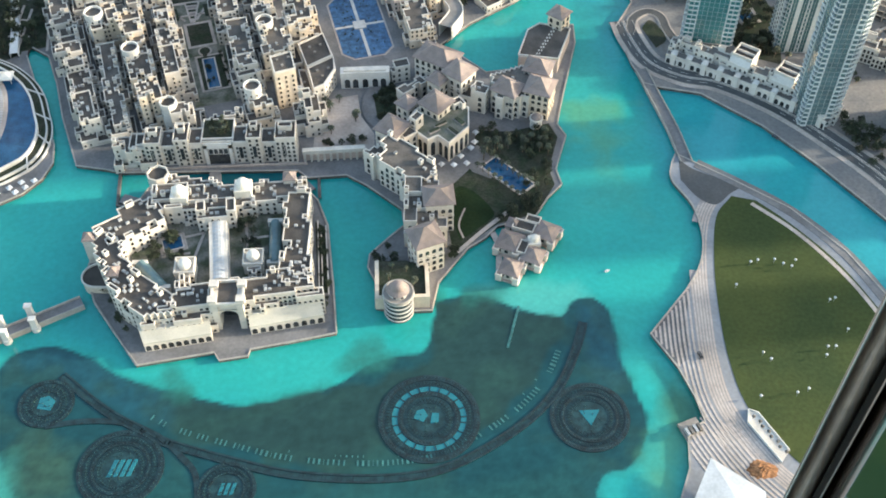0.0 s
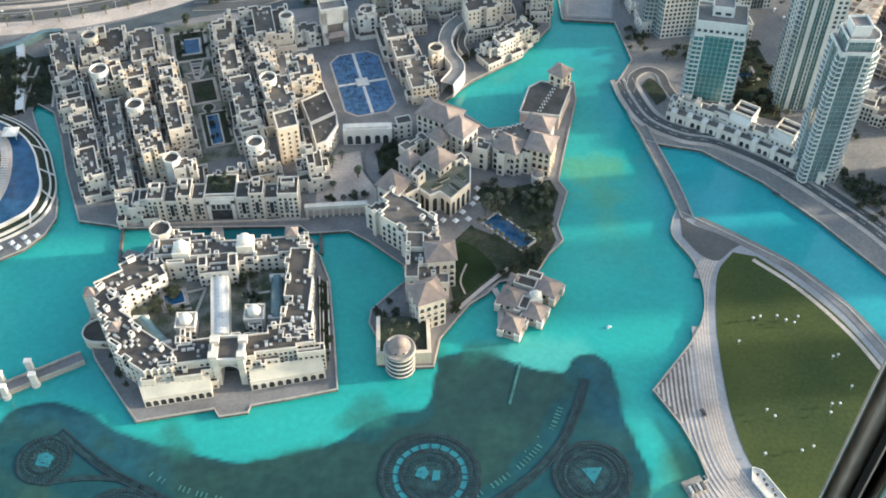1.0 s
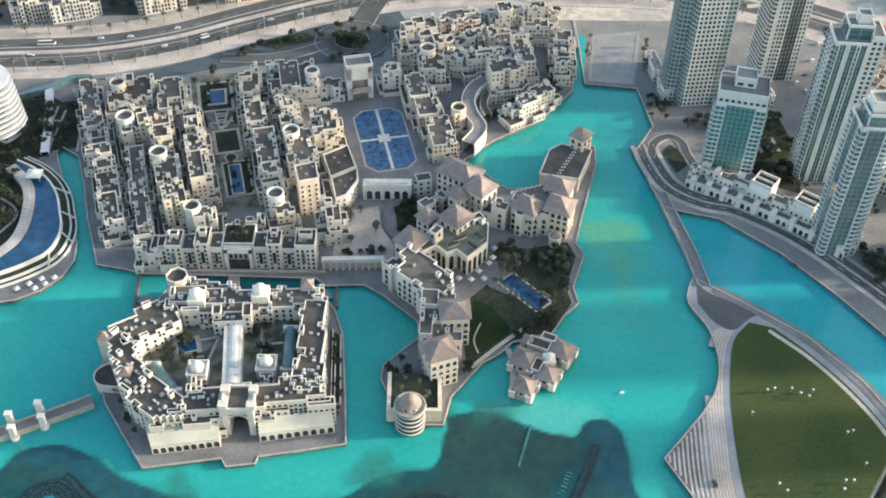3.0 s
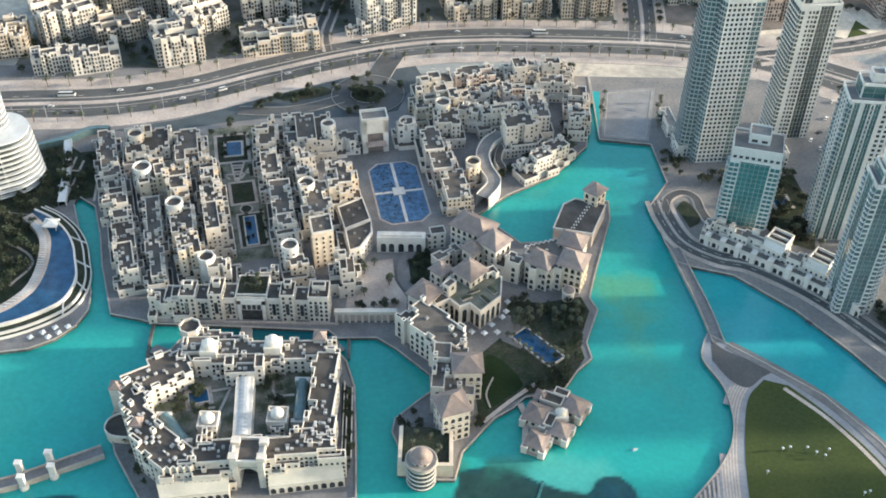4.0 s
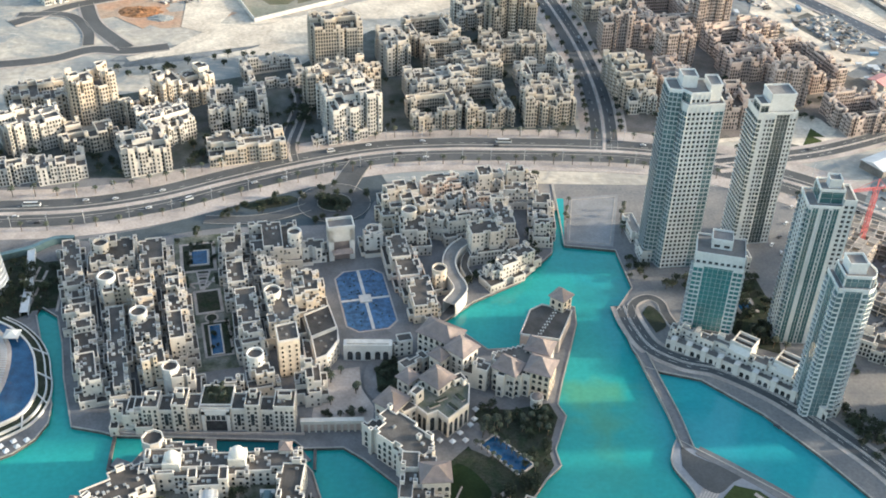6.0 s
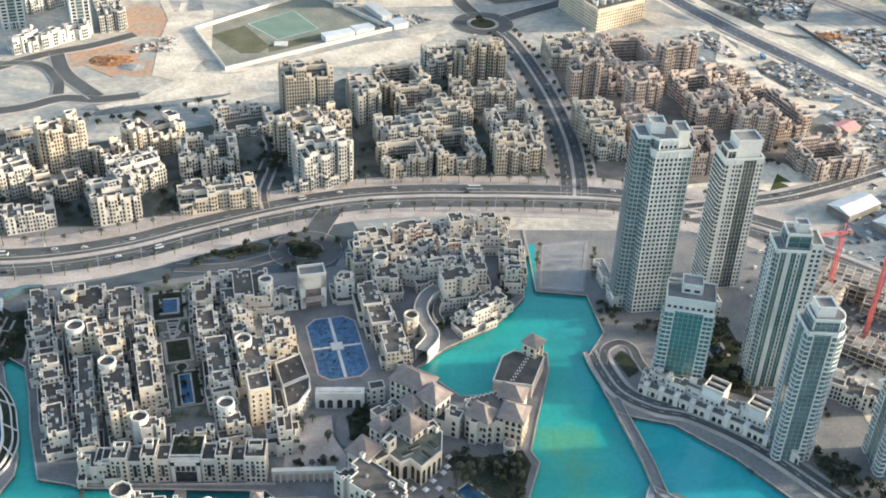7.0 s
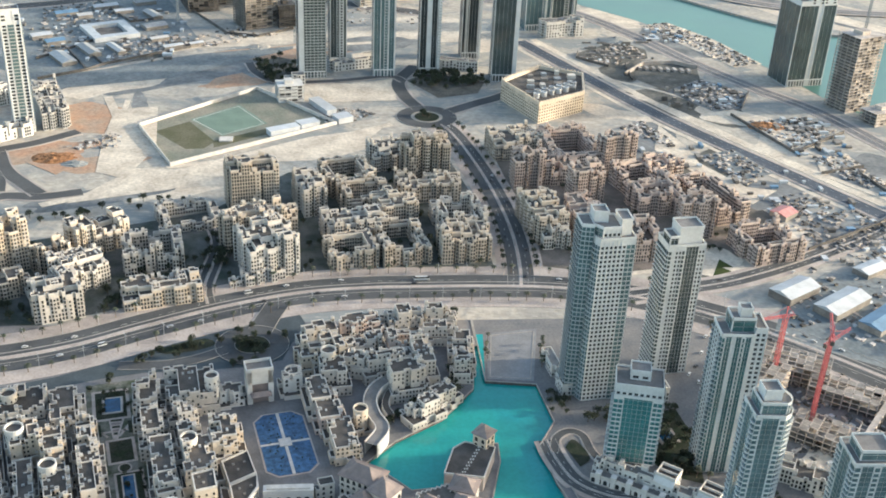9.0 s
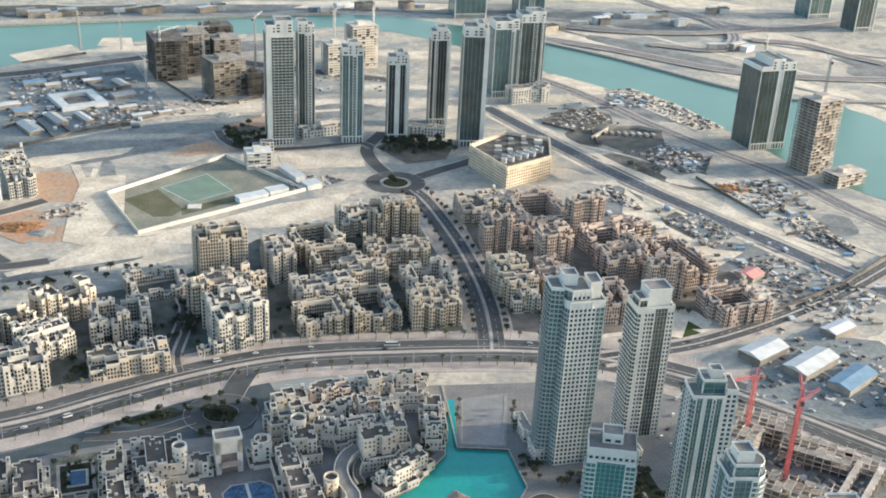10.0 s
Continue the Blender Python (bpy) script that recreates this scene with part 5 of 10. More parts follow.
block(42, 648, 34, 14, 16, 17, 49)
block(53, 624, 25, 15, 12, 24, 50, CREAM, "tall cream plaster house with arched ground floor", plain=True, single=True, storey=3.3)
block(66, 650, 14, 32, 6, 20, 51)
block(96, 660, 13, 46, -3, 14, 52, CREAM, "narrow cream house beside the canal")
block(62, 596, 22, 12, 32, 11, 53)
block(78, 612, 18, 12, 34, 13, 54)
block(25, 672, 28, 14, 14, 16, 55)
block(52, 672, 20, 16, 6, 17, 56, PINK_WALL)
block(82, 690, 24, 14, 0, 15, 57)
block(-8, 686, 26, 14, 14, 16, 59)
block(22, 698, 30, 14, 14, 17, 60, PINK_WALL)
block(56, 706, 28, 14, 10, 16, 158)
block(84, 712, 22, 12, 4, 15, 159)
b = block(20, 584, 9, 9, 20, 12, 58, WARM)
round_tower(b, 0, 0, 4.8, 17, WARM)
# crescent with a pale curved roof
th = thing("crescent_house", 0, 0, 0, LAND, "curved house with a pale sweeping roof terrace", "building")
line = spline([(40, 628), (31, 617), (27, 603), (29, 588), (34, 572), (26, 556)], 6)
part("wall", ribbon(line, 4.5, -4.5, 0, 10), WHITE, th)
part("roof", ribbon(line, 3.9, -3.9, 10, 10.15), ROOF_PALE, th)
part("parapet", ribbon(line, 4.7, 4.1, 9.5, 11), CAP, th)
part("parapet", ribbon(line, -4.1, -4.7, 9.5, 11), CAP, th)
line = spline([(46, 622), (40, 612), (38, 600), (41, 590)], 6)
part("terrace_wall", ribbon(line, 2, -3, 0, 8), CREAM, th)
part("terrace_roof", ribbon(line, 1.6, -2.6, 8, 8.1), ROOF, th)

# court with the long blue tiled pool
th = thing("court_pool", -29, 572, 12, LAND, "long blue mosaic pool court with pale cross paths", "pool")
s = Shape()
oct_pts = lambda w, d, c: [(-w, -d + c), (-w + c, -d), (w - c, -d), (w, -d + c), (w, d - c), (w - c, d), (-w + c, d), (-w, d - c)]
s.prism(oct_pts(17.2, 33.2, 7), 0, 0.25)
part("rim", s, PAVING, th)
s = Shape()
s.prism(oct_pts(16, 32, 6.6), 0.2, 0.4)
part("mosaic", s, POOL_TILE, th)
s = Shape()
s.box(-1.0, -32, 0.3, 1.0, 32, 0.6)
part("path", s, CAP, th)
s = Shape()
s.box(-16, -1.0, 0.3, 16, 1.0, 0.55)
part("path", s, CAP, th)
s = Shape()
s.box(-4, -4, 0.3, 4, 4, 1.0)
part("middle_platform", s, CAP, th)
rnd = random.Random(8)
s = Shape()
for i in range(40):
    x, y = rnd.choice((-1, 1)) * rnd.uniform(3, 13), rnd.uniform(-29, 29)
    s.drum(x, y, 0.35, 0.6, 0.4, 0.4 + rnd.uniform(0.3, 0.8), 6)
part("planting", s, LEAF, th, "small plants over the mosaic", "stuff")
solo("court_paving", flat([(-58, 600), (-42, 615), (-8, 606), (8, 545), (-20, 528), (-48, 535)], LAND + 0.06), PAVING_GREY, "dark grey paved court", "pavement", "structure")

# court gardens and pools of the old quarter
solo("court_garden", flat([(-168, 640), (-130, 648), (-116, 620), (-98, 505), (-128, 498), (-150, 560)], LAND + 0.06), COURT_GROUND, "garden court between the old houses", "garden", "structure")
def pool(x, y, w, d, rot, label, z=LAND, deck=2.2):
    th = thing("swimming_pool", x, y, rot, z, label, "pool")
    s = Shape()
    s.box(-w / 2 - deck, -d / 2 - deck, 0, w / 2 + deck, d / 2 + deck, 0.2)
    part("deck", s, PAVING, th)
    s = Shape()
    s.box(-w / 2, -d / 2, 0.1, w / 2, d / 2, 0.26)
    part("pool_water", s, POOL, th)
    s = Shape()
    for a, b, c, e in ((-w / 2 - 0.5, -d / 2 - 0.5, w / 2 + 0.5, -d / 2), (-w / 2 - 0.5, d / 2, w / 2 + 0.5, d / 2 + 0.5), (-w / 2 - 0.5, -d / 2, -w / 2, d / 2), (w / 2, -d / 2, w / 2 + 0.5, d / 2)):
        s.box(a, b, 0.1, c, e, 0.42)
    part("coping", s, CAP, th)
    return th


def ring_path(x, y, w, d, rot, t, shape):
    """A paved border of width t round a bed of w by d metres."""
    m = pose(x, y, LAND + 0.06, 0, 0, rot)
    for a, b, c, e in ((-w / 2 - t, -d / 2 - t, w / 2 + t, -d / 2), (-w / 2 - t, d / 2, w / 2 + t, d / 2 + t), (-w / 2 - t, -d / 2, -w / 2, d / 2), (w / 2, -d / 2, w / 2 + t, d / 2)):
        shape.prism([tuple((m @ Vector((p, q, 0)))[:2]) for p, q in ((a, b), (c, b), (c, e), (a, e))], LAND, LAND + 0.16)


def turned_bed(name, x, y, w, d, rot, z, m, label, category):
    th = thing(name, x, y, rot, LAND, label, category, "", "structure")
    s = Shape()
    s.box(-w / 2, -d / 2, -0.2, w / 2, d / 2, z)
    part("bed", s, m, th)


turned_bed("hedged_bed", -147.2, 617.4, 20, 30.5, 12, 0.14, GARDEN, "dark planted bed round the walled pool", "garden bed")
pool(-146, 616.8, 10.6, 15.7, 10, "blue pool in a walled court garden", LAND + 0.1, 1.6)
turned_bed("court_lawn", -132.3, 568.1, 14.2, 21.6, 14, 0.14, GARDEN, "dark green clipped court lawn", "lawn")
turned_bed("pool_bed", -120.6, 530.6, 15, 32, 14, 0.14, GARDEN, "dark planted bed along the long pool", "garden bed")
pool(-121.2, 529.6, 6.6, 28, 13.5, "long blue pool in a court garden", LAND + 0.1, 1.0)
for x, y in ((-153, 588), (-127.5, 594)):
    turned_bed("flower_bed", x, y, 9, 13, 14, 0.3, GARDEN, "small planted bed beside the garden stairs", "garden bed")
# round bed between the lawn and the long pool
th = thing("round_bed", -127.4, 551.0, 0, LAND, "round dark bed with a pale kerb", "garden bed")
s = Shape()
s.drum(0, 0, 4.4, 4.4, 0, 0.3, 20)
part("kerb", s, PAVING, th)
s = Shape()
s.drum(0, 0, 3.4, 3.2, 0.1, 0.7, 18)
part("planting", s, GARDEN, th)
# stepped cascade narrowing towards the lawn
th = thing("garden_cascade", -139.5, 591, 8, LAND, "tapered garden stair with dark planted treads", "garden stair")
s = Shape()
s.prism([(-1.6, -11), (1.6, -11), (5.2, 11), (-5.2, 11)], -0.1, 0.3)
part("base", s, PAVING, th)
for i in range(5):
    y, w = -6.5 + 3.6 * i, 1.3 + 0.57 * i
    s = Shape()
    s.box(-w, y, 0.2, w, y + 1.9, 0.55)
    part("tread_bed", s, TILE if i % 2 else GARDEN, th)
s = Shape()
ring_path(-147.2, 617.4, 20, 30.5, 12, 2.2, s)
ring_path(-132.3, 568.1, 14.2, 21.6, 14, 2.0, s)
ring_path(-120.6, 530.6, 15, 32, 14, 1.5, s)
for a, b in (((-158, 584), (-124, 592)), ((-156, 594), (-143, 582)), ((-131, 598), (-136, 583))):
    s.beam((*a, LAND + 0.1), (*b, LAND + 0.1), 1.6, 0.2)
solo("garden_path", s, PAVING, "pale garden paths between the beds", "path", "structure")

# ---- market hall on its island ----
souk = thing("market_hall", 0, 0, 0, LAND, "cream market hall with towers, domes and arcades round planted courts", "building")
def wing(parent, a, b, wide, h, seed, wall=CREAM, **kw):
    rnd = random.Random(seed)
    d = math.hypot(b[0] - a[0], b[1] - a[1])
    sub = new("wing")
    sub.parent = parent
    sub.matrix_basis = pose((a[0] + b[0]) / 2, (a[1] + b[1]) / 2, 0, 0, 0, math.degrees(math.atan2(b[1] - a[1], b[0] - a[0])))
    opts = dict(step=3.2, storey=3.8, size=(1.6, 2.3), arch=True, single=True, units=0.10 if parent is souk else 0.03, rnd=rnd, rim=0.8)
    opts.update(kw)
    grid, g = heights(d, wide, h, rnd, 2.3, 3.0, 0.03, rise=(-1, 0, 0, 0, 0, 0, 1))
    house(sub, grid, g, wall, **opts)
    return sub


COURT = 5.5
souk_opts = dict(step=2.9, storey=3.6, size=(1.5, 2.3), arch=True, single=False, units=0.075, rim=0.9)
plan_house(souk, [([(-168, 387), (-157, 399), (-147, 406), (-138, 408), (-131, 392), (-156, 375)], 17)], 32, CREAM, 61, **souk_opts)
plan_house(souk, [([(-140, 402), (-140, 428), (-124, 424), (-100, 417), (-76, 419), (-57, 422), (-55, 407), (-68, 405), (-93, 402), (-119, 398)], 15.5),
                  ([(-139, 406), (-141, 418), (-112, 416), (-110, 405)], 17.5)], 3, CREAM, 62, **souk_opts)
plan_house(souk, [([(-68, 410), (-56, 410), (-54, 383), (-53, 350), (-64, 344), (-68, 353), (-66, 371)], 17)], -3, CREAM, 63, **souk_opts)
plan_house(souk, [([(-166, 386), (-152, 377), (-147, 364), (-130, 346), (-121, 341), (-121, 330), (-135, 329), (-148, 339), (-160, 362), (-167, 376)], 17)], -38, CREAM, 66, **souk_opts)
front_opts = dict(souk_opts, storey=3.2, size=(1.5, 2.0), step=2.5, single=True)
plan_house(souk, [([(-135, 327), (-134, 334), (-100, 338), (-100, 330)], 12.5), ([(-127, 331), (-121, 341), (-112, 345), (-100, 347), (-100, 333)], 17.5)], 6, CREAM, 65, notch=0.34, **front_opts)
plan_house(souk, [([(-86, 333), (-86, 338), (-47, 345), (-47, 339)], 13), ([(-87, 335), (-92, 349), (-78, 352), (-66, 354), (-52, 352), (-50, 343)], 17.5)], 6, CREAM, 64, notch=0.34, **front_opts)
plan_house(souk, [([(-120, 346), (-120, 358), (-114, 358), (-114, 346)], 12)], 5, CREAM, 67, **souk_opts)
plan_house(souk, [([(-86, 350), (-86, 361), (-80, 361), (-80, 350)], 12)], 5, CREAM, 68, **souk_opts)
# gate block over the court's north side
plan_house(souk, [([(-114, 394), (-114, 406), (-96, 407), (-95, 396)], 15), ([(-114, 395), (-114, 403), (-110, 403), (-110, 395)], 19), ([(-99, 396), (-99, 404), (-95, 404), (-95, 396)], 19)], 5, CREAM, 69, notch=0.0, turrets=0.0, **souk_opts)
# octagonal corner tower
round_tower(souk, -138, 424, 6.0, 19, CREAM, rim=1.4, k=8, name="octagonal_tower")
# tall portal between the front wings
s = Shape()
s.box(-101, 331, 0, -97.8, 346, 20)
part("portal_pier", s, CREAM, souk)
s = Shape()
s.box(-88.2, 331, 0, -85, 346, 20)
part("portal_pier", s, CREAM, souk)
s = Shape()
s.box(-97.8, 332, 15, -88.2, 345.8, 18.8)
part("portal_lintel", s, CREAM, souk)
s = Shape()
for a, b, c, d in ((-101.3, 330.7, -84.7, 331.8), (-101.3, 345.4, -84.7, 346.4), (-101.3, 331.8, -100.3, 345.4), (-85.7, 331.8, -84.7, 345.4)):
    s.box(a, b, 19.6, c, d, 21.4)
part("portal_parapet", s, CAP, souk)
s = Shape()
for x, y in ((-100, 343), (-86, 343), (-100, 333), (-86, 333)):
    q = Shape()
    q.box(x - 2.2, y - 2.0, 20, x + 2.2, y + 2.0, 23)
    part("portal_turret", q, CREAM, souk)
for i in range(9):
    a0, a1 = math.pi * i / 9, math.pi * (i + 1) / 9
    x0, x1 = -93 + 4.9 * math.cos(a0), -93 + 4.9 * math.cos(a1)
    z0, z1 = 10 + 4.9 * math.sin(a0), 10 + 4.9 * math.sin(a1)
    s.face([(x0, 331.5, z0), (x0, 331.5, 15.2), (x1, 331.5, 15.2), (x1, 331.5, z1)])
    s.face([(x0, 331.5, z0), (x1, 331.5, z1), (x1, 344, z1), (x0, 344, z0)])
part("portal_arch", s, CREAM, souk, "tall cream round arch")
s = Shape()
s.box(-97.5, 340, 0, -88.5, 341, 15)
part("portal_door", s, GLASS, souk)
s = Shape()
s.box(-99.9, 332.5, 19.0, -86.1, 345.3, 19.9)
part("portal_roof", s, ROOF, souk)
# sloping sun canopies over the arcade
CANOPY = mat("cream_canopy_sheet", (0.50, 0.475, 0.40), 0.75, 0.1, 0.1, 1.5, 0.1)
def canopy(a, b, c, d, zo, zi):
    s = Shape()
    s.face([(*a, zo), (*b, zo), (*c, zi), (*d, zi)])
    s.face([(*a, zo - 0.5), (*d, zi - 0.5), (*c, zi - 0.5), (*b, zo - 0.5)])
    s.face([(*a, zo - 0.5), (*b, zo - 0.5), (*b, zo), (*a, zo)])
    s.face([(*b, zo - 0.5), (*c, zi - 0.5), (*c, zi), (*b, zo)])
    s.face([(*d, zi - 0.5), (*a, zo - 0.5), (*a, zo), (*d, zi)])
    part("canopy", s, CANOPY, souk, "smooth sloping cream canopy")
    n = 9
    for i in range(n):
        t = (i + 0.5) / n
        x, y = a[0] + (b[0] - a[0]) * t, a[1] + (b[1] - a[1]) * t
        rot = math.degrees(math.atan2(b[1] - a[1], b[0] - a[0]))
        key = ("arcade",)
        me = PANES.get(key) or PANES.setdefault(key, pane_mesh(2.7, 4.4, True, CREAM, GLASS))
        piece("arcade_arch", me, souk, pose(x, y, 0.3, 0, 0, rot))
    s = Shape()
    u = Vector((b[0] - a[0], b[1] - a[1])).normalized()
    m = Vector((-u.y, u.x)) * 6
    s.prism([a, b, (b[0] + m.x, b[1] + m.y), (a[0] + m.x, a[1] + m.y)], 0, zo - 0.5)
    part("arcade_wall", s, CREAM, souk)


canopy((-135, 319), (-102, 324), (-103, 332), (-139, 329), 6.6, 10.0)
canopy((-83, 327), (-46, 333), (-47.5, 339.5), (-84, 334), 6.6, 10.0)
s = Shape()
n = 10
for i in range(n):
    a0, a1 = math.pi * i / n, math.pi * (i + 1) / n
    p = lambda a, q: (q[0] + 5.0 * math.cos(a), q[1] + 0.6 * math.cos(a), 9.5 + 3.8 * math.sin(a))
    for j in range(16):
        e0, e1 = [(-99.6 - 4.4 * t, 354 + 42 * t) for t in (j / 16 + 0.004, (j + 1) / 16 - 0.004)]
        s.face([p(a0, e0), p(a1, e0), p(a1, e1), p(a0, e1)])
part("vault_roof", s, SHEET_WHITE, souk, "long white barrel-vaulted roof")
s = Shape()
s.prism([(-104.8, 353), (-94.6, 354.2), (-99.0, 397), (-109.2, 396)], 0, 9.6)
s.prism([(-104.2, 353.2), (-95.2, 354.2), (-99.5, 396.8), (-108.8, 396)], 9.6, 12.6)
part("vault_wall", s, CREAM, souk)
for x, y in ((-118, 363), (-83, 367)):
    s = Shape()
    s.box(x - 5, y - 5, 0, x + 5, y + 5, 13)
    for a, b, c, d in ((-5.3, -5.3, 5.3, -4.6), (-5.3, 4.6, 5.3, 5.3), (-5.3, -4.6, -4.6, 4.6), (4.6, -4.6, 5.3, 4.6)):
        s.box(x + a, y + b, 12.6, x + c, y + d, 14.4)
    part("pavilion", s, CREAM, souk)
    s = Shape()
    s.drum(x, y, 3.3, 3.3, 13, 14.5, 16)
    s.dome(x, y, 3.5, 14.5, 3.6, 18, 6)
    part("dome", s, DOME, souk, "white ribbed dome")
for x, y in ((-124.5, 408), (-90.5, 411.5)):
    s = Shape()
    s.box(x - 4.6, y - 4.6, 15, x + 4.6, y + 4.6, 21)
    s.drum(x, y, 3.6, 3.6, 21, 22, 16)
    s.dome(x, y, 3.8, 22, 3.8, 18, 6)
    part("dome", s, DOME, souk, "white dome on a square base")
for a, b in (((-143, 370), (-129, 353)), ((-73.5, 396), (-72.5, 367))):
    s = Shape()
    u = Vector((b[0] - a[0], b[1] - a[1])).normalized()
    m = Vector((-u.y, u.x))
    for i in range(8):
        a0, a1 = math.pi * i / 8, math.pi * (i + 1) / 8
        p = lambda ang, q: (q[0] + m.x * 3.4 * math.cos(ang), q[1] + m.y * 3.4 * math.cos(ang), COURT + 1.5 + 3.2 * math.sin(ang))
        s.face([p(a0, a), p(a1, a), p(a1, b), p(a0, b)])
    part("glass_vault", s, BLUE_GLASS, souk, "dark green glazed vault")
    for q in (a, b):
        s = Shape()
        s.box(q[0] - 4, q[1] - 1.2, 0, q[0] + 4, q[1] + 1.2, COURT + 4)
        part("vault_end", s, WHITE, souk)
solo("court_garden", flat([(-150, 385), (-138, 398), (-110, 404), (-62, 404), (-63, 352), (-128, 346), (-148, 368)], LAND + COURT), COURT_GROUND, "planted court inside the market hall", "garden", "structure")
pool(-128, 385, 10, 8, 16, "small blue pool in the market court", LAND + COURT, 2.2)
s = Shape()
for a, b in (((-142, 384), (-112, 392)), ((-116, 372), (-112, 392)), ((-90, 399), (-87, 374)), ((-92, 386), (-77, 388)), ((-133, 376), (-118, 378))):
    s.beam((*a, LAND + COURT + 0.05), (*b, LAND + COURT + 0.05), 1.5, 0.2)
solo("garden_path", s, PAVING, "pale paths through the market court", "path", "structure")
# waterside tea house with a dark rounded roof
th = thing("waterside_house", 0, 0, 0, LAND - 1.5, "low waterside house with a dark rounded roof and pale rim", "building")
bow = spline([(-162, 373), (-168, 372.5), (-172.5, 368), (-172.5, 362), (-168, 358), (-159, 357)], 5)
s = Shape()
s.prism(bow, -3, 6.5, 0, top=False)
part("wall", s, SAND_WALL, th)
part("roof", flat(bow, 6.3), ROOF, th)
part("parapet", ribbon(bow[::-1], 0.3, -0.4, 6.0, 7.4), CAP, th)
fw = [(*a, *b, 0, 6) for a, b in zip(bow[::5], bow[5::5])]
wall_windows(th, fw, lambda *a: False, 2.6, 5.0, (1.6, 3.2), True, SAND_WALL, GLASS, True, first=1.2)
# planted walk along the island's east side
solo("quay_garden", flat([(-53, 402), (-47.5, 398), (-44.5, 352), (-50, 352)], LAND + 0.1), GARDEN, "narrow planted garden beside the market hall", "garden", "structure")
for k, pts in enumerate(([(-51.5, 402), (-49.3, 352)], [(-49.6, 396), (-47.6, 356)], [(-47.0, 398), (-44.3, 350)])):
    solo("garden_wall", ribbon(pts, 0.3, -0.3, LAND, LAND + 1.3), CAP, "low pale wall of the quay garden", "wall", "structure")
for x, y, w in ((-169, 381, 6), (-153, 357, 6), (-66, 420, 6.5)):
    s = Shape()
    s.box(x - w / 2, y - w / 2, 0, x + w / 2, y + w / 2, 18)
    s.hip(x - w / 2, y - w / 2, x + w / 2, y + w / 2, 18.4, 3.2, 0.4, mi=1)
    part("corner_turret", s, [CREAM, TILE], souk, "small turret with a pink hipped roof")
# low quay walls and promenade bands of the island
s = ribbon([(-165, 350), (-153, 332), (-138, 310.8), (-101, 316.8)], 0.3, -0.4, LAND, LAND + 0.9)
ribbon([(-66, 320.6), (-40.2, 325.8), (-42.2, 355), (-46.2, 399), (-52, 418)], 0.3, -0.4, LAND, LAND + 0.9, s)
solo("quay_rail", s, KERB, "low stone quay wall round the island", "wall", "structure")
# bridge to the island with four gate posts
th = thing("stone_bridge", 0, 0, 0, 0, "stone bridge with white gate posts on round piers", "bridge")
line = [(-300, 300), (-211, 332), (-172, 352)]
part("deck", ribbon(line, 3.2, -3.2, -0.5, LAND + 0.4), PAVING_GREY, th)
part("parapet", ribbon(line, 3.6, 3.0, -0.5, LAND + 1.6), KERB, th)
part("parapet", ribbon(line, -3.0, -3.6, -0.5, LAND + 1.6), KERB, th)
for x, y in ((-208, 334), (-195, 341)):
    for k in (-1, 1):
        s = Shape()
        px, py = x + k * -1.9, y + k * 4.2
        s.drum(px, py, 2.4, 2.2, -3, LAND + 0.5, 12)
        s.box(px - 1.5, py - 1.2, LAND, px + 1.5, py + 1.2, LAND + 7)
        s.box(px - 1.8, py - 1.5, LAND + 7, px + 1.8, py + 1.5, LAND + 8)
        part("gate_post", s, WHITE, th)
for pts, nm in (([(-162, 425), (-150, 420)], 1), ([(-64, 436), (-56, 425)], 2), ([(-112, 448), (-110, 430)], 3)):
    solo("link_bridge", ribbon(pts, 3.2, -3.2, 0.4, LAND + 0.3), PAVING_GREY, "short stone bridge over the canal", "bridge", "structure")
for pts in ([(-166, 447), (-164, 420), (-152, 418)], [(-52, 437), (-51, 420)]):
    solo("dock_wall", ribbon(pts, 0.8, -0.8, -3, LAND), QUAY, "low stone dock wall in the water", "wall", "structure")
# dark sheet over the lake: the row's shade painted as water colour
solo("canal_water", flat([(-148, 446), (-60, 443), (-62, 431), (-148, 431)], 0.2), SHADED_CANAL, "narrow canal water with shade put into its colour", "water", "structure")

# ---- lakeside hotel with hipped roofs ----
pal = thing("lakeside_hotel", 0, 0, 0, LAND, "cream lakeside hotel with rosy hipped tile roofs and arcades", "building")
def hall(x, y, w, d, rot, h, high, wall=CREAM, step=3.5, size=(2.2, 3.3), label=""):
    """A block with a hipped roof."""
    sub = new("hipped_block")
    sub.parent = pal
    sub.matrix_basis = pose(x, y, 0, 0, 0, rot)
    s = Shape()
    s.box(-w / 2, -d / 2, 0, w / 2, d / 2, h)
    s.box(-w / 2 - 0.3, -d / 2 - 0.3, h * 0.55, w / 2 + 0.3, d / 2 + 0.3, h * 0.55 + 0.5)
    part("wall", s, wall, sub)
    s = Shape()
    s.hip(-w / 2, -d / 2, w / 2, d / 2, h + 0.4, high, 1.2)
    part("tile_roof", s, TILE, sub)
    f = [(-w / 2, -d / 2, w / 2, -d / 2, 0, h), (w / 2, -d / 2, w / 2, d / 2, 0, h), (w / 2, d / 2, -w / 2, d / 2, 0, h), (-w / 2, d / 2, -w / 2, -d / 2, 0, h)]
    wall_windows(sub, f, lambda *a: False, step, 4.6, size, True, wall, GLASS, True, 0.8)
    return sub


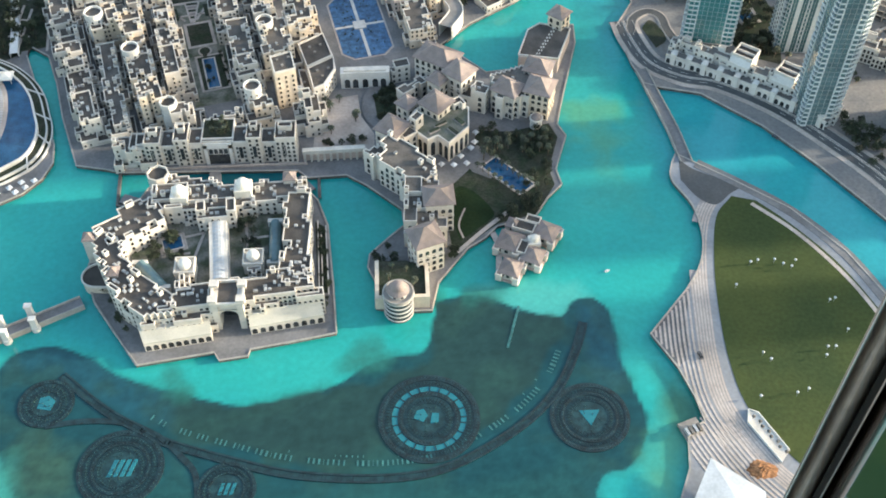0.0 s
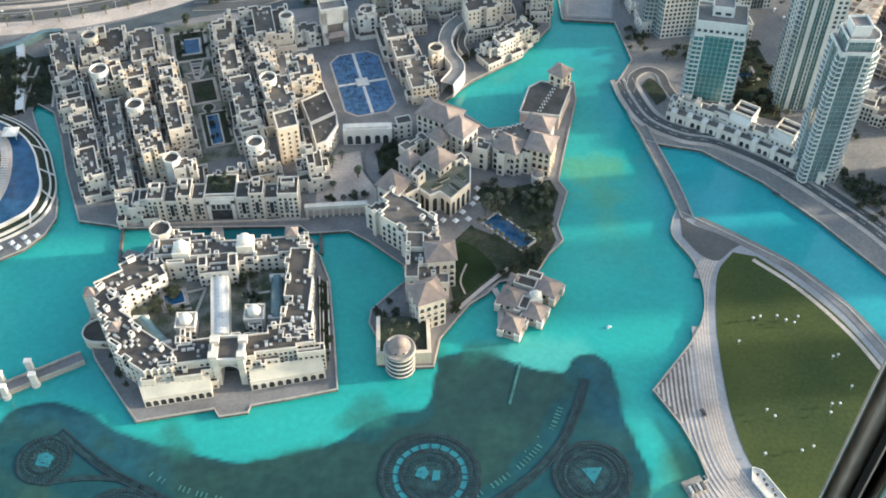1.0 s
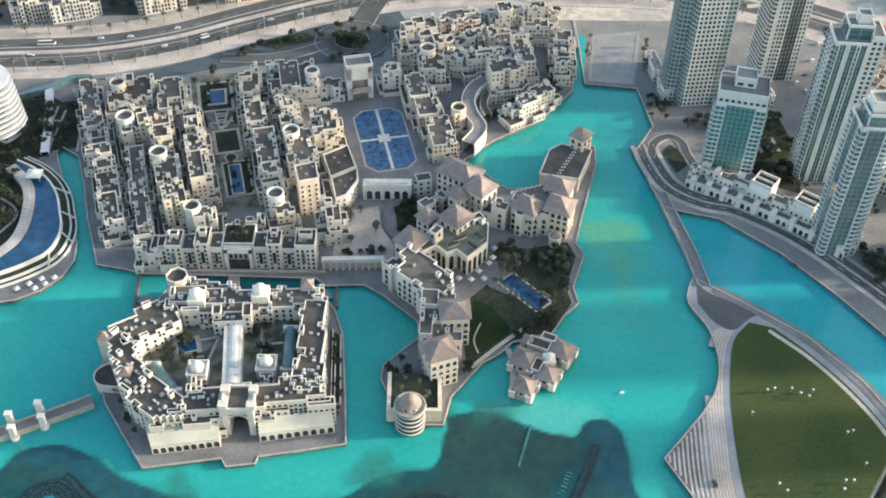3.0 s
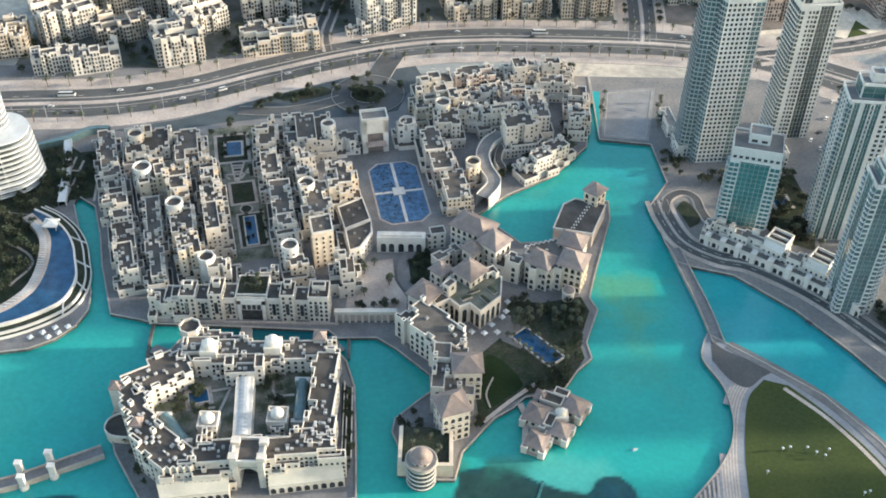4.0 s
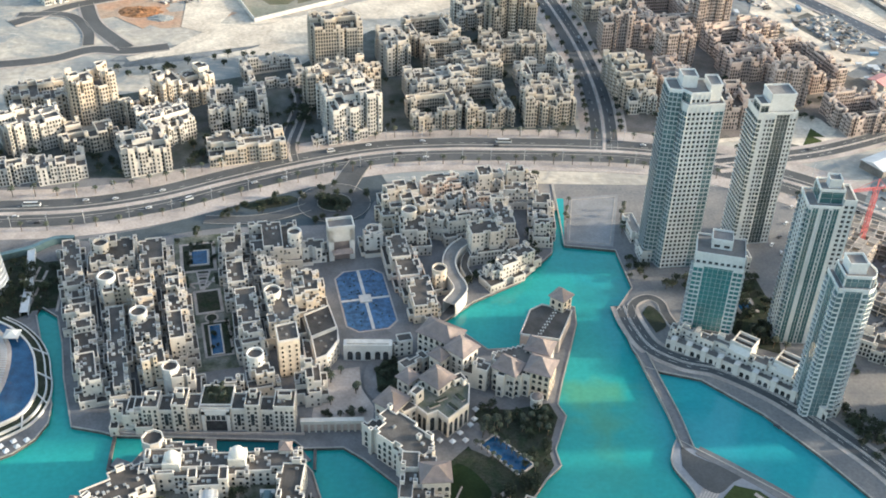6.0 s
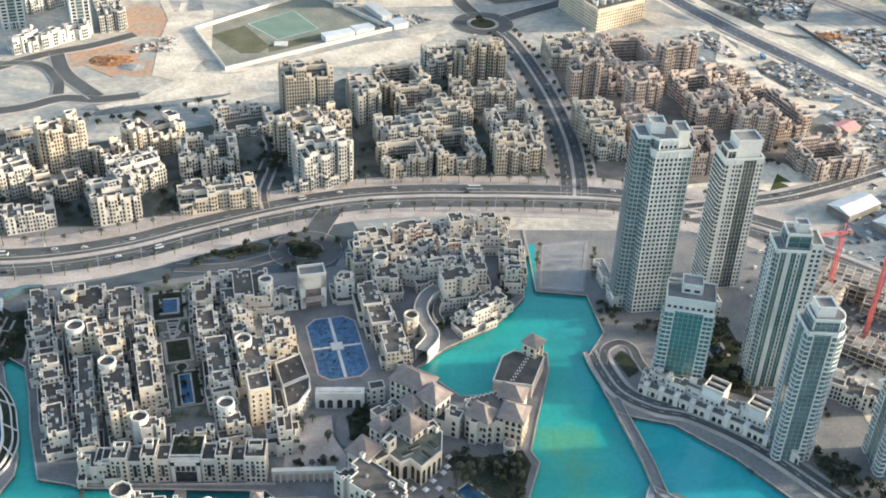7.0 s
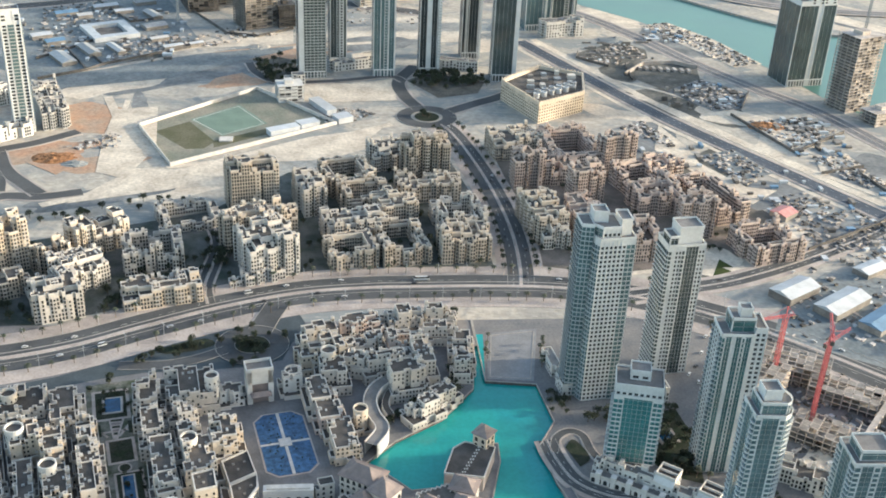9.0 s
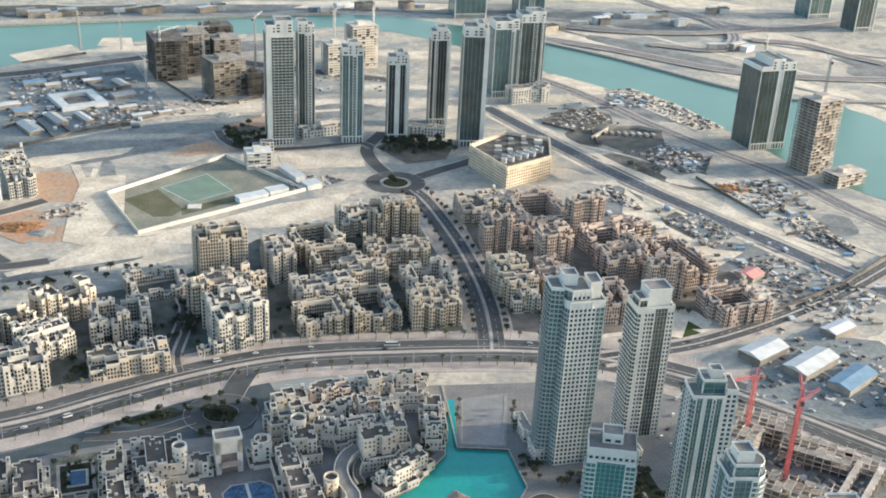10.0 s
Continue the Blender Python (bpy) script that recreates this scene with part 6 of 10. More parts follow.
flat_wing = dict(roof=FLAT_ROOF, step=3.2, size=(2.3, 3.2), storey=4.2)
wing_opts = dict(roof=FLAT_ROOF, step=3.2, size=(2.1, 3.2), storey=4.2, arch=True, single=False, units=0.02, rim=0.8)
plan_house(pal, [([(-25, 440), (-10, 449), (13, 428), (14, 415), (-1, 413)], 19), ([(-25, 440), (-18, 445), (-12, 437), (-19, 432)], 16)], -41, CREAM, 71, notch=0.1, turrets=0.02, **wing_opts)
plan_house(pal, [([(-1, 416), (14, 417), (17, 384), (-3, 382)], 18), ([(-2, 412), (6, 413), (6, 402), (-2, 401)], 21), ([(4, 392), (17, 393), (18, 380), (3, 379)], 16)], -3, CREAM, 72, notch=0.16, turrets=0.03, **wing_opts)
hall(15, 398, 15, 13, 3, 22, 5)
hall(7, 370, 15, 14, 20, 22, 6.5)
hall(-9, 457, 14, 14, -36, 18, 6)
hall(0, 479, 9, 9, -42, 16, 4.5)
hall(17, 474, 14, 14, -42, 20, 6.5)
hall(32, 500, 14, 14, -42, 21, 6.5)
hall(19, 498, 9, 9, -42, 17, 4.5)
hall(20, 517, 24, 16, -32, 19, 6)
hall(60, 487, 15, 13, -34, 18, 6)
hall(79, 486, 15, 15, -22, 19, 6.5, WARM)
hall(80, 504, 15, 13, -22, 19, 5.5)
wing(pal, (34, 494), (50, 487), 9, 13, 74, **flat_wing)
plan_house(pal, [([(51, 500), (73, 508), (86, 500), (82, 480), (54, 480)], 16.5)], -24, CREAM, 75, notch=0.0, turrets=0.0, **wing_opts)
wing(pal, (-4, 494), (14, 508), 8, 11, 79, **flat_wing)
wing(pal, (-14, 447), (8, 462), 10, 12, 77, **flat_wing)
# arcaded terrace with a planted roof below the middle halls
terr = [(-2, 462), (5.5, 454.5), (11, 448.5), (17, 451.5), (23, 445), (29, 451.5), (35, 458), (36, 474), (20, 484), (5, 474)]
s = Shape()
s.prism(terr, -0.4, 14.4, 0, top=False)
part("terrace_wall", s, CREAM, pal)
part("terrace_floor", flat(terr, 14.0), mat("terrace_paving", (0.17, 0.165, 0.14), 0.9, 0.25, 0.2, 1.2, 0.3, tint=(0.10, 0.11, 0.075)), pal)
part("terrace_parapet", ribbon(terr + terr[:1], 0.6, -0.25, 13.6, 15.2), CAP, pal)
me = pane_mesh(2.9, 10.5, True, CREAM, GLASS)
for a, b in zip(terr[:7], terr[1:8]):
    l = math.hypot(b[0] - a[0], b[1] - a[1])
    k = max(1, int(l / 4.0))
    for q in range(k):
        t = (q + 0.5) / k
        piece("arch", me, pal, pose(a[0] + (b[0] - a[0]) * t, a[1] + (b[1] - a[1]) * t, 0.5, 0, 0, math.degrees(math.atan2(b[1] - a[1], b[0] - a[0]))))
wing(pal, (3, 462), (9, 457), 7, 19, 176, **flat_wing)
wing(pal, (27, 474), (34, 478), 8, 18, 177, **flat_wing)
for x, y, w, d, rot in ((15, 456, 7, 2.4, 30), (26, 455, 2.4, 8, 40), (30, 463, 3, 7, 40), (19, 461, 8, 1.6, 30)):
    s = Shape()
    s.box(-w / 2, -d / 2, 14.0, w / 2, d / 2, 14.8)
    s.box(-w / 2 + 0.3, -d / 2 + 0.3, 14.8, w / 2 - 0.3, d / 2 - 0.3, 15.4, 1)
    p = part("planter", s, [PAVING, LEAF], pal, "pale planter filled with shrubs")
    p.matrix_basis = pose(x, y, 0, 0, 0, rot)
s = Shape()
s.drum(76, 472, 3.6, 3.6, -0.4, 6.5, 14)
s.ring(76, 472, 3.4, 4.1, 6.1, 7.2, 14)
part("kiosk_wall", s, CREAM, pal, "round corner kiosk")
s = Shape()
s.dome(76, 472, 3.3, 7.0, 2.2, 14, 4)
part("kiosk_roof", s, TILE, pal)
wing(pal, (2, 520), (-14, 516), 7, 12, 78)
s = Shape()
s.box(-40, 511, 0, -10, 517, 12)
part("screen_wall", s, WHITE, pal, "tall white screen wall with a roof terrace")
s = Shape()
s.box(-38, 512.2, 12, -12, 515.8, 13.2)
part("screen_top", s, CAP, pal)
me = pane_mesh(3.4, 7.0, True, WHITE, GLASS)
for x in (-36, -31, -25, -19, -14):
    piece("arch", me, pal, pose(x, 510.9, 0.5))
# pier with a long dark roof
s = Shape()
pier = [(70, 524), (94, 519), (105, 548), (86, 554), (78, 548)]
s.prism(pier, 0, 11, 0, top=False)
part("pier_wall", s, PINK_WALL, pal)
s = Shape()
s.prism(pier, 11, 11.2)
part("pier_roof", s, ROOF, pal)
s = ribbon(pier + pier[:1], 0.4, -0.4, 10.5, 12)
part("pier_parapet", s, CAP, pal)
s = Shape()
for i in range(9):
    for k in (0, 1.6):
        x, y = 81 + i * 1.6 + k, 524 + i * 3.0
        s.box(x, y, 11.2, x + 0.8, y + 0.8, 12.0)
part("roof_light", s, WHITE, pal, "two rows of small white roof lights", "stuff")
hall(98, 553, 10, 10, -40, 20, 6, WARM)
# round end pavilion with balconies
s = Shape()
s.drum(-8, 339, 7.2, 7.2, -2, 14, 28)
part("drum_wall", s, GLASS, pal)
for i in range(5):
    s = Shape()
    s.ring(-8, 339, 7.0, 7.75, i * 3.3 - 0.45, i * 3.3, 32)
    part("balcony_ring", s, CAP, pal)
s = Shape()
s.drum(-8, 339, 8.3, 7.6, 14, 14.8, 28)
s.ring(-8, 339, 7.3, 8.1, 14.8, 15.6, 28)
part("drum_top", s, KERB, pal, "round terrace with a pale rim")
s = Shape()
s.drum(-8, 339, 5, 5, 14.8, 17.5, 16)
for i in range(8):
    a = 2 * math.pi * (i + 0.5) / 8
    s.window((-8 + 5 * math.cos(a), 339 + 5 * math.sin(a), 15.2), (-math.sin(a), math.cos(a)), (math.cos(a), math.sin(a)), 1.6, 2.0, True, 0, 1, 0.1)
part("lantern_wall", s, [CAP, GLASS], pal)
s = Shape()
s.drum(-8, 339, 5.8, 3.6, 17.4, 19.2, 16, top=False)
s.dome(-8, 339, 3.7, 19.2, 3.6, 16, 5)
part("cone_roof", s, TILE, pal, "brown rounded tile roof")
s = Shape()
s.box(-20, 340, 0, 8, 342, 9)
s.box(-20, 342, 0, -18, 366, 8)
s.box(6, 342, 0, 8, 362, 9)
part("terrace_wall", s, WARM, pal)
solo("terrace_garden", flat([(-18, 342), (6, 342), (6, 362), (-4, 366), (-18, 366)], LAND + 7.2), GARDEN, "planted roof terrace with clipped hedges", "garden", "structure")
# lake villas on piles
v = thing("lake_villas", 0, 0, 0, 0.0, "group of villas with pyramid tile roofs on piles in the lake", "building")
for x, y, w, rot, h, hi in ((52.5, 379, 13.0, -24, 6.4, 4.4), (51.5, 361, 11.0, -24, 6, 4.4), (64, 369, 11.0, -24, 6, 4.4), (73, 385, 12.0, -30, 6.5, 4.0), (55.5, 392, 7.0, -24, 6, 3.0)):
    sub = new("villa")
    sub.parent = v
    sub.matrix_basis = pose(x, y, 0, 0, 0, rot)
    s = Shape()
    s.box(-w / 2 + 0.6, -w / 2 + 0.6, 1.6, w / 2 - 0.6, w / 2 - 0.6, h)
    part("wall", s, CREAM, sub)
    s = Shape()
    s.hip(-w / 2 + 0.6, -w / 2 + 0.6, w / 2 - 0.6, w / 2 - 0.6, h + 0.4, hi, 0.9)
    part("tile_roof", s, TILE, sub)
    s = Shape()
    s.box(-w / 2 - 0.9, -w / 2 - 0.9, 1.0, w / 2 + 0.9, w / 2 + 0.9, 1.6)
    part("deck", s, PINK_WALL, sub)
    if w > 10:
        for a, b in ((-0.42, -0.50), (0.42, -0.50), (0.50, 0.30)):
            s = Shape()
            px, py = a * w, b * w
            s.box(px - 1.6, py - 1.6, 1.2, px + 1.6, py + 1.6, h - 0.4)
            for c, d, e, f in ((-1.8, -1.8, 1.8, -1.2), (-1.8, 1.2, 1.8, 1.8), (-1.8, -1.2, -1.2, 1.2), (1.2, -1.2, 1.8, 1.2)):
                s.box(px + c, py + d, h - 0.8, px + e, py + f, h + 0.4)
            part("corner_bay", s, CREAM, sub, "small cream bay with an open roof rim")
    for a in (-1, 1):
        for b in (-1, 1):
            s = Shape()
            s.drum(a * w * 0.52, b * w * 0.52, 0.6, 0.6, -3, 1.0, 8)
            part("pile", s, QUAY, sub)
    e = w / 2 - 0.6
    f = [(-e, -e, e, -e, 2, h), (e, -e, e, e, 2, h), (e, e, -e, e, 2, h), (-e, e, -e, -e, 2, h)]
    wall_windows(sub, f, lambda *a: False, 3.0, 3.6, (1.9, 2.3), False, CREAM, GLASS, True)
s = Shape()
s.drum(65.5, 378, 2.2, 2.2, 8, 9.4, 12)
s.dome(65.5, 378, 2.4, 9.4, 2.2, 14, 5)
s.box(62.2, 374.7, 1.0, 68.8, 381.3, 8)
part("dome", s, DOME, v, "small white dome on a square block")
for x, y, w, d in ((61, 389, 12, 7), (59, 374, 5, 9), (66.5, 393.5, 8, 5)):
    s = Shape()
    s.box(-w / 2, -d / 2, 1.0, w / 2, d / 2, 7.0)
    s.box(-w / 2 + 0.5, -d / 2 + 0.5, 7.0, w / 2 - 0.5, d / 2 - 0.5, 7.05, 1)
    for a, b, c, e in ((-w / 2, -d / 2, w / 2, -d / 2 + 0.5), (-w / 2, d / 2 - 0.5, w / 2, d / 2), (-w / 2, -d / 2 + 0.5, -w / 2 + 0.5, d / 2 - 0.5), (w / 2 - 0.5, -d / 2 + 0.5, w / 2, d / 2 - 0.5)):
        s.box(a, b, 7.0, c, e, 8.0)
    p = part("flat_roof_link", s, [CREAM, ROOF], v, "low link with a dark flat roof and pale rim")
    p.matrix_basis = pose(x, y, 0, 0, 0, -24)
# boardwalk from the garden to the villas
part("boardwalk", ribbon([(44, 390), (47, 381), (45, 357)], 1.6, -1.6, 1.0, 1.7), PAVING, v, "pale boardwalk along the villas")
# gardens and pool of the hotel
solo("hotel_garden", flat([(22, 372), (38, 388), (48, 396), (70, 402), (82, 424), (80, 436), (88, 462), (84, 474), (60, 468), (40, 470), (36, 440), (22, 424), (20, 396)], LAND + 0.08), GARDEN, "hotel garden with lawns and paths", "garden", "structure")
solo("hotel_lawn", flat(spline([(26, 384), (40, 396), (46, 404), (36, 420), (26, 424), (22, 404)], 5), LAND + 0.14), DARK_LAWN, "small hotel lawn with shade put into its colour", "lawn", "structure")
pool(56, 432, 11, 30, 42, "long dark blue hotel pool with dark stone deck", LAND + 0.1, 1.2)
solo("garden_path", ribbon(spline([(24, 376), (40, 392), (58, 408)], 6), 1.2, -1.2, LAND, LAND + 0.25), PAVING, "pale garden path", "path", "structure")
solo("garden_path", ribbon(spline([(28, 386), (26, 396), (30, 408)], 6), 0.5, -0.5, LAND, LAND + 0.25), PAVING, "pale garden path", "path", "structure")
solo("hotel_terrace", flat([(36, 436), (30, 448), (40, 458), (56, 440), (46, 430)], LAND + 0.12), PAVING_GREY, "paved pool terrace", "terrace", "structure")
s = flat(spline([(-13, 522), (-22, 512), (-27, 498), (-25, 482), (-14, 470), (-6, 478), (-4, 500)], 6), LAND + 1.0)
solo("hotel_forecourt", s, PAVING_GREY, "round grey forecourt of the hotel", "pavement", "structure")
solo("forecourt_bed", flat([(-6, 474), (-2, 486), (-6, 508), (-14, 514), (-20, 500), (-18, 482)], LAND + 1.06), GARDEN, "dark green planting in the round forecourt", "flower bed", "structure")
solo("forecourt_garden", flat([(-54, 500), (-30, 505), (-28, 486), (-20, 470), (-20, 456), (-56, 456)], LAND + 0.08), PAVING, "pale paved forecourt with beds", "pavement", "structure")
th = thing("arcade_screen", -43, 450, 2, LAND, "low cream arcade of round arches", "arcade")
s = Shape()
s.box(-18, -1.5, 6.5, 18, 1.5, 9)
part("lintel", s, CREAM, th)
for i in range(10):
    s = Shape()
    x = -17 + i * 3.75
    s.box(x - 0.6, -1.2, 0, x + 0.6, 1.2, 6.5)
    part("pillar", s, CREAM, th)
s = Shape()
s.box(-18, 0.2, 0, 18, 0.6, 6.5)
part("shade_wall", s, PINK_WALL, th)
# ---- towers ----
def tower_face(s, a, b, z0, h, storey, pattern, proud=1.3):
    """One side of a tower, from a to b. Each letter is a bay: w windows, b balconies, g glass, p plain.
    Materials: 0 wall, 1 glass, 2 slab."""
    length = math.hypot(b[0] - a[0], b[1] - a[1])
    u = ((b[0] - a[0]) / length, (b[1] - a[1]) / length)
    n = (u[1], -u[0])
    k = len(pattern)
    bay = length / k
    at = lambda t, q, z: (a[0] + u[0] * t + n[0] * q, a[1] + u[1] * t + n[1] * q, z)
    floors = int((h - z0) / storey)
    for i, c in enumerate(pattern):
        t0, t1 = bay * i, bay * (i + 1)
        if c == 'p':
            continue
        if c == 'g':
            s.face([at(t0, 0.05, z0), at(t1, 0.05, z0), at(t1, 0.05, h), at(t0, 0.05, h)], 1)
            for f in range(floors + 1):
                z = z0 + f * storey
                p = [at(t0, 0.05, z), at(t1, 0.05, z), at(t1, 0.14, z), at(t0, 0.14, z)]
                q = [(x, y, z + 0.22) for x, y, _ in p]
                s.face([p[3], p[2], q[2], q[3]], 3)
                s.face([q[3], q[2], q[1], q[0]], 3)
            for e, beside in ((t0, pattern[i - 1] if i else "p"), (t1, pattern[i + 1] if i < k - 1 else "p")):
                v, far = (0.09, 0.2) if beside == "g" else (0.35, 0.5)
                f0, f1 = at(e - v, 0, z0), at(e + v, 0, z0)
                f2, f3 = at(e + v, far, z0), at(e - v, far, z0)
                for p, q in ((f1, f2), (f2, f3), (f3, f0)):
                    s.face([q, p, (p[0], p[1], h), (q[0], q[1], h)][::-1], 0)
            continue
        if c == 'w':
            f0, f1 = at(t0 - 0.35, 0, z0), at(t0 + 0.35, 0, z0)
            f2, f3 = at(t0 + 0.35, 0.4, z0), at(t0 - 0.35, 0.4, z0)
            for p, q in ((f1, f2), (f2, f3), (f3, f0)):
                s.face([q, p, (p[0], p[1], h), (q[0], q[1], h)][::-1], 0)
        for f in range(floors):
            z = z0 + f * storey
            if c == 'w':
                s.window(at((t0 + t1) / 2, 0, z + 0.8), u, n, bay * 0.58, storey * 0.58, False, 0, 4, 0.14)
            if c == 'b':
                s.face([at(t0 + 0.2, 0.06, z + 0.1), at(t1 - 0.2, 0.06, z + 0.1), at(t1 - 0.2, 0.06, z + storey - 0.4), at(t0 + 0.2, 0.06, z + storey - 0.4)], 1)
                p = [at(t0, 0, z), at(t1, 0, z), at(t1, proud, z), at(t0, proud, z)]
                q = [(x, y, z + 0.95) for x, y, _ in p]
                e = [at(t0, 0, z + 0.3), at(t1, 0, z + 0.3), at(t1, proud - 0.15, z + 0.3), at(t0, proud - 0.15, z + 0.3)]
                s.face([p[3], p[2], q[2], q[3]], 2)
                s.face([q[3], q[2], (e[2][0], e[2][1], z + 0.95), (e[3][0], e[3][1], z + 0.95)], 2)
                s.face([(e[3][0], e[3][1], z + 0.95), (e[2][0], e[2][1], z + 0.95), e[2], e[3]], 2)
                s.face([e[3], e[2], e[1], e[0]], 2)
                s.face([p[0], p[3], q[3], q[0]], 2)
                s.face([p[2], p[1], q[1], q[2]], 2)
                s.face([p[0], p[1], p[2], p[3]], 2)


def tower(name, x, y, rot, bodies, label, wall=WHITE, glass=BLUE_GLASS, storey=3.4, slabs=None, spandrel=None, roof=ROOF_PALE):
    """bodies: (corner list, z0, height, side patterns)."""
    th = thing(name, x, y, rot, LAND, label, "skyscraper", "tall towers")
    for poly, z0, h, sides in bodies:
        s, r, c = Shape(), Shape(), Shape()
        s.prism(poly, z0 if z0 else -0.6, h, 0, top=False)
        part("wall", s, wall, th)
        r.face([(p[0], p[1], h - 0.02) for p in poly])
        part("roof", r, roof, th)
        ribbon(list(poly) + [poly[0]], 0.05, -0.35, h - 0.5, h + 1.4, c)
        part("parapet", c, wall, th)
        f = Shape()
        for i, pat in enumerate(sides):
            if pat:
                tower_face(f, poly[i], poly[(i + 1) % len(poly)], z0 + 0.5, h - 0.8, storey, pat)
        if f.f:
            part("facade_bay", f, [wall, glass, slabs or wall, spandrel or METAL, GLASS], th, "storeys of windows, balconies and floor bands", "stuff")
    return th


def rect(x0, y0, x1, y1):
    return [(x0, y0), (x1, y0), (x1, y1), (x0, y1)]


# tall pair of towers behind the quay square
tower("tower_block", 180, 618, 2, [
    ([(-8, 4), (-7.4, -3), (-5, -7), (19, -5), (19, 18), (-8, 20)], 0, 127, ["bbb", "bb", "wwwwwwbb", "wwbbww", "wwwwww", "bbbb"]),
    ([(-16, 2), (-8, 0), (-7.9, 17), (-16, 17)], 0, 134, ["bbb", "", "gg", "bbbbb"]),
    ([(-7.8, 2), (-3, -4), (9, -3), (9, 16), (-7.8, 18)], 127, 134, ["gg", "wwww", "www", "wwww", ""]),
    ([(-7.6, 6), (2, 5), (2, 16), (-7.6, 16)], 134, 141, ["", "", "", ""]),
    ([(9.1, -1), (17, 0), (17, 14), (9.1, 14)], 127, 138, ["pp", "pp", "", ""]),
], "very tall pale residential tower with a glazed prow", TOWER_WHITE, BLUE_GLASS, slabs=BALUSTRADE)
tower("tower_block", 244, 652, 6, [
    (rect(-13, -10, 14, 10), 0, 106, ["bpwwbggggww", "wwggww", "wwggww", "bbbbbb"]),
    (rect(-5, -7, 12, 8), 106, 118, ["ppp", "pp", "pp", "pp"]),
    (rect(-12, -8, -6, 4), 106, 112, ["gg", "", "", "gg"]),
], "tall pale tower with a dark glass stripe and roof screen", TOWER_WHITE, GREY_GLASS)
tower("tower_block", 192, 545, -14, [
    (rect(-15, -12, 15, -2), 8, 58, ["bbggggggbb", "bb", "", "bbb"]),
    (rect(-13, -2, 13, 10), 8, 60, ["", "wbbw", "wwggww", "wbbw"]),
    (rect(-14.5, -11.5, 14.5, 9.5), 58, 66, ["wwwwwwww", "wwww", "wwwwww", "wwww"]),
    (rect(-6, -4, 6, 7), 66, 72, ["ww", "ww", "ww", "ww"]),
], "mid-height tower with a teal glass front and white crown", TOWER_WHITE, TEAL_GLASS)
tower("tower_block", 249, 541, -4, [
    (rect(-14, -10, 6, 10), 0, 104, ["bggpggbggp", "", "bggb", "bwwwb"]),
    (rect(6, -9, 13, 9), 0, 108, ["ww", "wwww", "ww", ""]),
    (rect(-8, -6, 6, 7), 104, 113, ["gg", "", "gg", "gg"]),
    (rect(-3, -3, 4, 4), 113, 118, ["", "", "", ""]),
], "tall white tower with blue-green glass and a sunlit side", TOWER_WHITE, GREEN_GLASS, slabs=BALUSTRADE)
curve = [(10 * math.cos(a), 10 * math.sin(a) - 1) for a in [math.radians(d) for d in (-70, -45, -20, 5, 30, 55, 80)]]
tower("tower_block", 246, 474, 0, [
    ([(-13, -9), (3.4, -10.4)] + curve[1:] + [(-13, 10)], 0, 94, ["bgggb", "bb", "b", "b", "b", "b", "b", "bgggb", "bggb"]),
    ([(-10, -7), (4, -8)] + [(p[0] * 0.85, p[1] * 0.85) for p in curve[1:]] + [(-10, 8)], 94, 101, ["gggg", "g", "g", "g", "g", "g", "g", "ggg", "gg"]),
    (rect(-8, -4, 2, 6), 101, 107, ["", "", "", ""]),
], "white tower with a round balconied side", TOWER_WHITE, BLUE_GLASS)
tower("tower_block", 306, 462, -3, [
    (rect(-16, -12, 10, 12), 0, 70, ["bggbggb", "bwwb", "bggb", "bggb"]),
    (rect(-12, -8, 6, 8), 70, 76, ["gg", "gg", "", "gg"]),
], "white tower with blue glass bays", TOWER_WHITE, BLUE_GLASS)

# towers further along the east bank, whose long shadows cross the lawn
for x, y, d, h in ((452, 343, 36, 78), (450, 417, 56, 120)):
    tower("tower_block", x, y, 6, [
        (rect(-14, -d / 2, 14, d / 2), 0, h, ["bggbggb", "bwwbwwb", "bggb", "bggbggb"]),
        (rect(-8, -8, 8, 8), h, h + 6, ["", "", "", ""]),
    ], "white residential tower further along the bank", TOWER_WHITE, BLUE_GLASS)

# podium houses in front of the towers
def podium(x, y, w, d, rot, h, seed, wall=WHITE):
    rnd = random.Random(seed)
    th = thing("podium_house", x, y, rot, LAND, "low white arcaded terrace at the foot of the towers", "building", "podium houses")
    grid, g = heights(w, d, h, rnd, 2.4)
    house(th, grid, g, wall, roof=ROOF_PALE, step=2.6, storey=3.4, size=(1.5, 2.2), arch=seed % 2 == 0, single=False, rnd=rnd)
    return th


# white arcaded terrace along the bank street
front = [(163, 526), (180, 516), (197, 504), (216, 490), (236, 473), (246, 460)]
th = thing("arcade_terrace", 0, 0, 0, LAND, "long low white arcaded terrace at the towers' foot", "arcade")
part("terrace_wall", ribbon(front, 7.0, 0.0, -0.3, 5.6), WHITE, th)
part("terrace_roof", ribbon(front, 6.5, 0.5, 5.6, 5.75), ROOF_PALE, th)
part("parapet", ribbon(front, 0.6, -0.25, 5.2, 6.8), CAP, th)
arch = pane_mesh(2.5, 3.9, True, WHITE, GLASS)
for a, b in zip(front, front[1:]):
    l = math.hypot(b[0] - a[0], b[1] - a[1])
    k = int(l / 3.6)
    for i in range(k):
        t = (i + 0.5) / k
        piece("arch", arch, th, pose(a[0] + (b[0] - a[0]) * t, a[1] + (b[1] - a[1]) * t, 0.4, 0, 0, math.degrees(math.atan2(b[1] - a[1], b[0] - a[0]))))
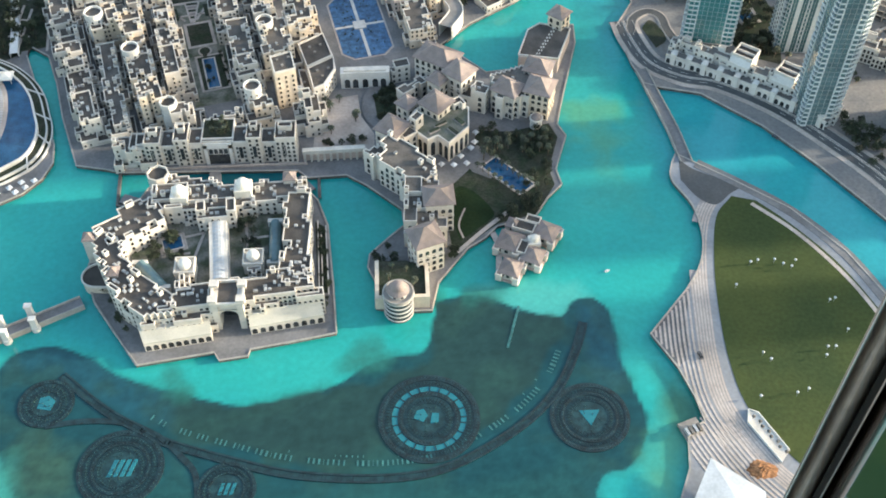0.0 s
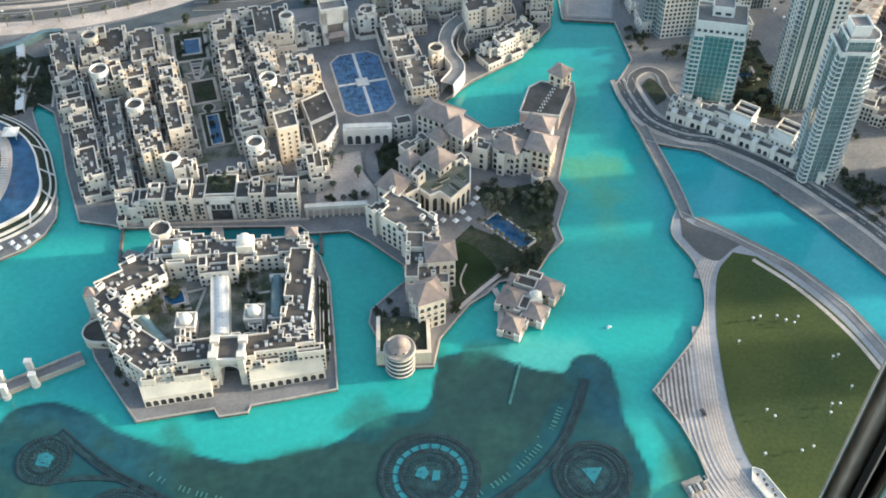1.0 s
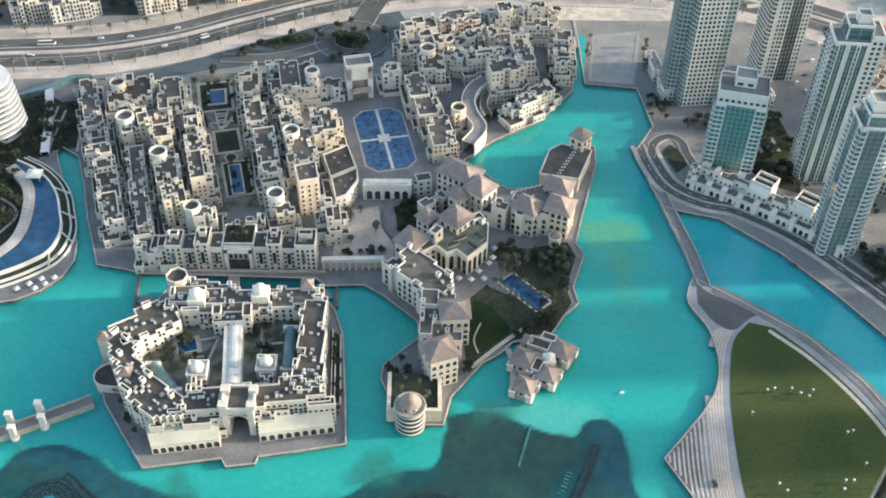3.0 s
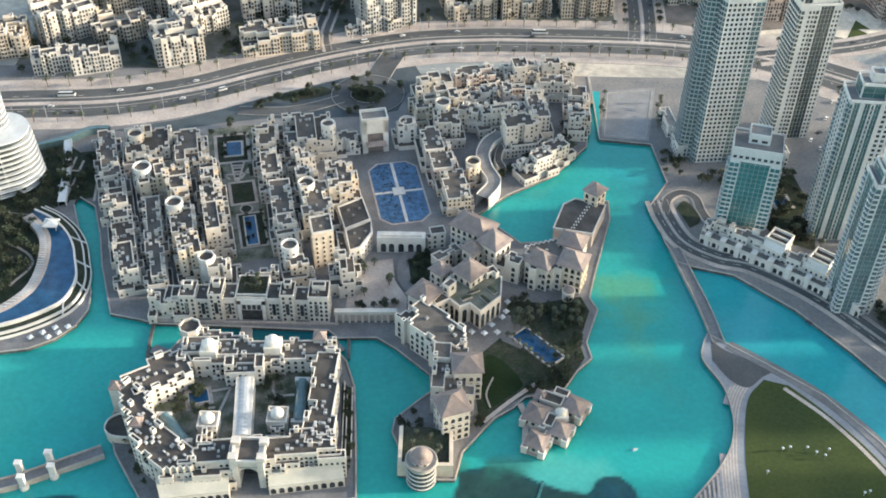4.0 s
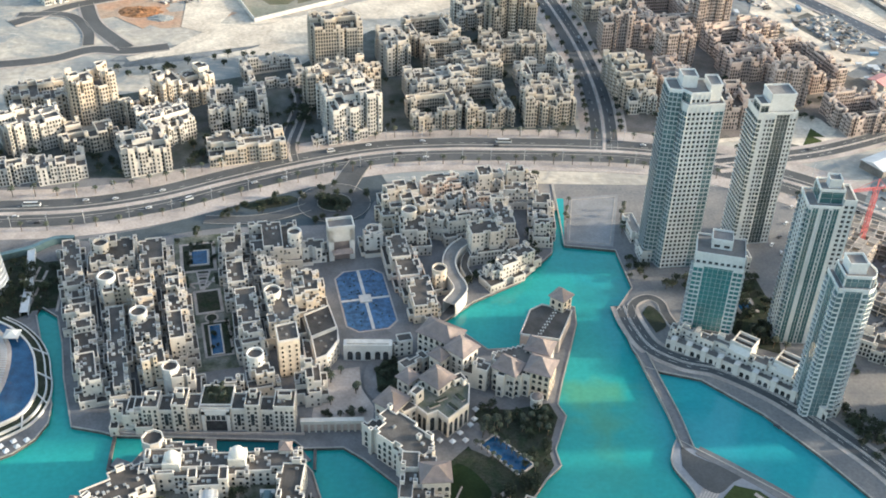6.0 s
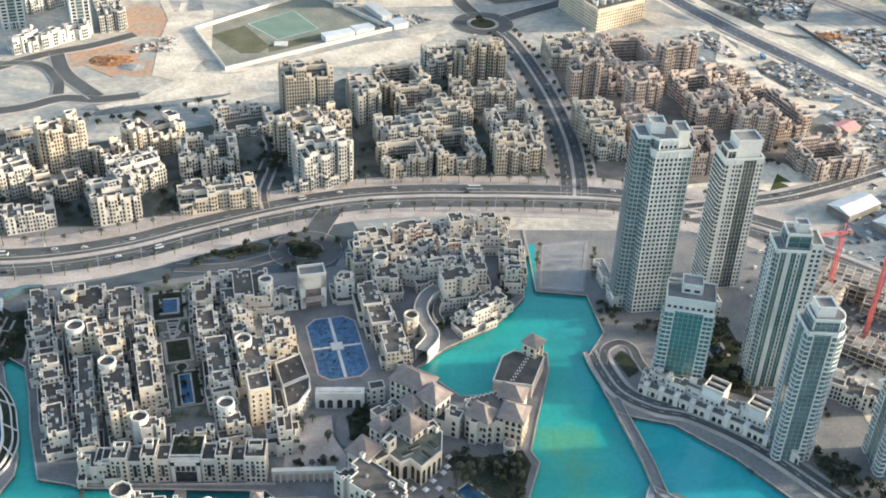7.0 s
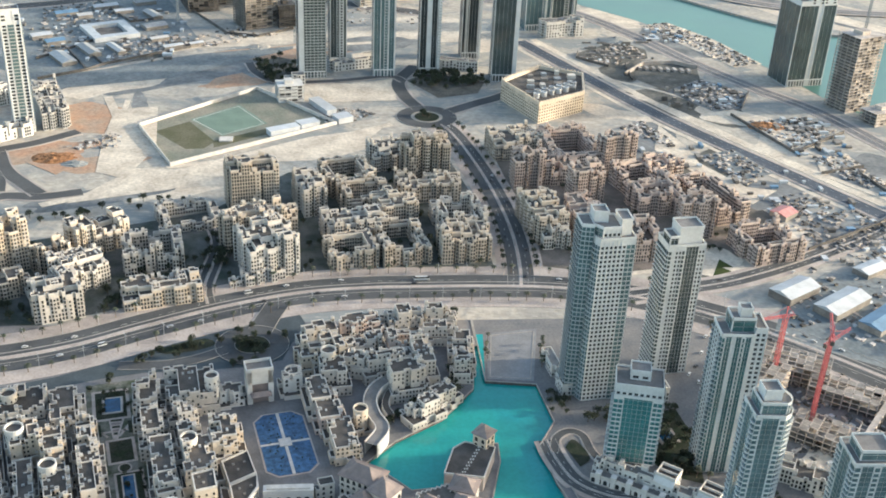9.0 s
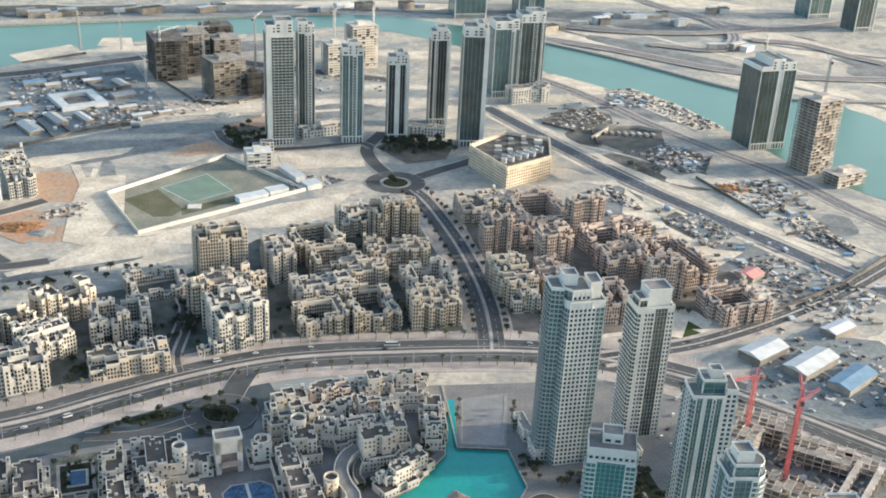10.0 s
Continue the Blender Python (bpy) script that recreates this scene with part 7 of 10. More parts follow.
for i, (a, b) in enumerate(zip(front, front[1:])):
    l, r = math.hypot(b[0] - a[0], b[1] - a[1]), math.atan2(b[1] - a[1], b[0] - a[0])
    for t in (0.25, 0.75):
        s = Shape()
        s.box(-1.5, -1.0, -0.3, 1.5, 3.0, 8.2)
        s.box(-1.8, -1.3, 8.2, 1.8, 3.3, 9.0)
        p = part("bay_tower", s, WHITE, th)
        p.matrix_basis = pose(a[0] + (b[0] - a[0]) * t, a[1] + (b[1] - a[1]) * t, 0, 0, 0, math.degrees(r))
back, rear = offset(front, 6.0), offset(front, 13.5)
terrace_opts = dict(roof=ROOF_PALE, step=2.3, storey=3.3, size=(1.3, 2.1), arch=True, single=False, units=0.03)
plan_house(th, [(back[:4] + rear[:4][::-1], 11.5)], -34, WHITE, 301, g=2.2, notch=0.42, turrets=0.07, rise=2.6, **terrace_opts)
plan_house(th, [(back[3:] + rear[3:][::-1], 10.5)], -40, WHITE, 302, g=2.2, notch=0.42, turrets=0.07, rise=2.6, **terrace_opts)


def sunken_house(x, y, w, d, rot, h):
    """A white house whose dark roof lies sunk behind a tall rim with a cross wall."""
    th = thing("podium_house", x, y, rot, LAND, "white house with a dark sunken roof and tall rim", "building", "podium houses")
    part("wall", body(-w / 2, -d / 2, w / 2, d / 2, h, -0.4, 2.0, 0.7), [WHITE, CAP], th)
    s = Shape()
    s.face([(-w / 2, -d / 2, h), (w / 2, -d / 2, h), (w / 2, d / 2, h), (-w / 2, d / 2, h)])
    part("roof", s, ROOF, th)
    s = Shape()
    s.box(-w / 2 + 0.6, -0.35, h, w / 2 - 0.6, 0.35, h + 1.6)
    part("cross_wall", s, CAP, th)
    s = Shape()
    s.face([(-w / 2 - 0.2, -d / 2 - 0.2, h), (-w / 2 - 0.2, -d / 2 - 3.5, h - 3), (w / 2 + 0.2, -d / 2 - 3.5, h - 3), (w / 2 + 0.2, -d / 2 - 0.2, h)])
    s.box(-w / 2, -d / 2 - 3.2, -0.4, w / 2, -d / 2 - 0.01, h - 3.2)
    part("lean_to", s, WHITE, th)
    f = [(-w / 2, -d / 2 - 3.2, w / 2, -d / 2 - 3.2, 0, h - 3.4), (w / 2, -d / 2, w / 2, d / 2, 0, h), (w / 2, d / 2, -w / 2, d / 2, 0, h), (-w / 2, d / 2, -w / 2, -d / 2, 0, h)]
    wall_windows(th, f, lambda *a: False, 2.6, 3.4, (1.3, 2.1), True, WHITE, GLASS, True)


sunken_house(209, 514, 13, 12, -38, 15)
sunken_house(231, 496, 13, 12, -40, 15)
podium(222, 566 + 46, 26, 16, 4, 10, 88)
podium(163, 640, 8, 50, 8, 9, 89)
pool(225, 569, 10, 11, 10, "blue pool between the towers")
solo("tower_garden", flat([(206, 590), (240, 600), (244, 560), (236, 520), (214, 530), (204, 556)], LAND + 0.06), GARDEN, "planted garden between the towers", "garden", "structure")
# ---- blocks of flats beyond the boulevard ----
def roof_frames(parent, grid, g, rnd, m):
    """Open pergola frames over some roof bays of one height."""
    nx, ny = len(grid), len(grid[0])
    s = Shape()
    for i in range(0, nx - 2, 3):
        for j in range(0, ny - 2, 3):
            h = grid[i][j]
            if h <= 0 or rnd.random() < 0.6 or any(abs(grid[i + a][j + b] - h) > 0.1 for a in range(3) for b in range(3)):
                continue
            x0, y0, x1, y1 = (i - nx / 2) * g + 0.9, (j - ny / 2) * g + 0.9, (i + 3 - nx / 2) * g - 0.9, (j + 3 - ny / 2) * g - 0.9
            z = h + 2.9
            for a, b in (((x0, y0), (x1, y0)), ((x1, y0), (x1, y1)), ((x1, y1), (x0, y1)), ((x0, y1), (x0, y0))):
                s.beam((*a, z), (*b, z), 0.55, 0.45)
                s.box(a[0] - 0.3, a[1] - 0.3, h - 0.05, a[0] + 0.3, a[1] + 0.3, z)
            s.beam(((x0 + x1) / 2, y0, z), ((x0 + x1) / 2, y1, z), 0.4, 0.35)
    if s.f:
        part("pergola", s, m, parent, "open pale pergola frames on the roof", "stuff")


def flats(x, y, w, d, rot, h, seed, yard=False, wall=None, label="", **kw):
    rnd = random.Random(seed)
    wall = wall or (SAND_WALL if seed % 3 else CREAM)
    th = thing("flats", x, y, rot, LAND, label or "sand-coloured block of flats with stepped roofs and deep windows", "building", "blocks of flats")
    grid, g = heights(w * 1.06, d * 1.06, h, rnd, 2.4, 3.4, 0.04, 7.5 if yard else 0.0, (3, 5), (-2, -1, 0, 0, 0, 1))
    toothed(grid, rnd)
    opts = dict(step=2.0, storey=3.4, size=(1.45, 2.45), units=0.03, skip=0.04, split=False, roof=FLAT_ROOF, rim=1.3, balcony=True)
    opts.update(kw)
    roof_frames(th, grid, g, rnd, {PINK_WALL: ROSE_CAP, SAND_WALL: SAND_CAP}.get(wall, CAP))
    house(th, grid, g, wall, cap={PINK_WALL: ROSE_CAP, SAND_WALL: SAND_CAP}.get(wall, CAP), rnd=rnd, **opts)
    return th


flats(-208, 741, 33, 32, 20, 24, 101, wall=CREAM)
flats(-199, 784, 41, 32, 34, 22, 102)
flats(-196, 845, 47, 26, 36, 24, 103, wall=WARM)
flats(-226, 808, 28, 16, 38, 22, 104)
flats(-146, 819, 45, 40, 12, 20, 105, True)
flats(-131, 757, 56, 24, 15, 16, 106, wall=WARM)
flats(-125, 893, 49, 40, 18, 11, 107, True, wall=CREAM)
flats(-51, 808, 42, 40, 20, 34, 108, wall=WHITE, label="large white block of flats above the boulevard")
flats(-58, 782, 44, 10, 18, 8, 208, wall=WHITE, label="low white arcade at the foot of the flats")
flats(-65, 850, 53, 20, 21, 33, 109)
flats(-70, 924, 42, 24, 13, 46, 110, wall=SAND_WALL, label="tall sand-coloured block of flats")
flats(-17, 925, 24, 46, 13, 27, 111)
flats(16, 968, 44, 50, 16, 20, 112, True)
flats(33, 924, 42, 38, 10, 20, 113, True)
flats(61, 1019, 38, 24, 18, 22, 114)
flats(95, 994, 44, 26, 6, 41, 115, wall=SAND_WALL, label="tall sand-coloured block of flats")
flats(95, 943, 58, 28, 8, 19, 116)
flats(22, 865, 52, 24, 14, 20, 117)
flats(18, 820, 38, 36, 12, 17, 118, True)
flats(61, 836, 38, 56, 11, 16, 119, True)
flats(117, 879, 40, 46, 8, 20, 120, True)
flats(116, 826, 40, 30, 5, 25, 121)
flats(193, 876, 30, 60, 8, 27, 122)
flats(199, 846, 22, 20, 4, 19, 123)
flats(196, 976, 32, 26, 8, 35, 124, wall=PINK_WALL)
flats(251, 1030, 50, 70, 9, 22, 125, True, wall=PINK_WALL)
flats(245, 935, 32, 20, 12, 35, 126, wall=PINK_WALL)
flats(292, 1003, 35, 20, 13, 42, 127, wall=PINK_WALL, label="tall rosy block of flats")
flats(308, 959, 40, 50, 18, 18, 128, True, wall=PINK_WALL)
flats(311, 918, 46, 34, 8, 20, 129, True, wall=PINK_WALL)
flats(367, 920, 34, 72, 16, 18, 130, True, wall=PINK_WALL)
flats(333, 866, 32, 22, 2, 35, 131, wall=PINK_WALL)
flats(387, 828, 50, 42, 14, 18, 132, True, wall=PINK_WALL)
flats(272, 826, 26, 30, 4, 27, 133, wall=PINK_WALL)
flats(194, 1052, 50, 36, 14, 20, 134)
flats(228, 985, 40, 30, 10, 20, 135, wall=PINK_WALL)
flats(342, 1000, 30, 30, 20, 14, 136, wall=PINK_WALL)
flats(230, 880, 24, 40, 6, 24, 137, wall=PINK_WALL)
flats(-267, 722, 33, 21, 18, 14, 138, wall=WHITE)
flats(-299, 717, 28, 20, 19, 14, 139, wall=WHITE)
flats(-258, 768, 44, 24, 26, 14, 140)
flats(-302, 769, 43, 26, 33, 26, 141)
flats(-310, 820, 50, 30, 22, 22, 147, wall=WARM)
flats(-345, 740, 40, 26, 15, 18, 148)
flats(-40, 870, 24, 20, 12, 22, 142)
flats(60, 890, 40, 24, 12, 22, 143)
flats(-263, 810, 35, 22, 30, 42, 144, wall=WARM, label="tall orange-sand block of flats")
flats(-222, 765, 26, 16, 30, 12, 146, wall=WHITE)
# pale hall with a dark sunk roof and plant on it
hall_plan = [(203, 1210), (235, 1134), (294, 1172), (306, 1236), (256, 1262)]
th = thing("pale_hall", 0, 0, 0, LAND, "large pale yellow hall with a dark sunk roof full of plant", "building")
s = Shape()
s.prism(hall_plan, -0.5, 24, 0, top=False)
part("wall", s, WARM, th)
part("parapet", ribbon(hall_plan + hall_plan[:1], 2.0, -0.4, 21, 25.5), WARM, th)
s = Shape()
s.prism(hall_plan, 20, 21.5)
part("roof", s, FLAT_ROOF, th)
fw = []
for a, b in zip(hall_plan, hall_plan[1:] + hall_plan[:1]):
    fw.append((*a, *b, 0, 23))
wall_windows(th, fw, lambda *a: False, 3.6, 3.6, (1.7, 1.9), False, WARM, GLASS, False)
for a, b in zip(hall_plan, hall_plan[1:] + hall_plan[:1]):
    l = math.hypot(b[0] - a[0], b[1] - a[1])
    n = int(l / 4.2)
    s = Shape()
    s.box(-0.8, -0.55, 18, 0.8, 0.0, 27.0)
    me = s.mesh("buttress", WARM)
    for i in range(n):
        t = (i + 0.5) / n
        piece("buttress", me, th, pose(a[0] + (b[0] - a[0]) * t, a[1] + (b[1] - a[1]) * t, 0, 0, 0, math.degrees(math.atan2(b[1] - a[1], b[0] - a[0]))))
rnd = random.Random(150)
for i in range(16):
    s = Shape()
    x, y = 226 + i % 4 * 17 + (i // 4) * 4, 1168 + i // 4 * 20 + i % 4 * 5
    s.box(x, y, 21.5, x + rnd.uniform(5, 10), y + rnd.uniform(5, 9), 21.5 + rnd.uniform(2.5, 5))
    part("roof_plant", s, (CONCRETE, METAL, CREAM)[i % 3], th)
rnd = random.Random(151)
for i in range(12):
    s = Shape()
    x, y = 236 + i % 6 * 9.5 + i // 6 * 3, 1160 + i % 6 * 5.5 + i // 6 * 12
    s.drum(x, y, 3.6, 3.6, 21.4, 26, 14)
    s.ring(x, y, 2.6, 3.9, 25.6, 27, 14)
    part("ventilator", s, METAL, th)

# ring of six dark far towers
def far_tower(x, y, w, d, rot, h, front, left, right, crown, glass=None, pier=None):
    """front, left, right: bays of the sides that show; crown: (share of the width, extra height) blocks over the roof; pier: where white corner piers stand."""
    glass = glass or GREY_GLASS
    bodies = [(rect(-w / 2, -d / 2, w / 2, d / 2), 0, h - 12, [front, right, front, left])]
    x0 = -w / 2 + 0.4
    for k, (share, up) in enumerate(crown):
        x1 = x0 + (w - 0.8) * share
        bodies.append((rect(x0, -d / 2 + 0.5 + 0.4 * k, x1 - 0.05, d / 2 - 0.5 - 0.4 * k), h - 12, h - 12 + up, ["wpw" if share > 0.3 else "w", "pp", "w", "pp"]))
        x0 = x1
    t = tower("far_tower", x, y, rot, bodies, "grey-green glass residential tower with pale piers and stepped crown", TOWER_WHITE, glass, 3.6, BALUSTRADE, DARK_GLASS)
    for at, wide in pier or ((-0.5, 1.6), (0.5, 1.6)):
        s = Shape()
        px = at * w - (wide if at > 0 else 0)
        s.box(px, -d / 2 - 0.9, 0, px + wide, -d / 2 - 0.02, h - 4)
        part("corner_pier", s, TOWER_WHITE, t)
    s = Shape()
    s.box(-w / 2 + 0.6, -d / 2 - 1.7, 8, w / 2 - 0.6, -d / 2 - 0.95, 9.2)
    part("base_lintel", s, TOWER_WHITE, t)
    s = Shape()
    s.box(-0.5, -0.6, -0.3, 0.5, 0, 8)
    me = s.mesh("base_pillar", TOWER_WHITE)
    for i in range(int(w / 4)):
        piece("base_pillar", me, t, pose(-w / 2 + 1.5 + i * 4, -d / 2 - 0.95, 0))
    s = Shape()
    for a in (-0.18, 0.12):
        s.beam((a * w, 0, h - 2), (a * w, 0, h + 7), 0.5)
    s.beam((-0.18 * w, 0, h + 5), (0.12 * w, 0, h + 5), 0.4)
    part("roof_mast", s, METAL, t)
    return t


far_tower(-20, 1293, 32, 26, 8, 150, "pbbbbbb", "gggg", "bb", [(0.35, 9), (0.65, 14)], None, ((-0.5, 6.0),))
far_tower(12, 1345, 20, 22, 8, 138, "ggbwg", "ggg", "gg", [(0.6, 13), (0.4, 9)], None, ((0.1, 1.2), (0.34, 1.2)))
far_tower(68, 1300, 26, 20, 4, 123, "gggbgg", "gg", "bb", [(0.3, 8), (0.45, 14), (0.25, 7)], BLUE_GLASS, ((-0.2, 0.9), (0.22, 0.9), (0.5, 1.2)))
far_tower(125, 1308, 25, 20, 2, 110, "ggpggb", "gg", "bb", [(0.4, 8), (0.35, 14), (0.25, 10)], DARK_GLASS, ((0.06, 1.2), (0.5, 3.2)))
far_tower(184, 1372, 24, 22, 2, 125, "gbgggw", "gg", "bb", [(0.3, 10), (0.5, 15), (0.2, 8)], DARK_GLASS, ((-0.3, 1.4), (0.5, 2.6)))
far_tower(216, 1288, 30, 26, -2, 151, "gggggg", "ggg", "pbp", [(0.55, 11), (0.25, 15), (0.2, 9)], None, ((0.5, 5.0),))
far_tower(293, 1505, 36, 30, 8, 110, "ggggbg", "gggg", "bb", [(0.7, 10), (0.3, 13)], BLUE_GLASS, ((0.3, 1.0),))
far_tower(332, 1515, 36, 30, 8, 118, "gggbgb", "gggg", "bb", [(0.4, 10), (0.6, 14)], GREY_GLASS, ((0.42, 1.6),))
far_tower(596, 1290, 50, 44, 10, 116, "ggggpggg", "gggg", "bbbb", [(0.3, 4), (0.35, 13), (0.35, 9)], GREY_GLASS, ((0.14, 0.8),))
far_tower(-318, 1110, 20, 18, 20, 130, "wbw", "ww", "bb", [(1.0, 12)], BLUE_GLASS)
# hazy towers beyond the creek
far_tower(318, 2010, 60, 50, 6, 190, "gggggg", "ggg", "bbb", [(1.0, 12)], BLUE_GLASS)
far_tower(440, 2040, 52, 44, 6, 230, "ggbgg", "ggg", "bbb", [(1.0, 12)], BLUE_GLASS)
far_tower(1020, 2060, 52, 44, 14, 120, "ggbgg", "ggg", "bbb", [(0.5, 12), (0.5, 8)], BLUE_GLASS)
far_tower(1060, 1950, 44, 40, 14, 170, "ggggw", "ggg", "bbb", [(1.0, 12)], GREY_GLASS)
for x, y, w, d, rot, h, seed in ((30, 1320, 56, 14, 22, 12, 161), (160, 1322, 60, 14, -12, 12, 162), (325, 1470, 60, 22, 14, 22, 163), (-40, 1262, 24, 16, 10, 8, 164)):
    rnd = random.Random(seed)
    th = thing("podium_house", x, y, rot, LAND, "low white arcaded terrace below the far towers", "building", "podium houses")
    grid, g = heights(w, d, h, rnd, 3.0)
    house(th, grid, g, WHITE, roof=ROOF_PALE, step=3.6, storey=3.8, size=(2.0, 2.4), rnd=rnd)
flats(-343, 1076, 76, 18, 40, 13, 165, wall=WHITE, label="long white arcaded terrace at the towers' foot", balcony=False, size=(2.0, 2.6))
flats(-302, 1160, 28, 100, 20, 18, 166, wall=WHITE, label="white terrace with many windows at a tower's foot", balcony=False)
flats(-372, 1180, 60, 24, 40, 14, 167, wall=WHITE, label="white terrace round a court", balcony=False)
far_tower(-392, 1122, 24, 20, 20, 130, "wbw", "ww", "bb", [(1.0, 12)], BLUE_GLASS)

# concrete frames under construction
def frame_block(x, y, w, d, rot, floors, label, wall=CONCRETE, fill=0.5, seed=1, storey=3.8, core=0.42):
    rnd = random.Random(seed)
    th = thing("unfinished_block", x, y, rot, LAND, label, "building", "unfinished blocks")
    for f in range(floors + 1):
        s = Shape()
        s.box(-w / 2, -d / 2, f * storey, w / 2, d / 2, f * storey + 0.5, bottom=True)
        part("floor_slab", s, wall, th)
    nx, ny = max(2, int(w / 7)), max(2, int(d / 7))
    s = Shape()
    for i in range(nx + 1):
        for j in range(ny + 1):
            if 0 < i < nx and 0 < j < ny:
                continue
            px, py = -w / 2 + 0.5 + (w - 1) * i / nx, -d / 2 + 0.5 + (d - 1) * j / ny
            s.box(px - 0.4, py - 0.4, 0, px + 0.4, py + 0.4, floors * storey)
    part("column", s, wall, th, "rows of bare concrete columns", "stuff")
    s = Shape()
    s.box(-w * core, -d * core, 0, w * core, d * core, floors * storey - 0.3)
    part("core", s, DARK_CONCRETE, th)
    s = Shape()
    for f in range(floors):
        for i in range(nx):
            if rnd.random() < fill:
                a, b = -w / 2 + w * i / nx, -w / 2 + w * (i + 1) / nx
                s.box(a + 0.5, -d / 2 + 0.1, f * storey + 0.5, b - 0.5, -d / 2 + 0.5, f * storey + storey * 0.75)
    part("infill_wall", s, wall, th, "", "stuff")
    s = Shape()
    s.box(-w * 0.2, -d * 0.2, floors * storey, w * 0.1, d * 0.2, floors * storey + 5)
    part("lift_head", s, wall, th)
    return th


frame_block(-185, 1590, 44, 70, 17, 15, "dark unfinished concrete block with open floors", DARK_CONCRETE, 0.3, 1)
frame_block(-150, 1620, 40, 50, 17, 15, "unfinished concrete block with open floors", CONCRETE, 0.6, 2)
frame_block(-122, 1700, 46, 40, 17, 13, "unfinished dark concrete block with open floors", DARK_CONCRETE, 0.4, 31)
frame_block(-58, 1500, 26, 24, 20, 8, "low unfinished concrete block", DARK_CONCRETE, 0.4, 32)
frame_block(-99, 1500, 48, 42, 28, 13, "unfinished concrete block with pale infill walls", CONCRETE, 0.75, 3)
frame_block(-105, 1620, 40, 40, 20, 13, "unfinished grey concrete block", CONCRETE, 0.5, 4)
frame_block(60, 1610, 36, 30, 20, 12, "pale concrete block with framed bays", CREAM, 0.8, 5)
frame_block(100, 1650, 42, 34, 20, 17, "pale concrete block with framed bays", CREAM, 0.7, 6)
frame_block(625, 1195, 42, 34, 24, 24, "unfinished grey tower with open floors", PALE_CONCRETE, 0.35, 7)
frame_block(648, 1150, 50, 26, 24, 4, "low unfinished wing of the tower", PALE_CONCRETE, 0.4, 8)
flats(300, 520, 34, 18, -30, 8, 211, wall=WHITE, label="low white hall with a dark flat roof behind the towers", balcony=False)
frame_block(-44, 1208, 30, 24, 12, 5, "small white framed block beside the field", WHITE, 0.6, 12)

def skeleton(x, y, w, d, rot, floors, seed):
    """An open concrete frame: columns, beams both ways and floor slabs with bays still missing."""
    rnd = random.Random(seed)
    th = thing("concrete_skeleton", x, y, rot, LAND, "open pale concrete frame of a building site", "building site", "concrete frames")
    nx, ny, st = max(2, round(w / 6)), max(2, round(d / 6)), 4.0
    ax, ay = [-w / 2 + w * i / nx for i in range(nx + 1)], [-d / 2 + d * j / ny for j in range(ny + 1)]
    c = Shape()
    for px in ax:
        for py in ay:
            c.box(px - 0.35, py - 0.35, -0.3, px + 0.35, py + 0.35, floors * st + rnd.choice((0, 0, 1.5)))
    part("column", c, PALE_CONCRETE, th, "rows of bare concrete columns", "stuff")
    for f in range(1, floors + 1):
        b, p = Shape(), Shape()
        for px in ax:
            b.box(px - 0.3, ay[0] + 0.02, f * st - 0.7, px + 0.3, ay[-1] - 0.02, f * st, bottom=True)
        for py in ay:
            b.box(ax[0], py - 0.3, f * st - 0.69, ax[-1], py + 0.3, f * st + 0.01, bottom=True)
        for i in range(nx):
            for j in range(ny):
                if rnd.random() < (0.8 if f < floors else 0.35):
                    p.box(ax[i] + 0.3, ay[j] + 0.3, f * st - 0.3, ax[i + 1] - 0.3, ay[j + 1] - 0.3, f * st - 0.05, bottom=True)
        part("floor_beam", b, PALE_CONCRETE, th, "", "stuff")
        if p.f:
            part("floor_slab", p, CONCRETE, th, "", "stuff")


for x, y, w, d, rot, n, k in ((300, 606, 30, 44, -38, 6, 9), (340, 636, 48, 24, -30, 4, 21), (364, 604, 48, 22, -34, 3, 22), (398, 590, 36, 20, -36, 2, 23), (330, 560, 40, 24, -38, 3, 24), (366, 548, 34, 22, -40, 2, 25)):
    skeleton(x, y, w, d, rot, n, k)
for x, y in ((372, 570), (384, 562)):
    th = thing("site_wall", x, y, 48, LAND, "long pale formwork wall on the building site", "building site", "site walls")
    s = Shape()
    s.box(-28, -2.2, -0.3, 28, 2.2, 9)
    part("wall", s, PALE_CONCRETE, th)
    for q in range(8):
        s = Shape()
        s.box(-27 + q * 7.4, -3.0, -0.3, -25.8 + q * 7.4, -2.2, 9.6)
        part("rib", s, CONCRETE, th)

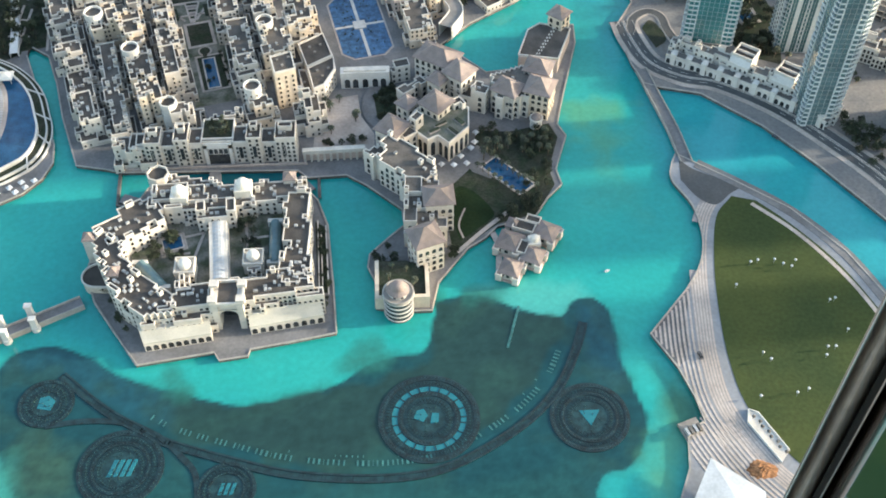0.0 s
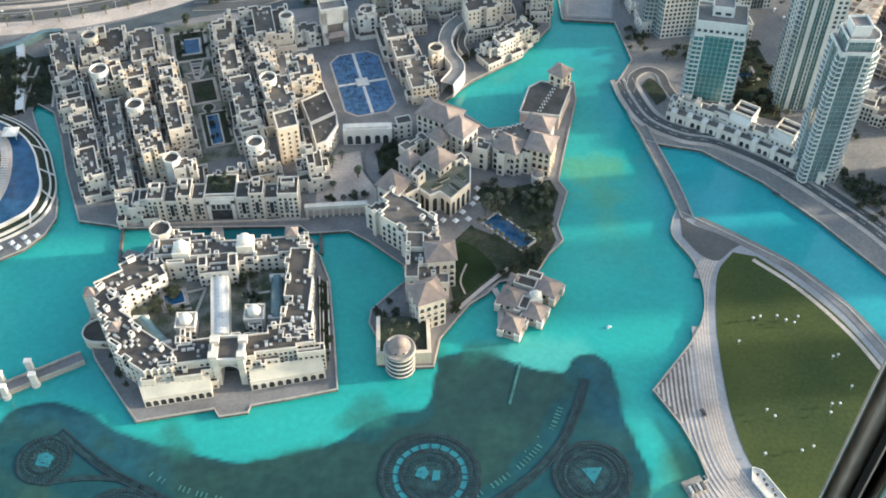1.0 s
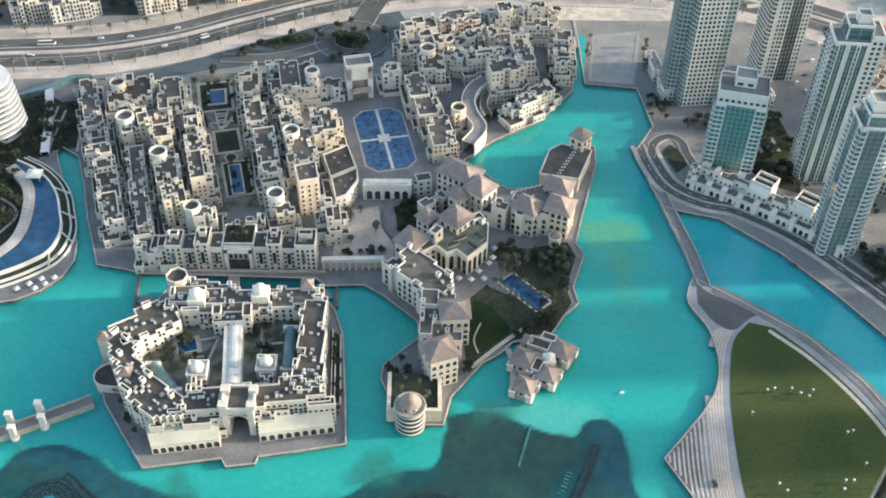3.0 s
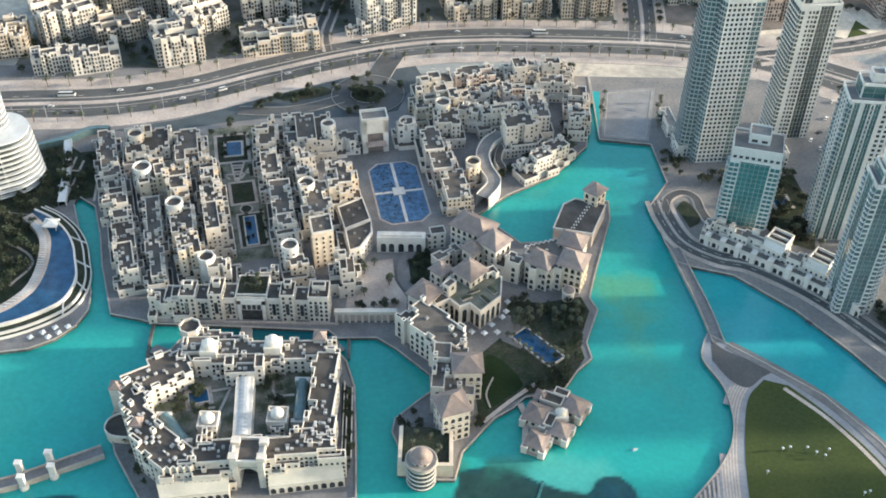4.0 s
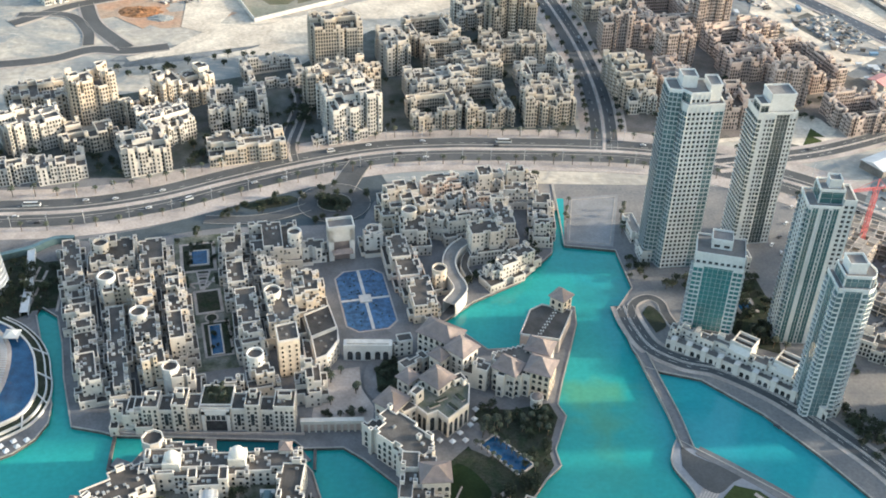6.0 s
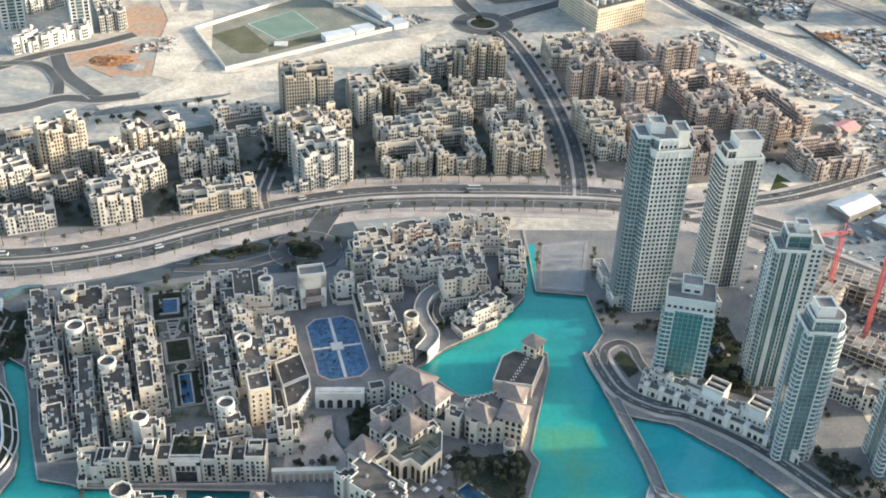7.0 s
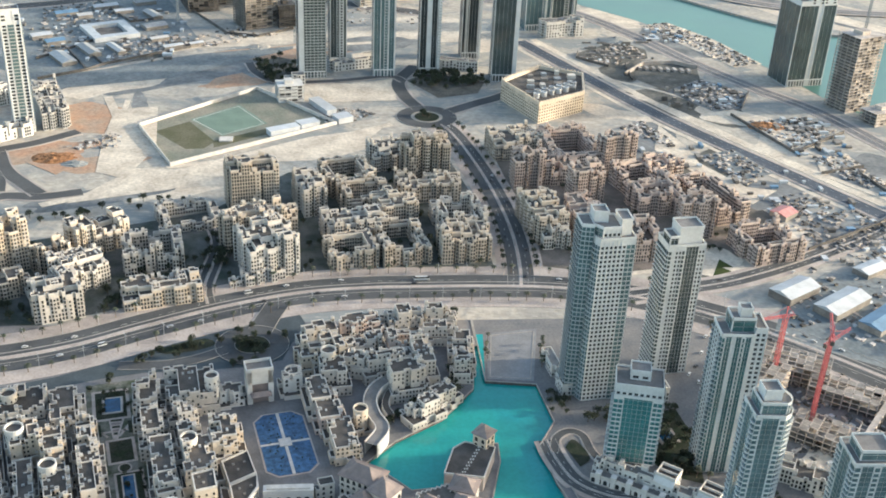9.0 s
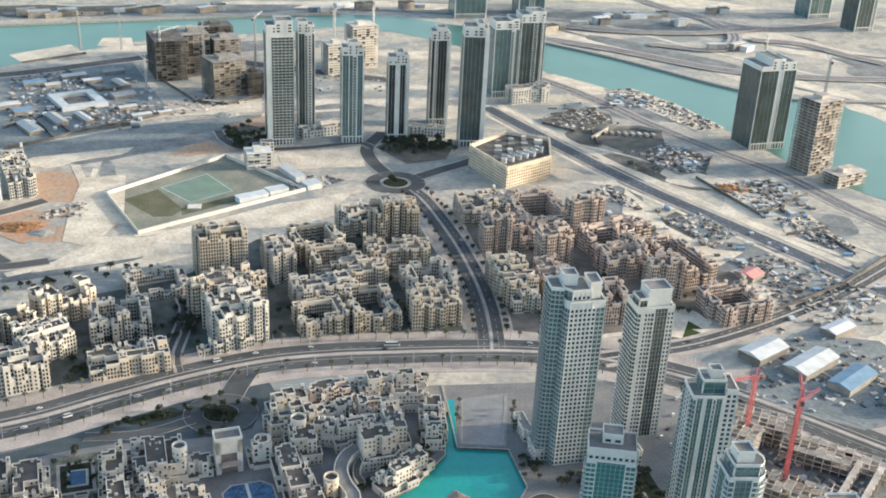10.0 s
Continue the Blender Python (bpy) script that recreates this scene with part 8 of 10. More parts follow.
# cranes
def crane(x, y, rot, h, arm, label, m=RED, luff=0.0):
    th = thing("tower_crane", x, y, rot, LAND, label, "crane", "tower cranes")
    s = Shape()
    for a in (-1, 1):
        for b in (-1, 1):
            s.beam((a * 1.2, b * 1.2, 0), (a * 1.2, b * 1.2, h), 0.38)
    z = 0.0
    k = 0
    while z < h - 2.4:
        e = -1 if k % 2 else 1
        for q in (-1.2, 1.2):
            s.beam((-e * 1.2, q, z), (e * 1.2, q, z + 2.4), 0.26)
            s.beam((q, -e * 1.2, z), (q, e * 1.2, z + 2.4), 0.26)
            s.beam((-1.2, q, z), (1.2, q, z), 0.22)
            s.beam((q, -1.2, z), (q, 1.2, z), 0.22)
        z += 2.4
        k += 1
    part("mast", s, m, th)
    s = Shape()
    up = math.tan(luff)
    for q in (-0.8, 0.8):
        s.beam((-arm * 0.3, q, h), (0, q, h), 0.4)
        s.beam((0, q, h), (arm, q, h + arm * up), 0.4)
    s.beam((0, 0, h + 1.6), (arm, 0, h + 1.0 + arm * up), 0.4)
    n = int(arm / 3)
    for i in range(n):
        a, b = arm * i / n, arm * (i + 0.5) / n
        s.beam((a, -0.8, h + a * up), (b, 0, h + 1.4 + b * up), 0.25)
        s.beam((b, 0, h + 1.4 + b * up), (arm * (i + 1) / n, 0.8, h + arm * (i + 1) / n * up), 0.25)
    part("jib", s, m, th)
    s = Shape()
    s.beam((0, 0, h), (0, 0, h + 8), 0.6)
    s.beam((0, 0, h + 8), (arm * 0.7, 0, h + 1.5 + arm * 0.7 * up), 0.2)
    s.beam((0, 0, h + 8), (-arm * 0.28, 0, h + 0.5), 0.2)
    part("tie_frame", s, m, th)
    s = Shape()
    s.box(-arm * 0.3, -1.2, h - 3, -arm * 0.2, 1.2, h)
    part("counterweight", s, DARK_CONCRETE, th)
    s = Shape()
    s.box(0.8, -1.6, h - 1.5, 2.6, -0.2, h + 0.8)
    part("driver_cab", s, m, th)
    return th


crane(316, 620, 200, 62, 26, "red lattice tower crane on the building site", RED, 0.1)
crane(336, 590, 30, 60, 20, "red lattice tower crane beside the frames", RED, 0.2)
crane(326, 572, 70, 76, 24, "red lattice tower crane on the building site", RED, 0.15)
for x, y, rot, h, a in ((-190, 1560, 40, 70, 34), (-130, 1560, 210, 78, 36), (-330, 1720, 160, 60, 34), (-270, 1730, 20, 62, 36), (-205, 1505, 120, 45, 30), (60, 1690, 60, 75, 34), (120, 1680, 130, 85, 34), (640, 1220, 80, 130, 24), (600, 1320, 50, 128, 20), (-60, 1640, 70, 74, 30)):
    crane(x, y, rot, h, a, "pale lattice tower crane over a building site", METAL, 0.1)

# fenced sports field
s = flat([(-200, 1119), (-84, 1236), (8, 1129), (-155, 1017)], LAND + 0.06)
solo("sports_ground", s, mat("dry_turf_ground", (0.26, 0.24, 0.19), 0.95, 0.25, 0.04, 0.4, 0.3, tint=(0.17, 0.18, 0.14)), "walled sports ground of dry turf", "sports ground", "structure")
OLIVE_TURF = mat("olive_turf", (0.085, 0.088, 0.045), 0.95, 0.3, 0.05, 0.5, 0.3, tint=(0.13, 0.12, 0.075))
solo("sports_field", flat([(-184, 1106), (-150, 1135), (-118, 1078), (-128, 1060), (-146, 1058)], LAND + 0.1), OLIVE_TURF, "olive practice lawn", "lawn", "structure")
solo("sports_field", flat([(-120, 1080), (-96, 1096), (-62, 1118), (-58, 1104), (-118, 1062)], LAND + 0.1), OLIVE_TURF, "olive strip of lawn", "lawn", "structure")
solo("sports_field", flat([(-150, 1141), (-100, 1186), (-66, 1130), (-112, 1094)], LAND + 0.11), mat("green_sports_turf", (0.165, 0.235, 0.185), 0.9, 0.1, 0.05, 0.6, 0.2), "pale green sports field", "sports field", "structure")
part("field_line", ribbon([(-147, 1140), (-101, 1182), (-70, 1130), (-112, 1097), (-147, 1140)], 0.5, -0.5, LAND + 0.08, LAND + 0.14), LINE, bpy.data.objects["sports_field.002"])
s = Shape()
s.box(-114, 1078, LAND, -100, 1090, LAND + 1.2)
solo("sand_box", s, CAP, "pale square paved patch on the field", "paving", "structure")
s = ribbon([(-202, 1120), (-83, 1238), (9, 1129), (-156, 1015), (-202, 1120)], 1.0, -1.0, LAND, LAND + 4)
solo("field_wall", s, CAP, "pale wall round the sports ground", "wall", "structure")
pt = [(-48, 1104, 34, 12), (-22, 1122, 22, 14), (-6, 1176, 12, 44), (16, 1140, 18, 16)]
for i, (x, y, w, d) in enumerate(pt):
    s = Shape()
    s.box(-w / 2, -d / 2, 0, w / 2, d / 2, 6)
    s.box(-w / 2 - 0.6, -d / 2 - 0.6, 6, w / 2 + 0.6, d / 2 + 0.6, 6.6)
    th = thing("field_house", x, y, 28, LAND, "low white flat-roofed house beside the field", "building", "field houses")
    part("wall", s, SHEET_WHITE, th)

# work sheds, yards and huts on the building land
def shed(x, y, w, d, rot, h, m, label):
    th = thing("work_shed", x, y, rot, LAND, label, "shed", "work sheds")
    s = Shape()
    s.box(-w / 2, -d / 2, 0, w / 2, d / 2, h)
    part("wall", s, CONCRETE, th)
    s = Shape()
    a = 0.5
    s.face([(-w / 2 - a, -d / 2 - a, h), (w / 2 + a, -d / 2 - a, h), (w / 2 + a, 0, h + d * 0.14), (-w / 2 - a, 0, h + d * 0.14)])
    s.face([(-w / 2 - a, 0, h + d * 0.14), (w / 2 + a, 0, h + d * 0.14), (w / 2 + a, d / 2 + a, h), (-w / 2 - a, d / 2 + a, h)])
    s.face([(w / 2 + a, -d / 2 - a, h), (w / 2 + a, d / 2 + a, h), (w / 2 + a, 0, h + d * 0.14)])
    s.face([(-w / 2 - a, d / 2 + a, h), (-w / 2 - a, -d / 2 - a, h), (-w / 2 - a, 0, h + d * 0.14)])
    part("sheet_roof", s, m, th)


shed(386, 753, 40, 22, 32, 7, SHEET_WHITE, "long white sheet-roofed shed")
shed(418, 731, 50, 22, 34, 7, SHEET_WHITE, "long white sheet-roofed shed")
shed(442, 706, 44, 20, 36, 6, SHEET_BLUE, "long blue sheet-roofed shed")
shed(433, 900, 20, 18, 36, 5, PINK_ROOF, "small pink sheet-roofed shed")
shed(470, 790, 30, 16, 30, 5, SHEET_WHITE, "short white sheet-roofed shed")
shed(480, 680, 50, 24, 36, 8, SHEET_WHITE, "long white sheet-roofed shed")
th = thing("site_office", -288, 1450, 27, LAND, "white square office round a dark yard", "building")
s = Shape()
for a, b, c, d in ((-30, -34, 30, -22), (-30, 22, 30, 34), (-30, -22, -18, 22), (18, -22, 30, 22)):
    s.box(a, b, 0, c, d, 6)
part("wing", s, SHEET_WHITE, th)
s = Shape()
s.box(-14, -16, 0, 14, 16, 3)
part("yard_roof", s, DARK_CONCRETE, th)
rnd = random.Random(77)
zones = [((-420, 1330), (-190, 1560), 70), ((440, 1200), (500, 1260), 10), ((500, 1030), (570, 1150), 40), ((420, 780), (560, 1000), 40), ((440, 1440), (500, 1500), 26), ((330, 930), (420, 1080), 24)]
for (x0, y0), (x1, y1), n in zones:
    s = {0: Shape(), 1: Shape(), 2: Shape(), 3: Shape()}
    for i in range(n):
        x, y = rnd.uniform(x0, x1), rnd.uniform(y0, y1)
        w, d, h = rnd.uniform(3, 11), rnd.uniform(2.5, 5), rnd.uniform(2, 3.4)
        if rnd.random() < 0.5:
            w, d = d, w
        k = rnd.choice((0, 0, 0, 1, 2, 3, 3))
        s[k].box(x, y, LAND - 0.2, x + w, y + d, LAND + h)
        s[k].box(x - 0.3, y - 0.3, LAND + h, x + w + 0.3, y + d + 0.3, LAND + h + 0.25)
    for k, m, nm in ((0, SHEET_WHITE, "white"), (1, SHEET_BLUE, "blue"), (2, DARK_CONCRETE, "dark grey"), (3, CONCRETE, "grey")):
        if s[k].f:
            solo("site_huts", s[k], m, nm + " huts and stacks scattered over the building land", "site huts", "stuff")
# earth heaps
def heap(x, y, r, h, m, label, seed):
    rnd = random.Random(seed)
    s = Shape()
    k = 18
    rows = []
    for j in range(6):
        f = j / 5
        rows.append([(x + r * (1 - f) * (1 + rnd.uniform(-0.2, 0.2)) * math.cos(2 * math.pi * i / k), y + r * 0.7 * (1 - f) * (1 + rnd.uniform(-0.2, 0.2)) * math.sin(2 * math.pi * i / k), LAND - 0.3 + h * f ** 0.7 * rnd.uniform(0.7, 1.1)) for i in range(k)])
    for j in range(5):
        for i in range(k):
            s.face([rows[j][i], rows[j][(i + 1) % k], rows[j + 1][(i + 1) % k], rows[j + 1][i]])
    solo("sand_mound", s, m, label, "mound")


heap(500, 1130, 22, 5, ORANGE, "heap of rusty orange soil", 3)
heap(-272, 1034, 24, 4, ORANGE, "heap of reddish brown soil", 4)
heap(-250, 1020, 14, 3, SAND, "heap of pale sand", 5)
heap(400, 1450, 26, 5, SAND, "heap of pale sand", 6)
heap(-90, 1400, 20, 3, SAND, "heap of pale sand", 7)
# ---- hotel with stacked balconies and a crescent pool ----
hotel = thing("curved_hotel", -297, 572, 30, LAND, "white hotel with rounded stacked balconies", "building")
def capsule(l, r, k=14):
    a = [(l + r * math.cos(t), r * math.sin(t)) for t in [-math.pi / 2 + math.pi * i / k for i in range(k + 1)]]
    return [(-60, -r)] + a + [(-60, r)]


def wavy(l, r, ph):
    """A rounded slab outline whose long sides swing in and out."""
    return [(x, y * (1 + 0.05 * math.sin(x * 0.16 + ph))) for x, y in capsule(l, r)]


for i in range(11):
    s = Shape()
    s.prism(wavy(13.0 - i * 0.25, 20.4 - (1 if i == 10 else 0), i * 0.35), 2 + i * 3.8, 2.9 + i * 3.8)
    part("balcony_slab", s, SHEET_WHITE, hotel)
s = Shape()
s.prism(capsule(10, 18.2), -0.5, 40)
part("glass_wall", s, DARK_GLASS, hotel)
for i in range(12):
    for k in (-1, 1):
        s = Shape()
        s.box(-58 + i * 5.8, k * 18.6 - 0.7, 1, -57.7 + i * 5.8, k * 18.6 + 0.7, 40)
        if i < 12:
            part("fin", s, WHITE, hotel)
for i in range(22):
    s = Shape()
    s.prism([(x * 0.7 - 4, y * 0.62 + 7) for x, y in capsule(14.6, 19)], 42 + i * 3.7, 43.0 + i * 3.7)
    part("balcony_slab", s, SHEET_WHITE, hotel)
s = Shape()
s.prism([(x * 0.7 - 4, y * 0.62 + 7) for x, y in capsule(13, 17)], 40, 124)
part("glass_wall", s, DARK_GLASS, hotel)
outer = spline([(-262, 541), (-249, 533), (-237, 521), (-229, 508), (-224, 494), (-220, 482), (-219, 472), (-221, 461), (-227, 453), (-245, 441), (-275, 430)], 5)
inner = spline([(-262, 538), (-254, 530), (-249, 524), (-244, 515), (-241, 505), (-239, 494), (-238, 482), (-239, 470), (-243, 460), (-254, 447), (-278, 436)], 5)
th = thing("crescent_pool", 0, 0, 0, LAND, "crescent-shaped deep blue pool with a white rim", "pool")
s = Shape()
for a, b, c, d in zip(outer, outer[1:], inner[1:], inner):
    s.face([(*a, 4.0), (*b, 4.0), (*c, 4.0), (*d, 4.0)][::-1])
part("pool_water", s, POOL, th)
part("outer_rim", ribbon(outer, 0.1, 1.3, -0.2, 4.7), WHITE, th)
part("inner_deck", ribbon(inner, -7.0, 0.0, -0.2, 4.15), PAVING, th)
part("planted_step", ribbon(outer, 1.3, 5.5, -0.2, 2.4), GARDEN, th)
part("lower_rim", ribbon(outer, 5.5, 6.4, -0.2, 2.9), WHITE, th)
part("terrace_step", ribbon(outer, 6.4, 8.5, -0.2, 1.2), GARDEN, th)
part("terrace_rim", ribbon(outer, 8.5, 9.2, -0.2, 1.6), WHITE, th)
for k in (12, 20, 28, 36):
    p, q = offset(outer, 1.0)[k], offset(outer, 9.0)[min(k + 3, len(outer) - 1)]
    s = Shape()
    s.beam((*p, 3.4), (*q, 1.9), 0.8, 0.8)
    part("cross_rim", s, WHITE, th)
s = Shape()
s.hip(-250, 520, -241, 528, 8.0, 2.2, 0.3)
for x, y in ((-249, 521), (-242, 521), (-249, 527), (-242, 527)):
    s.drum(x, y, 0.2, 0.2, 3.9, 8.0, 6)
part("pool_canopy", s, WHITE, th, "white pool canopy")
beds = Shape()
for k, (x, y) in enumerate(offset(inner, -3.5)[3:-4]):
    for e in (0, 2.2):
        beds.box(x - 1.0 - e, y - 0.4, LAND + 4.1, x + 0.9 - e, y + 0.4, LAND + 4.55)
solo("sun_loungers", beds, SHEET_WHITE, "rows of white sun loungers round the pool", "sun loungers", "stuff")
solo("hotel_garden", flat([(-300, 545), (-262, 540), (-246, 520), (-240, 500), (-243, 478), (-252, 462), (-272, 450), (-320, 445)], LAND + 0.1), GARDEN, "dense hotel garden with winding paths", "garden", "structure")
solo("garden_path", ribbon(spline([(-300, 500), (-280, 512), (-262, 508), (-250, 494), (-258, 474)], 6), 0.8, -0.8, LAND, LAND + 0.3), PAVING, "pale winding garden path", "path", "structure")
solo("skywalk", ribbon(spline([(-280, 612), (-262, 621), (-250, 632), (-236, 634)], 6), 1.8, -1.8, LAND, LAND + 5), BLUE_GLASS, "curved covered walkway of glass", "walkway", "structure")
for pts in ([(-262, 621), (-252, 580)], [(-252, 580), (-247, 550)]):
    solo("covered_walk", ribbon(pts, 2.5, -2.5, LAND, LAND + 4), SHEET_WHITE, "long white covered walkway beside the canal", "walkway", "structure")
solo("canal_garden", flat([(-250, 610), (-236, 612), (-228, 560), (-246, 556)], LAND + 0.1), GARDEN, "planted strip at the canal's end", "garden", "structure")

solo("hotel_garden", flat([(-300, 546), (-262, 541), (-244, 554), (-246, 606), (-262, 618), (-300, 612)], LAND + 0.09), GARDEN, "dark planted garden between hotel and canal", "garden", "structure")
for pts in ([(-246, 600), (-247, 560)], [(-252, 604), (-253, 560)], [(-236, 612), (-228, 556)], [(-262, 590), (-247, 588)], [(-256, 572), (-242, 571)], [(-244, 618), (-232, 616)]):
    solo("garden_path", ribbon(pts, 0.8, -0.8, LAND, LAND + 0.3), PAVING, "pale path through the canal garden", "path", "structure")
# ---- parasols, lamps and the pavilion on the promontory ----
def parasol_mesh():
    s, p = Shape(), Shape()
    s.drum(0, 0, 2.2, 0.12, 2.5, 3.3, 4)
    s.drum(0, 0, 2.2, 2.2, 2.3, 2.5, 4, top=False)
    p.drum(0, 0, 0.1, 0.1, 0, 2.6, 6)
    p.drum(0, 0, 0.5, 0.5, 0, 0.15, 8)
    return s, p


def parasol(x, y, z=LAND):
    if "parasol" not in UNIT:
        th = thing("parasol", x, y, 0, z, "open white parasol on a pole", "parasol", "terrace parasols")
        c, p = parasol_mesh()
        part("canopy", c, SHEET_WHITE, th)
        part("pole", p, METAL, th)
        UNIT["parasol"] = th
        return th
    return copy_thing(UNIT["parasol"], pose(x, y, z))


for x, y in ((-222, 430.5), (-217, 434), (-213, 439), (-220, 438), (-226, 434), (-232, 430), (18.4, 440.9), (25.6, 440), (30, 446.9), (36.2, 453.4), (38.7, 458.1), (39.8, 466.2), (33, 441)):
    parasol(x, y, LAND)


def lamp_globe(x, y):
    if "lamp" not in UNIT:
        th = thing("lawn_lamp", x, y, 0, LAND, "white globe lamp on a thin post", "lamp", "lawn lamps")
        s = Shape()
        s.drum(0, 0, 0.12, 0.09, 0, 2.6, 6)
        part("post", s, METAL, th)
        s = Shape()
        s.dome(0, 0, 0.75, 3.0, 0.75, 10, 4)
        s.drum(0, 0, 0.4, 0.75, 2.5, 3.0, 10, top=False)
        part("globe", s, SHEET_WHITE, th)
        UNIT["lamp"] = th
        return th
    return copy_thing(UNIT["lamp"], pose(x, y, LAND))


for x, y in ((179, 360), (183, 361), (192, 361), (196, 358), (200, 356), (203, 360), (168, 345), (214, 333), (217, 334), (218, 314), (205, 304), (209, 304), (203, 299), (165, 277), (183, 278), (189, 280), (172, 302), (175, 298)):
    lamp_globe(x, y)
th = thing("white_tent", 0, 0, 0, LAND, "large white tensioned tent roof on posts", "tent")
s = Shape()
e = [(133, 243), (154, 225), (150, 196), (121, 222)]
mid = (140, 222, 6.9)
for i in range(4):
    a, b = e[i], e[(i + 1) % 4]
    s.face([(*a, 6.0), (*b, 6.0), mid])
    s.face([(*a, 5.6), (*a, 6.0), (*b, 6.0), (*b, 5.6)])
part("roof_sheet", s, SHEET_WHITE, th)
for x, y in e:
    s = Shape()
    s.drum(x, y, 0.25, 0.25, 0, 6, 8)
    part("post", s, METAL, th)
th = thing("cafe_terrace", 0, 0, 0, LAND, "low white-walled terrace with dark parasols beside the lawn", "terrace")
s = flat([(156, 264), (158, 271), (162, 269), (172, 248), (167, 242)], 0.5)
part("floor", s, CAP, th)
part("low_wall", ribbon([(167, 242), (156, 264), (158, 271), (162, 269), (172, 248)], 0.25, -0.25, 0, 1.4), WHITE, th)
for i in range(8):
    s = Shape()
    x, y = 159 + i * 1.4 + (i % 2), 266 - i * 2.8
    s.drum(x, y, 0.12, 0.12, 0.5, 2.6, 6)
    s.drum(x, y, 1.0, 0.1, 2.6, 3.2, 8)
    part("dark_parasol", s, DARK_CONCRETE, th)
heap(157, 239, 8, 2.2, ORANGE, "mound of bare orange earth", 11)
th = thing("jetty_deck", 129, 262, 20, 0.5, "small grey boat deck with canopies at the shore", "jetty")
s = Shape()
s.box(-5, -5, 0, 5, 5, 1.6)
part("deck", s, CONCRETE, th)
for i in range(4):
    s = Shape()
    s.box(-4 + i * 2.2, -3, 1.6, -2.6 + i * 2.2, 1, 3.4)
    part("canopy", s, DARK_CONCRETE if i % 2 else METAL, th)
th = thing("small_boat", 103, 361, 20, 0.1, "small white boat on the lake", "boat")
s = Shape()
s.prism([(-1.4, -0.5), (0.8, -0.5), (1.7, 0), (0.8, 0.5), (-1.4, 0.5)], -0.2, 0.5)
s.box(-0.8, -0.4, 0.5, 0.4, 0.4, 1.1)
part("hull", s, SHEET_WHITE, th)

# ---- building plots and tracks on the sand ----
PALE_SAND = mat("pale_dug_sand", (0.64, 0.56, 0.45), 0.95, 0.25, 0.04, 0.3, 0.5, tint=(0.47, 0.40, 0.32), depth=0.8)
GREY_SAND = mat("grey_gravel_sand", (0.12, 0.13, 0.135), 0.95, 0.3, 0.03, 0.25, 0.5, tint=(0.22, 0.225, 0.22), depth=0.8)
ROSE_SAND = mat("rosy_dug_earth", (0.42, 0.25, 0.16), 0.95, 0.3, 0.05, 0.3, 0.5, tint=(0.36, 0.27, 0.20), depth=0.8)
SCRUB = mat("dark_scrub_ground", (0.075, 0.075, 0.065), 0.95, 0.35, 0.06, 0.3, 0.6, tint=(0.135, 0.13, 0.115), depth=0.8)
PLOTS = []


def blob(x, y, rx, ry, rot, seed, m, label):
    rnd = random.Random(seed)
    ph = [rnd.uniform(0, 6.28) for _ in range(4)]
    c, q = math.cos(radians(rot)), math.sin(radians(rot))
    pts = []
    for i in range(40):
        t = 2 * math.pi * i / 40
        r = 1 + 0.16 * math.sin(2 * t + ph[0]) + 0.12 * math.sin(3 * t + ph[1]) + 0.08 * math.sin(5 * t + ph[2]) + 0.05 * math.sin(9 * t + ph[3])
        a, b = rx * r * math.cos(t), ry * r * math.sin(t)
        pts.append((x + a * c - b * q, y + a * q + b * c))
    PLOTS.append(seed)
    solo("sand_plot", flat(pts, LAND - 0.11 + 0.0045 * len(PLOTS)), m, label, "ground", "structure")


